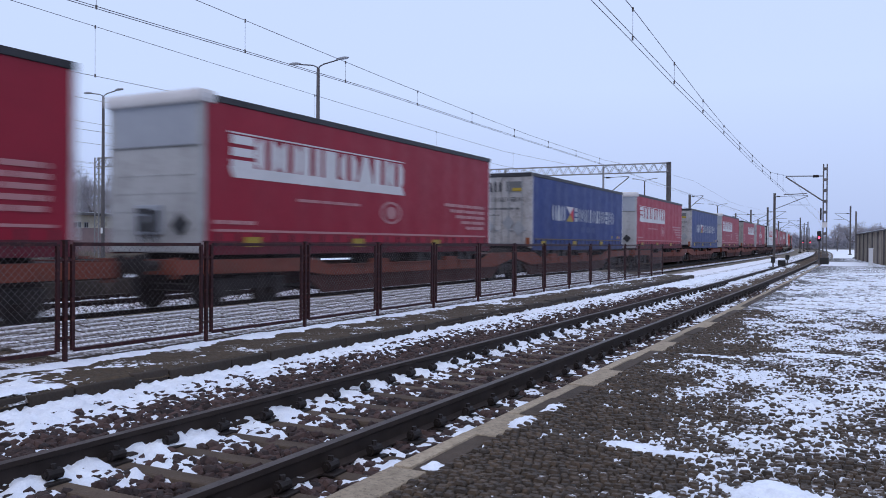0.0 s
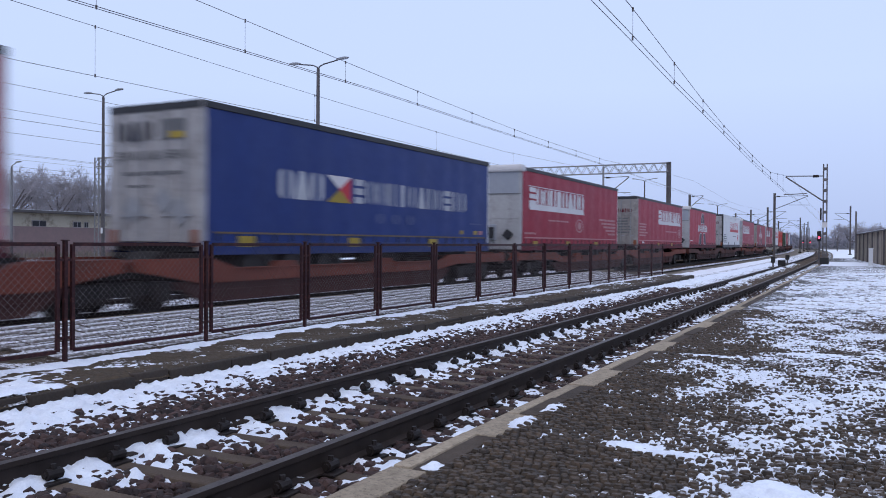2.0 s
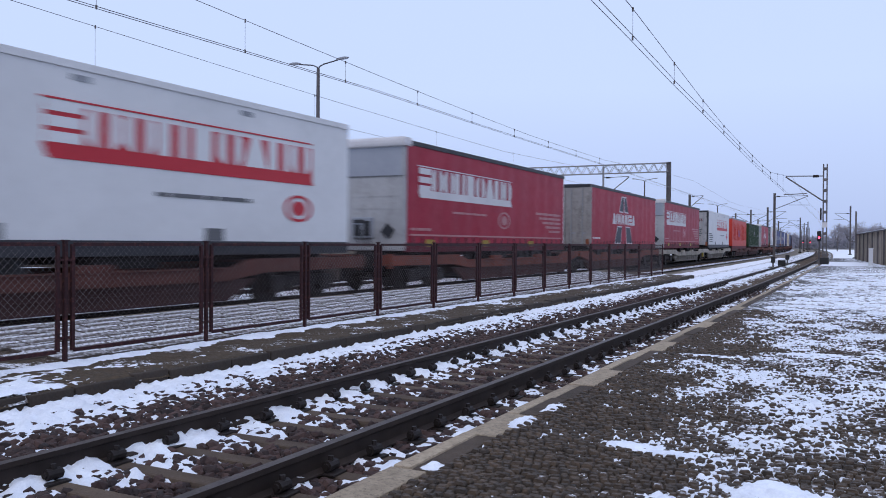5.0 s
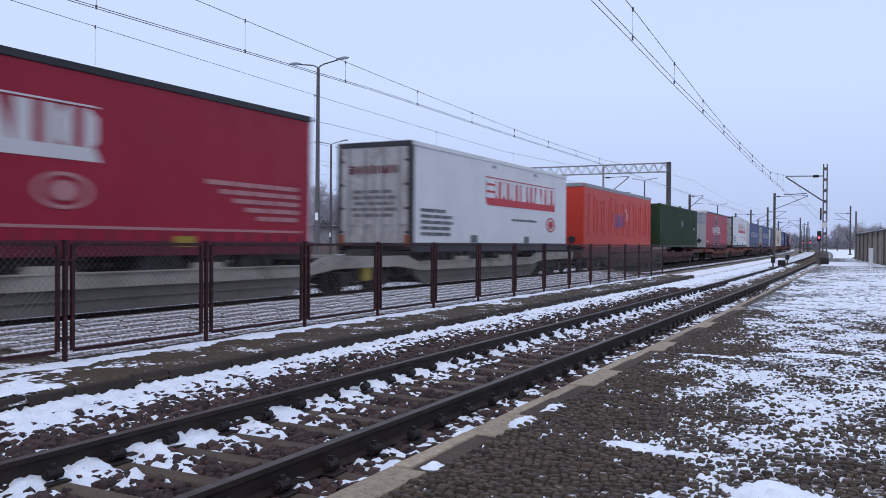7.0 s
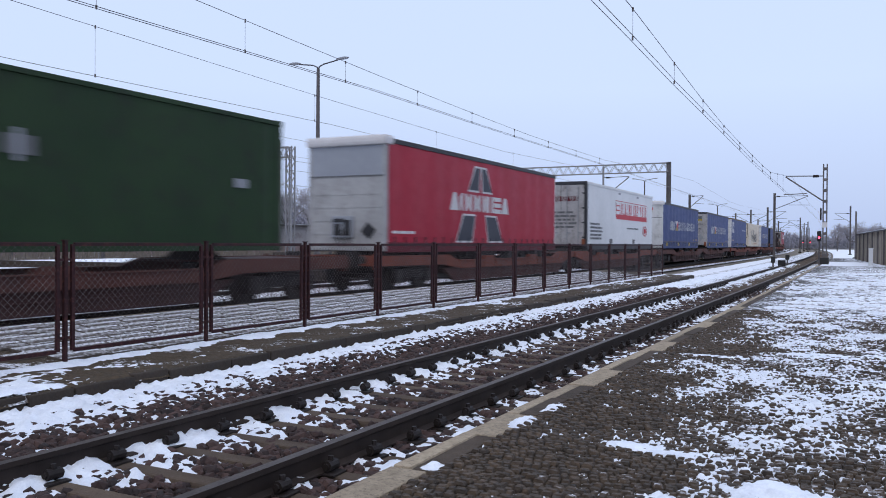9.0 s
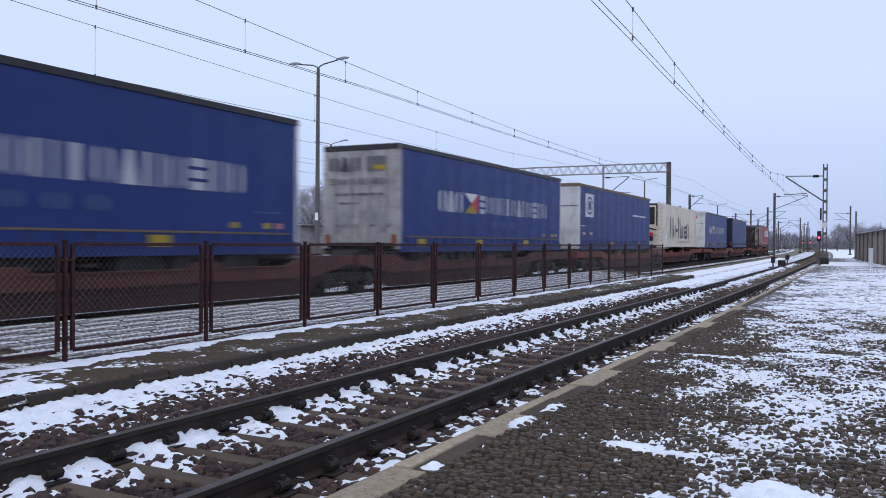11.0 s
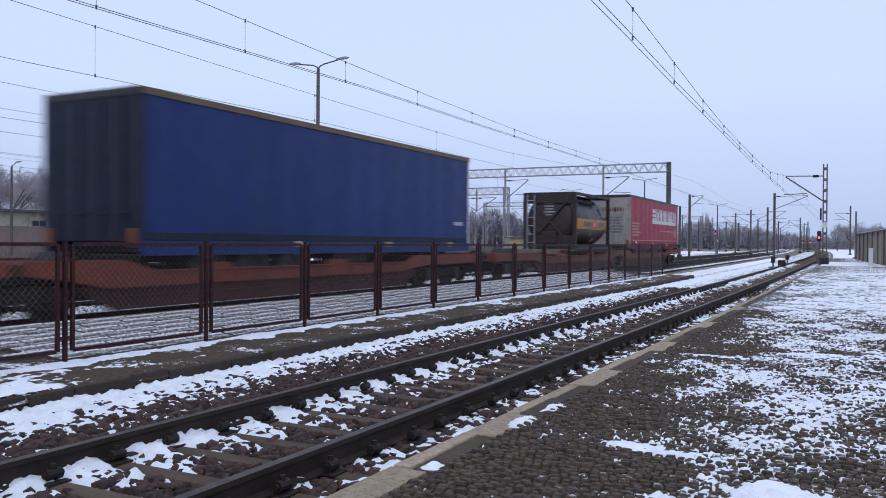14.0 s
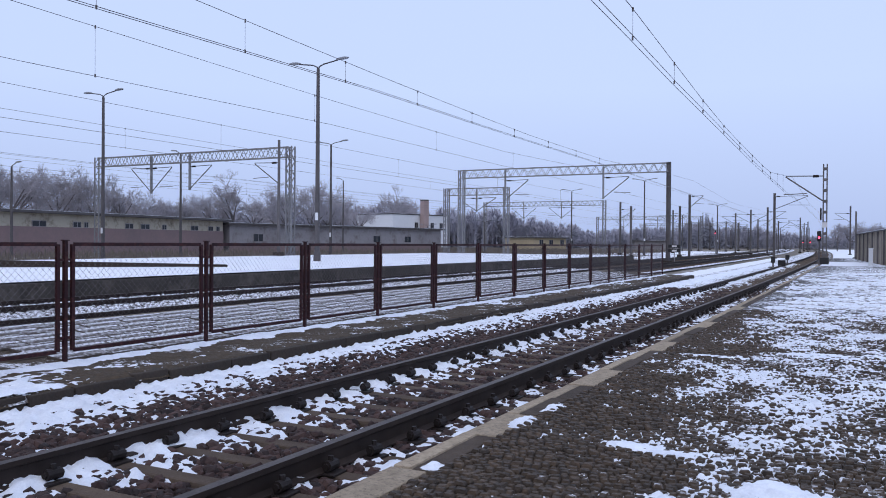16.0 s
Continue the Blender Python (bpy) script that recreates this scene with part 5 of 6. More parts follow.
def cream_reefer():
    u = container("cream refrigerated container with dark blue-black word", M_CREAM, 13.65, BOT - .05, TOPZ - .1, True)
    for k in range(48):
        y = .5 + k * .275
        part("wall_rib", plate(y, y + .06, BOT + .12, TOPZ - .2, .006), M_CREAM, u)
    for a, b, z0, z1, kind, stroke in ((3.7, 4.8, 1.8, 3.32, "oval", .2), (4.9, 5.65, 1.8, 2.74, "oval", .24), (5.75, 6.35, 2.26, 2.48, "slab", 1), (6.5, 7.3, 1.82, 3.3, "bars", .26), (7.45, 7.95, 1.82, 2.74, "bars", .3), (8.15, 8.9, 1.8, 2.74, "oval", .24), (9.0, 9.6, 1.8, 2.74, "stack", .2), (9.75, 10.75, 1.82, 2.9, "bars", .22)):
        part("sign_block", flat_shape(mark(kind, a - .3, b - .3, z0, z1, stroke), .018), M_DARKLETTER, u)
    part("front_frame", boxes((-1.2, 1.2, -.02, .1, BOT, TOPZ - .13), bevel=.03), M_CREAM, u)
    part("cooling_housing", boxes((-1.12, 1.12, -.14, 0, 2.0, 3.92), bevel=.07), M_CREAM, u, "cream housing of the cooling machine")
    part("grille", boxes((-.62, -.08, -.17, -.1, 2.75, 3.72), bevel=.03), M_GREYLETTER, u, "slate grey cooling grille")
    part("grille", boxes((.06, 1.0, -.17, -.1, 2.66, 3.76), bevel=.03), M_BLACK, u, "black cooling grille")
    for k in range(9):
        part("louvre", boxes((.1, .96, -.182, -.168, 2.72 + k * .115, 2.745 + k * .115)), M_ROOFRAIL, u)
    part("dark_trim", boxes((-1.15, 1.15, -.16, -.02, 3.86, 3.99), bevel=.04), M_ROOFRAIL, u, "dark curved trim over the cooling machine")
    part("dark_trim", boxes((1.08, 1.16, -.16, -.02, 2.55, 3.9), bevel=.02), M_ROOFRAIL, u)
    for k in range(6):
        x = -1.1 + k * .367
        z = 2.76 - .032 * k - .006 * k * k
        part("dark_trim", prism(bmesh.new(), [(x, z), (x + .367, z - .032 - .006 * (2 * k + 1)), (x + .367, z - .11 - .006 * (2 * k + 1)), (x, z - .08)], "y", -.19, -.1), M_ROOFRAIL, u)
    part("louvre_panel", end_plate(-1.02, -.72, 3.1, 3.3, -.146), M_GREYBAND, u)
    part("warning_label", end_plate(-1.0, -.8, 1.75, 2.3, -.146), M_LETTER, u)
    text_lines(u, -.3, .6, 2.36, 2.44, 1, M_GREYLETTER, True)
    part("control_box", boxes((.45, .9, -.15, -.1, 1.62, 2.1), bevel=.02), M_BLACK, u)
    part("red_notice", end_plate(.62, .9, 1.92, 2.16, -.156), M_REDLETTER, u)
    part("pale_patch", plate(1.75, 2.55, 1.42, 2.0, .012), M_BOXWHITE, u, "pale repainted patch")
    for k in range(3):
        part("panel_joint", plate(.9 + k * 4.6, .93 + k * 4.6, 1.4, 3.95, .012), M_STAIN, u)
    for k in range(9):
        part("side_rung", plate(.35, .58, 1.6 + k * .26, 1.64 + k * .26, .02), M_GREYLETTER, u)
    part("front_step", boxes((-1.1, 1.1, -.1, .05, BOT - .12, BOT + .1), bevel=.02), M_BLACK, u)
    for y, w in ((12.9, .1), (13.35, .14)):
        part("stain_panel", plate(y, y + w, 1.4, 4.0, .01), M_STAIN, u)
    part("stain_panel", plate(6.6, 11.0, 1.5, 1.66, .012), M_STAIN, u)
    return u


def tank_box():
    u = thing("tank_container", "black tank container with an amber band in a steel frame", "tank container", group="boxes on the freight train")
    L, z0, z1 = 5.55, 1.15, 3.72
    for s in (-1, 1):
        for y in (0, L - .15):
            part("corner_post", boxes((s * 1.17 - .08, s * 1.17 + .08, y, y + .15, z0, z1), bevel=.01), M_TANKFRAME, u)
        for z in (z0, z1 - .12):
            part("side_rail", boxes((s * 1.17 - .06, s * 1.17 + .06, .15, L - .15, z, z + .12), bevel=.01), M_TANKFRAME, u)
    for y in (0.02, L - .14):
        for z in (z0, z1 - .12):
            part("cross_rail", boxes((-1.09, 1.09, y, y + .12, z, z + .12), bevel=.01), M_TANKFRAME, u)
    bm = bmesh.new()
    n = 32
    prof = [(.07, .75), (.11, 1.0), (.2, 1.13), (.36, 1.17), (L - .36, 1.17), (L - .2, 1.13), (L - .11, 1.0), (L - .07, .75)]
    rings = [[bm.verts.new((r * math.cos(6.2832 * k / n), y, 2.46 + r * math.sin(6.2832 * k / n))) for k in range(n)] for y, r in prof if r > 0]
    for a, b in zip(rings, rings[1:]):
        for k in range(n):
            bm.faces.new((a[k], a[(k + 1) % n], b[(k + 1) % n], b[k]))
    bm.faces.new(rings[0][::-1])
    bm.faces.new(rings[-1])
    bmesh.ops.recalc_face_normals(bm, faces=bm.faces[:])
    part("tank", bm, M_TANK, u, "black cylindrical tank shell", True)

    def wrap(y0, y1, a0, a1, m, name, r=1.182):
        w = bmesh.new()
        k = 10
        lo = [w.verts.new((r * math.cos(a0 + (a1 - a0) * i / k), y0, 2.46 + r * math.sin(a0 + (a1 - a0) * i / k))) for i in range(k + 1)]
        hi = [w.verts.new((v.co.x, y1, v.co.z)) for v in lo]
        for i in range(k):
            w.faces.new((lo[i], lo[i + 1], hi[i + 1], hi[i]))
        part(name, w, m, u, smooth=True)
    wrap(.4, L - .4, -.32, .08, M_AMBER, "amber_band")
    for y0, y1 in ((1.4, 2.6), (3.7, 4.7)):
        wrap(y0, y1, -.2, -.02, M_GREYLETTER, "text_bar", 1.188)
    wrap(2.85, 3.35, -.24, .02, M_REDLETTER, "warning_mark", 1.188)
    # hoops on the upper flank, their reflected sheen put in as grey
    for y in (1.0, 2.2, 3.4, 4.6):
        wrap(y, y + .09, .1, 1.5, M_GREYLETTER, "tank_hoop", 1.195)
    for y0, a0 in ((.55, -.62), (2.75, -.62), (3.55, -1.0)):
        wrap(y0, y0 + (.3 if a0 > -.9 else .5), a0, a0 + .16 if a0 > -.9 else a0 + .28, M_GREY, "notice_plate", 1.19)
    wrap(4.35, 5.05, .2, .62, M_GREYLETTER, "notice_plate", 1.19)
    wrap(3.02, 3.18, -.2, -.02, M_LETTER, "warning_cross", 1.192)
    part("walkway", boxes((-.3, .5, .2, L - .2, z1 - .1, z1 - .04)), M_TANKFRAME, u)
    part("top_grating", boxes((.55, 1.1, .15, L - .15, z1 - .02, z1 + .012)), M_GREYLETTER, u, "grey walkway grating")
    for x0, x1 in ((-1.05, 1.05), (1.05, -1.05)):
        part("end_brace", rod(bmesh.new(), (x0, .04, z0 + .1), (x1, .04, z1 - .15), .055, None, 6), M_TANKFRAME, u)
    part("end_panel", boxes((-1.08, 1.08, .0, .06, z0 + .1, z0 + .62), bevel=.01), M_TANKFRAME, u)
    part("end_panel", boxes((-1.08, 1.08, .0, .06, z1 - .5, z1 - .1), bevel=.01), M_TANKFRAME, u)
    part("valve_box", boxes((-.35, .35, -.06, .05, z0 + .25, z0 + .8), bevel=.03), M_TANK, u)
    for z in range(6):
        part("ladder_rung", rod(bmesh.new(), (-1.05, -.02, z0 + .3 + z * .38), (-.7, -.02, z0 + .3 + z * .38), .018), M_GREY, u)
    for x in (-1.05, -.7):
        part("ladder_rail", boxes((x - .02, x + .02, -.03, 0, z0, z1 - .1)), M_GREY, u)
    for k, w in enumerate((.22, .3, .26, .34, .2)):
        part("text_bar", end_plate(-.1 - w / 2, -.1 + w, 3.2 - k * .13, 3.25 - k * .13, .055), M_GREY, u)
    return u


def bogie(wagon, y, tone):
    b = part("bogie", boxes((-1.08, -.94, y - 1.15, y + 1.15, .42, .66), (.94, 1.08, y - 1.15, y + 1.15, .42, .66), (-1.0, 1.0, y - .22, y + .22, .4, .72), bevel=.03), M_UNDER, wagon, "dark grimy two-axle bogie")
    for dy in (-.9, .9):
        for s in (-1, 1):
            put("wheel", ME_WHEEL, pose(s * .75, y + dy, .46), b)
            o = put("axle_box", ME_AXLE, pose(s * 1.02, y + dy, .46), b)
        part("axle", rod(bmesh.new(), (-.95, y + dy, .46), (.95, y + dy, .46), .08, None, 8), M_IRON, b)
    for s in (-1, 1):
        for dy in (-.35, .35):
            part("spring", rod(bmesh.new(), (s * 1.0, y + dy, .3), (s * 1.0, y + dy, .68), .1, None, 8), M_IRON, b)


ME_AXLE = shared("axle_box", boxes((-.14, .14, -.2, .2, -.17, .2), bevel=.04), M_IRON)


def pocket_wagon(label, tone, low):
    w = thing("pocket_wagon", label, "railway wagon", group="wagons of the freight train")
    for y in (-14.2, 0.0, 14.2):
        bogie(w, y, tone)
    top = [(-16.5, 1.05), (-12.3, 1.05), (-11.6, .86), (-2.6, .86), (-1.9, 1.05), (1.9, 1.05), (2.6, .86), (11.6, .86), (12.3, 1.05), (16.5, 1.05)]
    bot = [(16.5, .78), (12.7, .76), (11.5, .62), (2.7, .62), (1.5, .76), (-1.5, .76), (-2.7, .62), (-11.5, .62), (-12.7, .76), (-16.5, .78)]
    half = [(.12, 1.08), (2.0, 1.08), (2.7, .88), (11.6, .86), (12.3, 1.05), (16.5, 1.05), (16.5, .78), (12.7, .76), (11.5, .62), (1.7, .6), (.7, .78), (.12, .86)]
    arched = tone is M_WAGONGREY
    for s in (-1, 1):
        lo, hi = (1.18, 1.3) if s > 0 else (-1.3, -1.18)
        for outline in ((top + bot,) if arched else (half, [(-y, z) for y, z in half])):
            part("side_sill", prism(bmesh.new(), outline, "x", lo, hi), tone, w)
        flange = ((2.7, 11.5), (-11.5, -2.7))
        for a, b in flange:
            part("top_flange", boxes((lo - .03, hi + .05, a, b, .86, .885), bevel=.006), tone, w)
        near = 2.3 if arched else 1.05
        for a, b in ((-12.5, -near), (near, 12.5)):
            lx = (1.08, 1.2) if s > 0 else (-1.2, -1.08)
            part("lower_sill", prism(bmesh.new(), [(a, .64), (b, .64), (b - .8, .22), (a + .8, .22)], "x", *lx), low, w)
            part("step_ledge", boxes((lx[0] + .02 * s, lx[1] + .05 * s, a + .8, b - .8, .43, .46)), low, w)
            for y in (a + 3.2, (a + b) / 2 + 1.6):
                part("guide_block", prism(bmesh.new(), [(y - .5, .62), (y + .5, .62), (y + .34, 1.0), (y - .34, 1.0)], "x", lo - .01, hi + .03), tone, w)
                part("rib", boxes((s * 1.31 - .03, s * 1.31 + .03, y + .5, y + .58, .62, .9)), tone, w)
            for q in range(9):
                y = a + 1.6 + q * (b - a - 3.2) / 8
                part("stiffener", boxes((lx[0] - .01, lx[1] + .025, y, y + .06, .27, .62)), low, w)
        if arched:
            part("bogie_cover", boxes((1.1, 1.24, -.2, .2, .42, .82) if s > 0 else (-1.24, -1.1, -.2, .2, .42, .82), bevel=.04), M_YTAPE, w, "dull yellow bogie cover")
        for y in (-16.4, 16.4):
            part("end_post", boxes((s * 1.2 - .06, s * 1.2 + .06, y - .06, y + .06, .7, 1.1)), tone, w)
    for y0, y1 in ((-16.4, -12.2), (-2.0, 2.0), (12.2, 16.4)):
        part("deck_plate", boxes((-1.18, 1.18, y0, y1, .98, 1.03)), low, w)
        part("cross_beam", boxes((-1.15, 1.15, (y0 + y1) / 2 - .9, (y0 + y1) / 2 + .9, .74, .98)), M_UNDER, w)
    for a, b in ((-11.0, -3.2), (3.2, 11.0)):
        part("pocket_floor", boxes((-1.1, 1.1, a, b, .24, .3)), M_UNDER, w)
    for y in (-1.8, 1.8, -12.6, 12.6):
        part("hitch", prism(bmesh.new(), [(y - .5, 1.03), (y + .5, 1.03), (y + .2, 1.2), (y - .2, 1.2)], "x", -.4, .4), M_UNDER, w)
    for e in (-1, 1):
        part("head_stock", boxes((-1.28, 1.28, min(e * 16.5, e * 16.35), max(e * 16.5, e * 16.35), .78, 1.06)), tone, w)
        for s in (-1, 1):
            bm = rod(bmesh.new(), (s * .87, e * 16.5, .95), (s * .87, e * 16.95, .95), .1, None, 10)
            rod(bm, (s * .87, e * 16.95, .95), (s * .87, e * 17.0, .95), .22, None, 14)
            part("buffer", bm, M_IRON, w)
        part("coupler", boxes((-.08, .08, min(e * 16.4, e * 17.1), max(e * 16.4, e * 17.1), .85, 1.0)), M_IRON, w)
    return w


TRAIN = []
protos = {}
makers = {"A": red_front, "B": red_rear, "R": lambda: red_roads(True), "S": lambda: red_roads(False), "P": lambda: blue_ferry(False), "Q": lambda: blue_ferry(True),
          "T": blue_white_front, "N": blue_plain, "W": white_box, "O": orange_box, "G": green_box, "C": cream_reefer, "K": tank_box}
units = (("A", -4.6, 13.6), ("A", 11.8, 13.6), ("P", 29.4, 13.5), ("A", 46.0, 13.6), ("P", 63.6, 13.5), ("A", 80.1, 13.6), ("B", 98.1, 13.5), ("R", 114.5, 13.5), ("W", 132.8, 13.5),
         ("A", 149.1, 13.6), ("S", 166.65, 13.75), ("A", 183.0, 13.6), ("W", 201.3, 13.5), ("O", 217.3, 13.5), ("G", 233.6, 13.7), ("R", 251.7, 13.5), ("W", 269.6, 13.5),
         ("Q", 286.2, 13.5), ("P", 304.2, 13.5), ("T", 320.3, 13.95), ("C", 336.9, 13.65), ("Q", 354.9, 13.5), ("N", 372.9, 13.45), ("K", 397.5, 5.55), ("B", 407.2, 13.5))
for key, s, L in units:
    if key in protos:
        o = copy_thing(protos[key], Matrix.Identity(4))
    else:
        o = protos[key] = makers[key]()
    TRAIN.append((o, s, L / 2, 0.0))
for k in range(-1, 12):
    name = "light grey" if k == 5 else "brown" if k in (3, 6, 8) else "rust-red"
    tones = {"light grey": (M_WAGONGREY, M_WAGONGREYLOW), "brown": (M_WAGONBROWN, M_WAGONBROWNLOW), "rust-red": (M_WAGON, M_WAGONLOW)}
    if name in protos:
        o = copy_thing(protos[name], Matrix.Identity(4))
    else:
        o = protos[name] = pocket_wagon(name + " articulated pocket wagon, darker underneath", *tones[name])
    TRAIN.append((o, 27.55 + 34.3 * k, 0.0, 0.0))


# ---- lamps, masts, portals ----
GZ = -0.34


def lamp_post(x, y, h, arms=(-1, 1), reach=1.75, base=GZ, notice=True):
    m = pose(x, y, base)
    u = thing("street_lamp", "tall dark platform lamp with two flat grey heads" if len(arms) > 1 else "tall dark lamp post with one flat grey head", "street lamp", m, "yard lamps")
    H = h - base
    part("pole", rod(bmesh.new(), (0, 0, 0), (0, 0, H - .25), .135, .085, 10), M_POLE, u)
    for s in arms:
        bm = bmesh.new()
        pts = [(0, 0, H - .4), (s * .06, 0, H - .15), (s * .35, 0, H - .03), (s * reach * .7, 0, H + .1)]
        for a, b in zip(pts, pts[1:]):
            rod(bm, a, b, .035)
        part("arm", bm, M_POLE, u)
        bm = bmesh.new()
        bmesh.ops.create_uvsphere(bm, u_segments=12, v_segments=6, radius=1)
        for v in bm.verts:
            v.co = Vector((v.co.x * .42 + s * (reach * .7 + .3), v.co.y * .15, v.co.z * (.1 if v.co.z > 0 else .05) + H + .14 + .02 * (v.co.x * s)))
        part("lamp_head", bm, M_GREY, u, "flat grey lamp head", True)
    part("base_collar", rod(bmesh.new(), (0, 0, 0), (0, 0, .5), .2, .18, 10), M_POLE, u)
    if notice:
        part("notice_plate", boxes((-.02, .15, -.17, -.145, 2.2, 2.6)), M_WHITEWALL, u, "small white notice plate")
    return u


lamp_post(-25.69, 35.21, 10.75, base=.34)
lamp_post(-46.51, 39.08, 11.45)
lamp_post(-44.26, 62.75, 10.6)
lamp_post(-45.16, 135.5, 10.6)
lamp_post(-29.42, 122.2, 11.0)
lamp_post(-24.25, 156.4, 8.7, reach=1.5)
lamp_post(-71.45, 132.0, 4.6, reach=1.6, notice=False)
lamp_post(-50.0, 110.0, 4.6, reach=1.4, notice=False)
lamp_post(-40.0, 205.0, 8.8, notice=False)
for x, y, h, a in ((-68.8, 100.7, 10.7, (-1,)), (-59.65, 59.3, 10.1, (-1,)), (-66.9, 46.5, 8.05, (1,)), (-62.0, 88.0, 7.2, (1,))):
    lamp_post(x, y, h, a, .9, notice=False)


def truss(bm, x0, x1, y, z, d=.75, w=.45, bay=.85, r=.035):
    """A four-chord lattice girder across the tracks."""
    n = max(2, int(abs(x1 - x0) / bay))
    for yy in (y - w / 2, y + w / 2):
        for zz in (z, z - d):
            box(bm, min(x0, x1), max(x0, x1), yy - r, yy + r, zz - r, zz + r)
        for k in range(n):
            xa, xb = x0 + (x1 - x0) * k / n, x0 + (x1 - x0) * (k + 1) / n
            xm = (xa + xb) / 2
            rod(bm, (xa, yy, z - d), (xm, yy, z), r * .7, None, 4, False)
            rod(bm, (xm, yy, z), (xb, yy, z - d), r * .7, None, 4, False)
    for k in range(0, n + 1, 2):
        xa = x0 + (x1 - x0) * k / n
        rod(bm, (xa, y - w / 2, z), (xa, y + w / 2, z), r * .7, None, 4, False)
    return bm


def lattice_post(bm, x, y, z0, z1, w=.5, r=.045, bay=.55):
    for dx in (-w / 2, w / 2):
        for dy in (-w / 2.4, w / 2.4):
            box(bm, x + dx - r, x + dx + r, y + dy - r, y + dy + r, z0, z1)
    n = int((z1 - z0) / bay)
    for k in range(n):
        a, b = z0 + (z1 - z0) * k / n, z0 + (z1 - z0) * (k + 1) / n
        s = 1 if k % 2 else -1
        for dy in (-w / 2.4, w / 2.4):
            rod(bm, (x - s * w / 2, y + dy, a), (x + s * w / 2, y + dy, b), r * .6, None, 4, False)
        for dx in (-w / 2, w / 2):
            rod(bm, (x + dx, y - s * w / 2.4, a), (x + dx, y + s * w / 2.4, b), r * .6, None, 4, False)
    return bm


def cantilever(u, x, y, z, s, reach=2.6, rise=1.55, r=.04, m=None):
    """A swivelling catenary bracket: strut, tie and steady arm."""
    m = m or M_STEEL
    part("strut", rod(bmesh.new(), (x, y, z), (x + s * reach, y, z + rise), r), m, u)
    part("tie", rod(bmesh.new(), (x, y, z + rise), (x + s * reach, y, z + rise + .05), r * .7), m, u)
    part("steady_arm", rod(bmesh.new(), (x + s * reach * .42, y, z + .5), (x + s * reach * 1.05, y, z + .45), r * .6), m, u)
    part("insulator", rod(bmesh.new(), (x + s * .25, y, z + rise), (x + s * .6, y, z + rise), r * 1.8, None, 8), M_IRON, u)


def portal(x0, x1, y, h, drops=(), right_solid=False, group="catenary portals", tone=None):
    tone = tone or M_STEEL
    u = thing("catenary_portal", "grey steel lattice portal carrying overhead wires across tracks", "catenary portal", group=group)
    part("girder", truss(bmesh.new(), x0, x1, y, h), tone, u)
    part("post", lattice_post(bmesh.new(), x0, y, GZ, h + .05), tone, u)
    if right_solid:
        part("post", boxes((x1 - .17, x1 + .17, y - .05, y + .05, GZ, h + .08), (x1 - .17, x1 - .12, y - .16, y + .16, GZ, h + .08), (x1 + .12, x1 + .17, y - .16, y + .16, GZ, h + .08)), M_MAST, u, "dark rolled-steel column")
        part("base_block", boxes((x1 - .4, x1 + .4, y - .4, y + .4, GZ - .1, GZ + .35), bevel=.05), M_CONC, u)
    else:
        part("post", lattice_post(bmesh.new(), x1, y, GZ, h + .05), tone, u)
    for dx, sides, low in drops:
        part("drop_post", boxes((dx - .06, dx + .06, y - .1, y + .1, h - low, h - .1)), tone, u)
        for s in sides:
            cantilever(u, dx, y, h - low + .1, s, 2.3, low - 1.2, m=M_MAST)
    return u


portal(-59.2, -38.46, 49.3, 8.5, ((-52.9, (-1, 1), 3.2), (-48.6, (1,), 3.0)))
portal(-34.65, -15.0, 70.8, 8.35, ((-30.1, (1,), 3.0), (-20.7, (1,), 3.0)), True)
portal(-41.7, -34.47, 81.4, 7.4, ((-38.0, (-1, 1), 2.6),))
portal(-61.5, -39.4, 135.5, 8.7, ((-54.0, (-1, 1), 3.0), (-47.0, (-1, 1), 3.0)))
portal(-65.3, -37.8, 218.0, 8.7, ((-58.0, (-1, 1), 3.0), (-49.0, (-1, 1), 3.0)))
portal(-72.0, -40.0, 300.0, 8.9, ((-60.0, (-1, 1), 3.0),))


def mast(x, y, h, s=0, reach=2.6, z=5.0, base=GZ, kind="H", r=.13, label="dark slender catenary mast with bracket arm"):
    u = thing("catenary_mast", label, "catenary mast", group="catenary masts")
    if kind == "H":
        part("post", boxes((x - r, x + r, y - .02, y + .02, base, h), (x - r, x - r + .03, y - r, y + r, base, h), (x + r - .03, x + r, y - r, y + r, base, h)), M_MAST, u)
    else:
        part("post", rod(bmesh.new(), (x, y, base), (x, y, h), r, r * .75, 8), M_MAST, u)
    part("base_block", boxes((x - .3, x + .3, y - .3, y + .3, base - .1, base + .3), bevel=.04), M_CONC, u)
    for q in (s if isinstance(s, tuple) else (s,)):
        if q:
            cantilever(u, x, y, z, q, reach, min(1.5, h - z - .2), m=M_MAST)
    return u


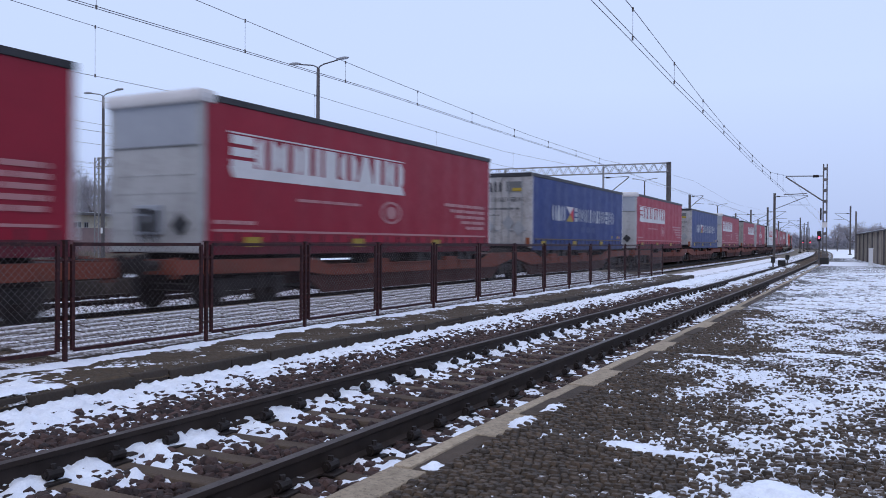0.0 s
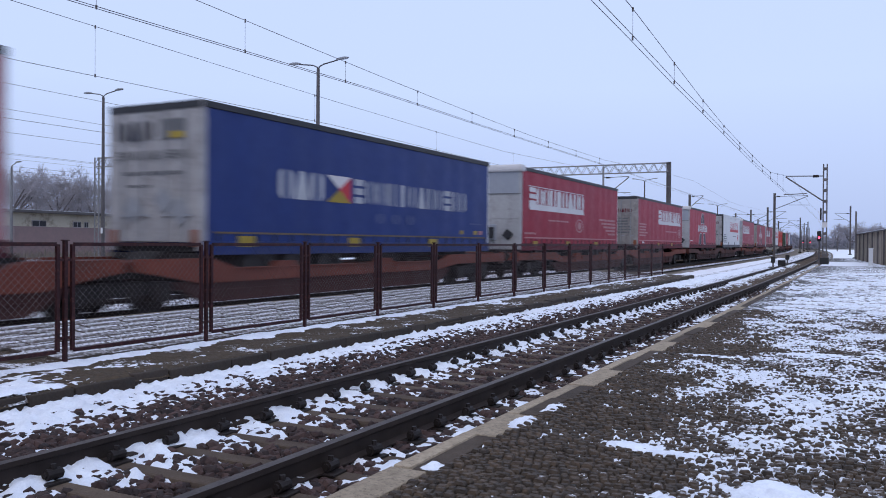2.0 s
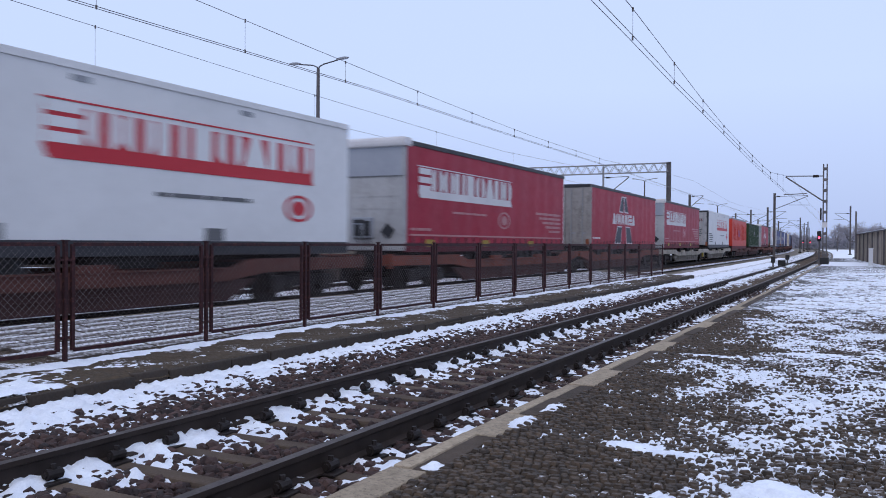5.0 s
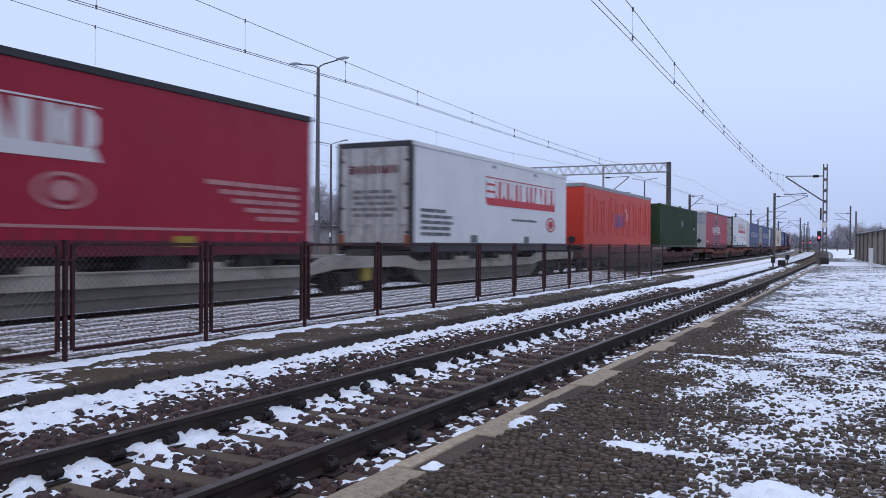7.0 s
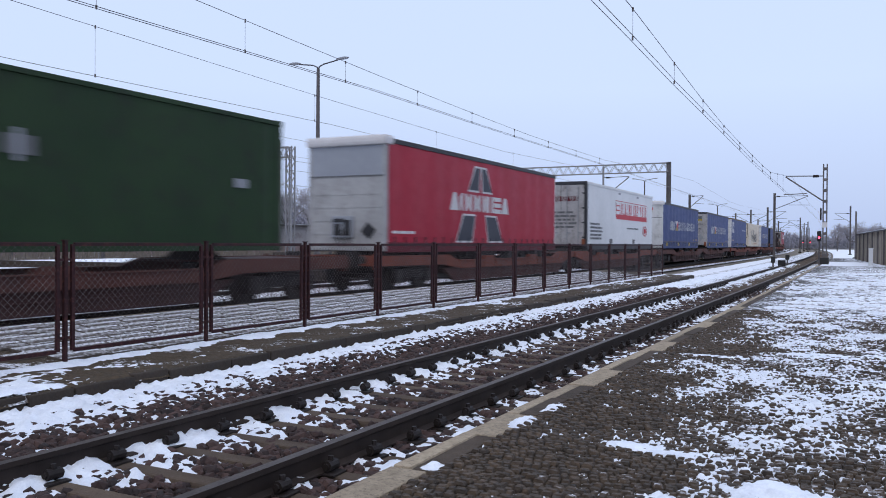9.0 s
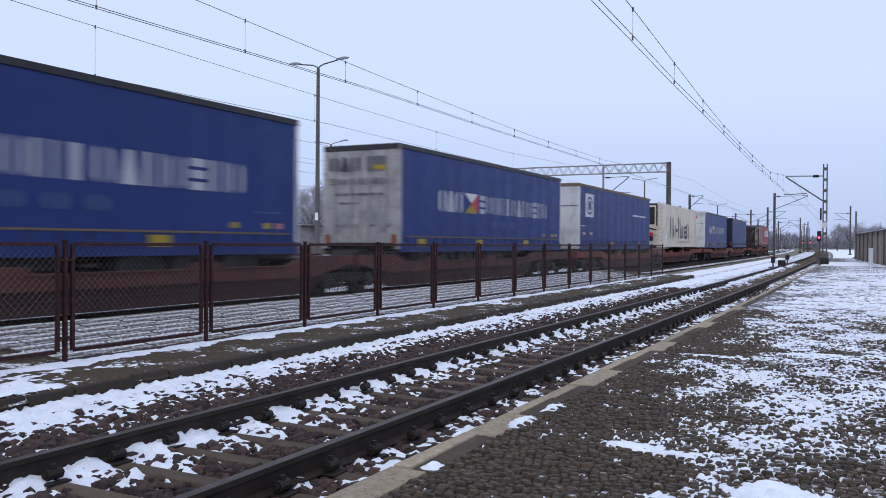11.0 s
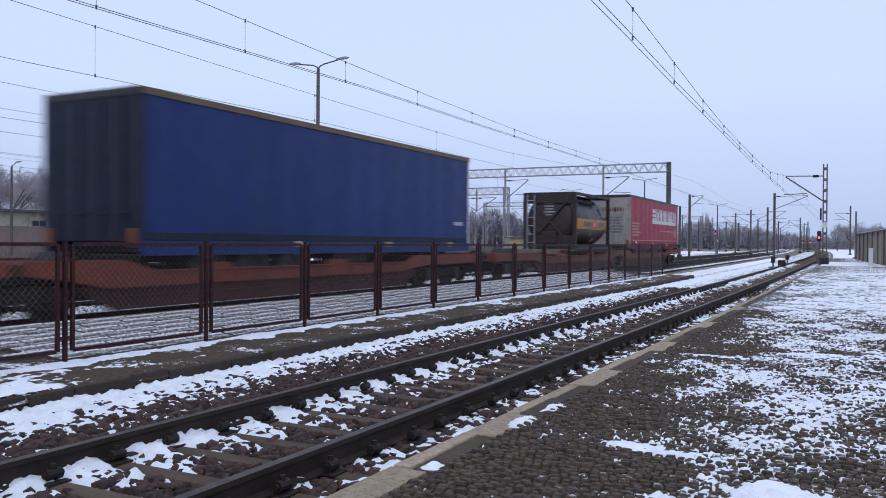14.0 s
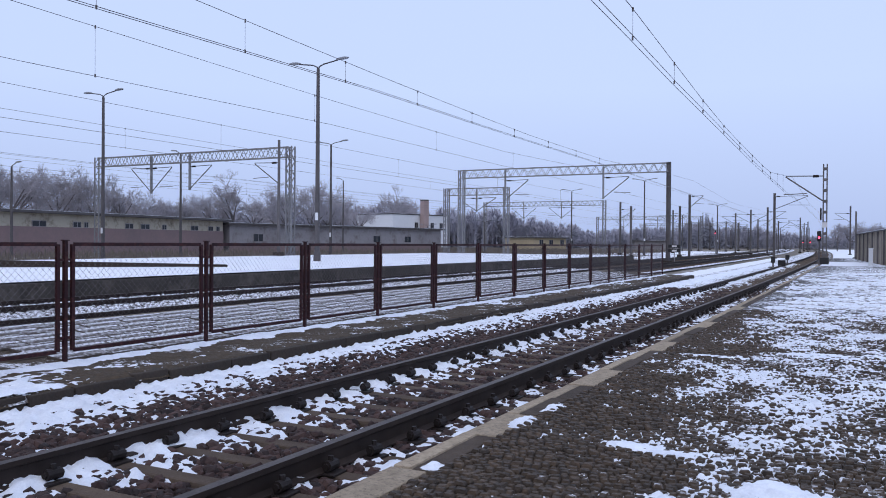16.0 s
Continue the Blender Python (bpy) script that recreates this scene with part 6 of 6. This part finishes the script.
def big_mast():
    """The banded channel mast at the platform edge, on its black base."""
    x, y, h, b = -2.45, 60.2, 6.85, .05
    u = thing("catenary_mast", "tall battened steel catenary mast on a black base", "catenary mast", group="catenary masts")
    for s in (-1, 1):
        part("channel", boxes((x + s * .11 - .04, x + s * .11 + .04, y - .1, y + .1, b, h)), M_MAST, u)
    for k in range(9):
        z = b + .6 + k * .72
        part("batten", boxes((x - .14, x + .14, y - .115, y - .1, z, z + .2)), M_MAST, u)
    part("base_block", boxes((x - .27, x + .27, y - .3, y + .3, b - .3, b + .55), bevel=.05), M_BLACK, u, "black painted base block")
    cantilever(u, x - .15, y, 4.4, -1, 2.3, 1.65, .05, M_MAST)
    part("number_plate", boxes((x - .16, x + .16, y - .14, y - .12, 2.6, 2.95)), M_LETTER, u)
    part("bracket", boxes((x - .3, x - .2, y - .15, y + .1, 3.1, 3.9)), M_IRON, u)


big_mast()
for a in ((-9.58, 103.2, 7.5, (1,), 3.6, 5.6), (-17.8, 150.7, 7.5, (-1, 1), 2.8, 5.2), (-19.2, 102.7, 7.5, (1,), 1.6, 5.9), (-28.1, 109.3, 6.5, 0, 2, 5), (-34.75, 128.5, 8.1, (1,), 2.4, 5.4), (-22.7, 168.5, 7.6, (-1,), 2.6, 5.4), (-16.2, 183.1, 6.4, (1,), 2.2, 4.6), (-22.4, 113.0, 6.6, 0, 2, 5), (-33.0, 160.0, 8.0, (-1, 1), 2.6, 5.4), (-13.5, 135.0, 7.2, (1,), 2.6, 5.0)):
    mast(*a)
rng = random.Random(31)
for y in (205, 235, 262, 300, 335, 370):
    for x, s in ((-7.0, (-1,)), (-17.2, (1,)), (-25.0, (-1, 1)), (-34.0, (1,))):
        mast(x + bend(y) + rng.uniform(-1, 1), y + rng.uniform(-10, 10), rng.uniform(7, 8.3), s, 2.5, 5.3)
mast(-37.06, 46.2, 8.6, (-1,), 2.2, 5.5, base=.34, kind="O", r=.12, label="dark tarred timber pole with a small cross top")
mast(-1.1, 112.1, 5.6, 0, kind="O", r=.14, label="dark timber pole beside the siding")
mast(-2.4, 156.4, 8.2, (-1,), 2.4, 5.4, label="catenary mast beside the siding")


# ---- overhead wires ----
def wire(name, pts, r, label, group="overhead wires"):
    bm = bmesh.new()
    for a, b in zip(pts, pts[1:]):
        rod(bm, a, b, r, None, 5, False)
    return mesh_ob(name, bm, M_CABLE, None, label, "", "wire")


def catenary(cx, contact, carrier, ys, first, pitch, n, twin=.06, r=.0075):
    line = thing("overhead_line", "thin dark overhead contact line with hangers", "overhead wire", group="overhead lines")
    for off in ((-twin, twin) if twin else (0,)):
        part("contact_wire", wire_mesh([(cx + bend(y) + off, y, lerp(contact, y)) for y in ys], r), M_CABLE, line)
    part("carrier_wire", wire_mesh([(cx + bend(y), y, lerp(carrier, y)) for y in ys], r), M_CABLE, line)
    for k in range(n):
        y = first + k * pitch
        a, b = lerp(contact, y), lerp(carrier, y)
        bm = wire_mesh([(cx + bend(y), y, a), (cx + bend(y), y, b)], r * .55)
        rod(bm, (cx + bend(y), y, a - .03), (cx + bend(y), y, a + .05), .02, None, 5)
        rod(bm, (cx + bend(y), y, b - .05), (cx + bend(y), y, b + .03), .02, None, 5)
        part("hanger", bm, M_CABLE, line)


def wire_mesh(pts, r):
    bm = bmesh.new()
    for a, b in zip(pts, pts[1:]):
        rod(bm, a, b, r, None, 5, False)
    return bm


YS = stations(-40, 60, 4) + stations(60, 360, 12)[1:]
catenary(NEAR_X, [(-40, 6.2), (0, 5.85), (13.5, 5.55), (20, 5.29), (29, 5.05), (38, 4.82), (56, 4.62), (62, 4.75), (400, 5.3)], [(-40, 8.0), (0, 6.85), (15.5, 6.07), (23.4, 5.53), (29, 5.25), (43, 5.0), (60, 6.0), (90, 5.4), (120, 6.0), (180, 5.7), (400, 6.2)], YS, 4.0, 4.0, 13)
catenary(TRAIN_X, [(-40, 5.6), (9, 5.66), (20, 5.78), (30, 5.72), (44, 5.72), (70, 5.6), (400, 5.5)], [(-40, 7.6), (0, 6.95), (13, 6.48), (18.3, 6.3), (22.4, 6.18), (26.5, 6.09), (30.4, 5.99), (35, 5.96), (44, 6.0), (70, 6.9), (100, 6.1), (130, 6.8), (400, 6.8)], YS, 10.4, 4.05, 10)
catenary(THIRD_X - .2, [(-40, 5.4), (11.5, 5.43), (23.4, 5.6), (38, 5.5), (70, 5.5), (400, 5.5)], [(-40, 7.6), (11.8, 6.74), (23.5, 6.47), (32.4, 6.34), (40, 6.27), (70, 7.0), (400, 6.9)], YS, 14.0, 9.1, 4, 0, r=.007)
YL = stations(-20, 330, 10)
for cx, a, b in ((-27.5, 5.8, 7.3), (-34.0, 6.2, 7.5), (-46.5, 5.9, 7.0), (-50.6, 6.0, 7.4), (-55.0, 6.1, 7.6)):
    catenary(cx, [(-40, a), (400, a - .1)], [(-40, b), (50, b - .4), (400, b - .3)], YL, 30, 17, 5, 0, r=.009)

# ---- signals and small line-side things ----


def signal_post(x, y, h, base=GZ, glow_z=None, board=True):
    u = thing("railway_signal", "black railway signal head showing red", "railway signal", group="railway signals")
    part("post", rod(bmesh.new(), (x, y, base), (x, y, h), .06), M_MAST, u)
    part("head", boxes((x - .14, x + .14, y - .12, y + .05, h - .65, h + .08), bevel=.05), M_BLACK, u)
    part("lamp", disc(bmesh.new(), (x, y - .14, glow_z or h - .55), .11 if y > 100 else .08, .02, (0, 1, 0), 14), M_REDLAMP, u, "lit red lamp")
    part("hood", boxes((x - .14, x + .14, y - .32, y - .12, h - .42, h - .39)), M_BLACK, u)


signal_post(-2.95, 63.9, 2.35, glow_z=1.95)
signal_post(-14.9, 238.0, 2.7)
signal_post(-12.85, 232.0, 2.7)
signal_post(-24.8, 158.0, 4.0)


def dwarf(x, y, h=.75, w=.32):
    u = thing("dwarf_signal", "small dark ground signal on a short post", "ground signal", group="small line-side signals")
    part("body", boxes((x - w / 2, x + w / 2, y - .12, y + .12, h - .42, h), bevel=.03), M_BLACK, u)
    part("foot", boxes((x - .05, x + .05, y - .05, y + .05, GZ, h - .4)), M_MAST, u)
    part("base", boxes((x - .3, x + .3, y - .2, y + .2, GZ, GZ + .25), bevel=.03), M_CONC, u)


dwarf(-5.7, 60.8, .6, .26)
dwarf(-5.25, 62.0, .35, .5)
dwarf(-5.9, 75.0, .6)
u = thing("line_side_sign", "white and black boards on a thin post", "sign")
part("post", rod(bmesh.new(), (-14.3, 70.0, GZ), (-14.3, 70.0, 1.5), .035), M_STEEL, u)
for z in (.75, 1.12):
    part("board", boxes((-14.8, -13.8, 69.94, 69.97, z, z + .26)), M_BLACK, u)
    part("board_stripe", boxes((-14.5, -14.1, 69.93, 69.94, z + .05, z + .2)), M_LETTER, u)
u = thing("marker_post", "short thick pale concrete marker post", "post")
part("post", boxes((.16, .42, 59.1, 59.36, -.2, 1.2), bevel=.03), M_WHITEWALL, u)
part("cap", boxes((.14, .44, 59.08, 59.38, 1.2, 1.26), bevel=.02), M_WHITEWALL, u)


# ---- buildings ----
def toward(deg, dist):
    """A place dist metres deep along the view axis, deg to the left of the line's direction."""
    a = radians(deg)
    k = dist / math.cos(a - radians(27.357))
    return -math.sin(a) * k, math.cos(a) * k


def oriented(p, q):
    d = Vector((q[0] - p[0], q[1] - p[1], 0))
    return Matrix.Translation((p[0], p[1], 0)) @ Matrix.Rotation(math.atan2(d.y, d.x), 4, "Z"), d.length


def building(name, label, p, q, depth, h, wall, roof=M_ROOF, plinth=None, openings=(), eave=.6, category="building", slope=0.0):
    """A long low block: local x runs from p to q, the front looks to local -y, seen from the tracks."""
    m, L = oriented(p, q)
    u = thing(name, label, category, m)
    part("wall", boxes((0, L, 0, depth, GZ - .1, h)), wall, u)
    if plinth:
        part("plinth", boxes((-.05, L + .05, -.06, .0, GZ - .1, plinth[0])), plinth[1], u)
    part("roof", boxes((-eave, L + eave, -eave, depth + eave, h, h + .28), bevel=.03), roof, u)
    part("roof_snow", boxes((-eave + .1, L + eave - .1, -eave + .15, depth, h + .28, h + .31)), M_SNOW, u)
    for x, z, w, hh in openings:
        f = part("window", boxes((x - w / 2 - .08, x + w / 2 + .08, -.05, -.004, z - .08, z + hh + .08)), M_GREYWALL, u)
        part("pane", boxes((x - w / 2, x + w / 2, -.07, -.05, z, z + hh)), M_GLASS, f)
        part("mullion", boxes((x - .03, x + .03, -.085, -.07, z, z + hh)), M_GREYWALL, f)
    return u


w_open = [(x, 2.78, w * .75, .5) for x, w in ((6.0, 1.8), (12.5, 1.4), (19.9, 2.2), (24.9, 1.3), (26.2, .6), (32.8, 1.6), (35.5, 1.8), (38.9, .9), (44.8, 1.8), (48.2, 1.2), (49.8, .8))]
building("warehouse", "long low ochre warehouse with a dark red base and flat roof", (-72.03, 35.0), (-78.26, 85.6), 14, 4.08, M_OCHRE, plinth=(2.72, M_REDBASE), openings=w_open, eave=.9)
building("warehouse", "long low grey warehouse wall with flat dark roof", (-77.7, 86.3), (-69.3, 133.0), 12, 3.65, M_GREYWALL, openings=[(x, 1.4, 1.6, 1.0) for x in (5, 30, 38)], plinth=(.9, M_REDBASE))
building("white_building", "plain white two-storey building with small dark windows", (-108.07, 180.6), (-102.25, 200.5), 14, 8.6, M_WHITEWALL, openings=[(8.5, 4.8, 1.1, 1.8), (11.5, 4.8, 1.1, 1.8), (14.5, 4.8, 1.1, 1.8), (18, 4.8, 1.1, 1.8)], eave=.15)
building("tower", "narrow pinkish concrete tower", (-103.6, 189.2), (-103.0, 190.7), 1.6, 12.4, M_PINK, eave=.05)
building("low_house", "low yellow line-side building with a flat roof", toward(21.0, 182), toward(18.8, 190), 9, 2.55, M_YELLOW, openings=[(x, .9, 1.2, 1.2) for x in (2.5, 6, 10, 13.5)])
building("low_house", "small grey line-side shed", (-66.0, 262.0), (-57.0, 266.0), 6, 2.3, M_GREYWALL)
building("low_house", "small far grey railway building", (-3.2, 285.0), (-2.0, 265.0), 7, 2.6, M_GREYWALL, openings=[(x, .6, 1.0, 1.1) for x in (4, 9, 14)])


def plank_shed():
    m, L = oriented((-.75, 84.0), (1.8, 50.5))
    u = thing("goods_shed", "weathered brown plank goods shed with a dark overhanging roof", "shed", m)
    part("wall", boxes((0, L, .05, 7, GZ, 2.42)), M_PLANK, u)
    x = 0.0
    r = random.Random(4)
    while x < L:
        w = r.uniform(.28, .4)
        part("plank", boxes((x + .012, min(L, x + w) - .012, r.uniform(-.01, .01), .05, GZ, 2.4)), M_PLANK, u)
        x += w
    for k in range(0, int(L), 4):
        part("post", boxes((k, k + .16, -.1, .0, GZ, 2.45)), M_BARK, u)
    part("roof", prism(bmesh.new(), [(-.15, 2.38), (-.15, 2.46), (3.5, 2.95), (7.6, 2.46), (7.6, 2.38), (3.5, 2.85)], "x", -.5, L + .5), M_ROOF, u)
    part("roof_snow", prism(bmesh.new(), [(.2, 2.52), (.2, 2.56), (3.5, 3.0), (3.5, 2.96)], "x", -.4, L + .4), M_SNOW, u)


plank_shed()
bed("yard_snow", -2.2, 13.0, 56.0, 340.0, .5, 1.2, lambda x, y: max(-.17, PLAT_Z + .004 - max(0.0, y - 70) * .02) + .02 * fbm(x, y, .5, 8, 3) + .02 * fbm(x, y, 1.9, 3, 2), M_SNOW, "trodden snow beyond the end of the platform")


# ---- trees ----
def bare_tree(x, y, h, seed, spread=.42, base=GZ):
    """Trunk, limbs and a haze of bare twigs."""
    r = random.Random(seed)
    u = thing("tree", "bare winter tree with fine grey-brown twigs", "tree", pose(x, y, base, 0, 0, r.uniform(0, 360)), "bare trees behind the yard")
    trunk, crown = bmesh.new(), bmesh.new()

    def grow(p, d, length, rad, depth):
        bm = trunk if depth < 2 else crown
        q = p + d * length
        rod(bm, p, q, max(rad, .016), max(rad * .62, .013), 6 if depth < 2 else 3, False)
        if depth >= 5:
            return
        n = (7, 5, 5, 5, 4)[depth]
        for k in range(n):
            f = r.uniform(.35, 1.0) if depth else r.uniform(.45, 1.0)
            a = r.uniform(0, 6.283)
            side = d.orthogonal().normalized()
            side = (Matrix.Rotation(a, 3, d) @ side)
            nd = (d * r.uniform(.55, 1.0) + side * r.uniform(.4, .95) * (spread / .42) + Vector((0, 0, .18))).normalized()
            grow(p + d * length * f, nd, length * r.uniform(.48, .72), rad * .5, depth + 1)
    grow(Vector((0, 0, 0)), Vector((r.uniform(-.06, .06), r.uniform(-.06, .06), 1)).normalized(), h * .52, h * .022, 0)
    part("trunk", trunk, M_BARK, u)
    part("crown", crown, M_TWIG, u)
    return u


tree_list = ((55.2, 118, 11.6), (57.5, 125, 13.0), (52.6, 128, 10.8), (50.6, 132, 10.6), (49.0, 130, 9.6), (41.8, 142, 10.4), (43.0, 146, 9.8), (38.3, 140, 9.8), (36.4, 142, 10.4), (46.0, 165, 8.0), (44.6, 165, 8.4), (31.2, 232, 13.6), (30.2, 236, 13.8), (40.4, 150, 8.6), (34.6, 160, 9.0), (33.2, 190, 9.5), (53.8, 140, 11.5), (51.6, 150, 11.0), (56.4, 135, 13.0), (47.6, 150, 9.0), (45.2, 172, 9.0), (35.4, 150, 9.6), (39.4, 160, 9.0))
protos_t = []
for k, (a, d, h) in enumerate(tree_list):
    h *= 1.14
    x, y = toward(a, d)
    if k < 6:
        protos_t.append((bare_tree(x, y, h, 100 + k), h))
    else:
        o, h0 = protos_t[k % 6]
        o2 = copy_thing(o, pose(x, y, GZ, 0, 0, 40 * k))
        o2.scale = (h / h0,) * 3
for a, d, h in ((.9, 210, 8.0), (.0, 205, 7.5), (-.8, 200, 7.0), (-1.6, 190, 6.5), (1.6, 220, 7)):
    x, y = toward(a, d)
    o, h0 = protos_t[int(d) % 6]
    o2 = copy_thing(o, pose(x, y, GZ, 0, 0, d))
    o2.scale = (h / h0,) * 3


def woods():
    """The far belt of leafless wood and firs: thousands of twiggy stems."""
    rg = np.random.default_rng(8)
    vs, fs, mi = [], [], []

    def blade(p, q, w, m):
        k = len(vs)
        d = np.subtract(q, p)
        s = np.array((d[1] + .3, -d[0] + .2, 0.0))
        s = np.array((.8, .55, 0)) if np.linalg.norm(s) < .4 else s / np.linalg.norm(s)
        vs.extend([tuple(p - s * w), tuple(p + s * w), tuple(np.array(q) + s * w * .3), tuple(np.array(q) - s * w * .3)])
        fs.append((k, k + 1, k + 2, k + 3))
        mi.append(m)
    n = 7200
    for i in range(n):
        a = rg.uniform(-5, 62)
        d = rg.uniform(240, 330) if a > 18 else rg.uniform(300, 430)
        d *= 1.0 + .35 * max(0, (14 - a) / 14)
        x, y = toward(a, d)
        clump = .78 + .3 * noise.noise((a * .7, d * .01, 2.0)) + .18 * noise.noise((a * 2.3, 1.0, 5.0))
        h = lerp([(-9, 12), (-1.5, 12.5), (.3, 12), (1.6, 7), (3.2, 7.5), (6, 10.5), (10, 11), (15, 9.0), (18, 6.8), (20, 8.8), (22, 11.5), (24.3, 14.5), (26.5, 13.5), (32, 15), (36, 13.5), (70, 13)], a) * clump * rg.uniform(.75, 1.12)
        spire = 9.1 < a < 9.9
        h = h * 1.55 if spire else h
        fir = spire or rg.random() < .3
        b = np.array((x, y, GZ))
        blade(b, b + (rg.uniform(-.4, .4), 0, h), .14, 0)
        if fir:
            for k in range(50):
                f = rg.uniform(.08, 1.0)
                L = (1 - f) * h * .24 + .3
                t = rg.uniform(0, 6.283)
                c = b + (0, 0, f * h)
                blade(c, c + (math.cos(t) * L, math.sin(t) * L, -L * .35), .28, 1)
        else:
            for k in range(54):
                f = rg.uniform(.22, .97)
                L = h * rg.uniform(.1, .3)
                t = rg.uniform(0, 6.283)
                c = b + (rg.uniform(-.6, .6), rg.uniform(-.6, .6), f * h)
                blade(c, c + (math.cos(t) * L * .6, math.sin(t) * L * .6, L * .55), .16, 0)
    ob = from_arrays("woods", vs, fs, (M_WOODS, M_FIR), None, "distant belt of leafless wood and firs, paled by haze", "stuff", "forest", mi)
    return ob


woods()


def dry_grass():
    """Withered grass between the far platform and the warehouses."""
    rg = np.random.default_rng(21)
    n = 26000
    x, y = rg.uniform(-100, -37.8, n), rg.uniform(15, 190, n)
    h, w = rg.uniform(.25, 1.0, n), rg.uniform(.03, .1, n)
    a = rg.uniform(0, 6.283, n)
    lx, ly = rg.uniform(-.2, .2, n), rg.uniform(-.2, .2, n)
    v = np.stack([np.stack([x - np.cos(a) * w, y - np.sin(a) * w, np.full(n, GZ)], 1), np.stack([x + np.cos(a) * w, y + np.sin(a) * w, np.full(n, GZ)], 1), np.stack([x + lx, y + ly, GZ + h], 1)], 1)
    keep = (x > -77) | (y > 60 + (x + 98) * .9 + 40) | (y < 60 + (x + 98) * .9 - 6)
    v = v[keep]
    f = np.arange(len(v) * 3).reshape(-1, 3)
    from_arrays("dry_grass", v.reshape(-1, 3), f, M_GRASS, None, "withered yellow-brown grass poking through thin snow", "stuff", "grass")


dry_grass()


# ---- siding on the right of the platform end ----
def siding():
    t = tagged(new("siding_track"), "rusty snow-filled siding curving beside the goods shed", "railway track", "", "structure")
    for off in (-.75, .75):
        bm = bmesh.new()
        pts = [(-1.2 + off + .00055 * (y - 66) ** 2 - .0011 * max(0, y - 110) * (y - 110), y) for y in stations(92, 190, 4)]
        for (xa, ya), (xb, yb) in zip(pts, pts[1:]):
            rod(bm, (xa, ya, -.06), (xb, yb, -.06), .06, None, 5, False)
        part("rail", bm, M_RAILSIDE, t)


siding()


# ---- the train runs towards the camera and past it ----
def motions():
    for ob, s, mid, _ in TRAIN:
        rows = []
        for k in range(33):
            t = k * 0.5
            ym = s + mid - SPEED * t
            slope = bend(ym + 1) - bend(ym - 1)
            turn = math.degrees(math.atan2(-slope, 2.0)) * 1.0
            m = pose(TRAIN_X + bend(ym), ym, 0, 0, 0, turn) @ Matrix.Translation((0, -mid, 0))
            rows.append((t, m))
        walk(ob, rows)


motions()
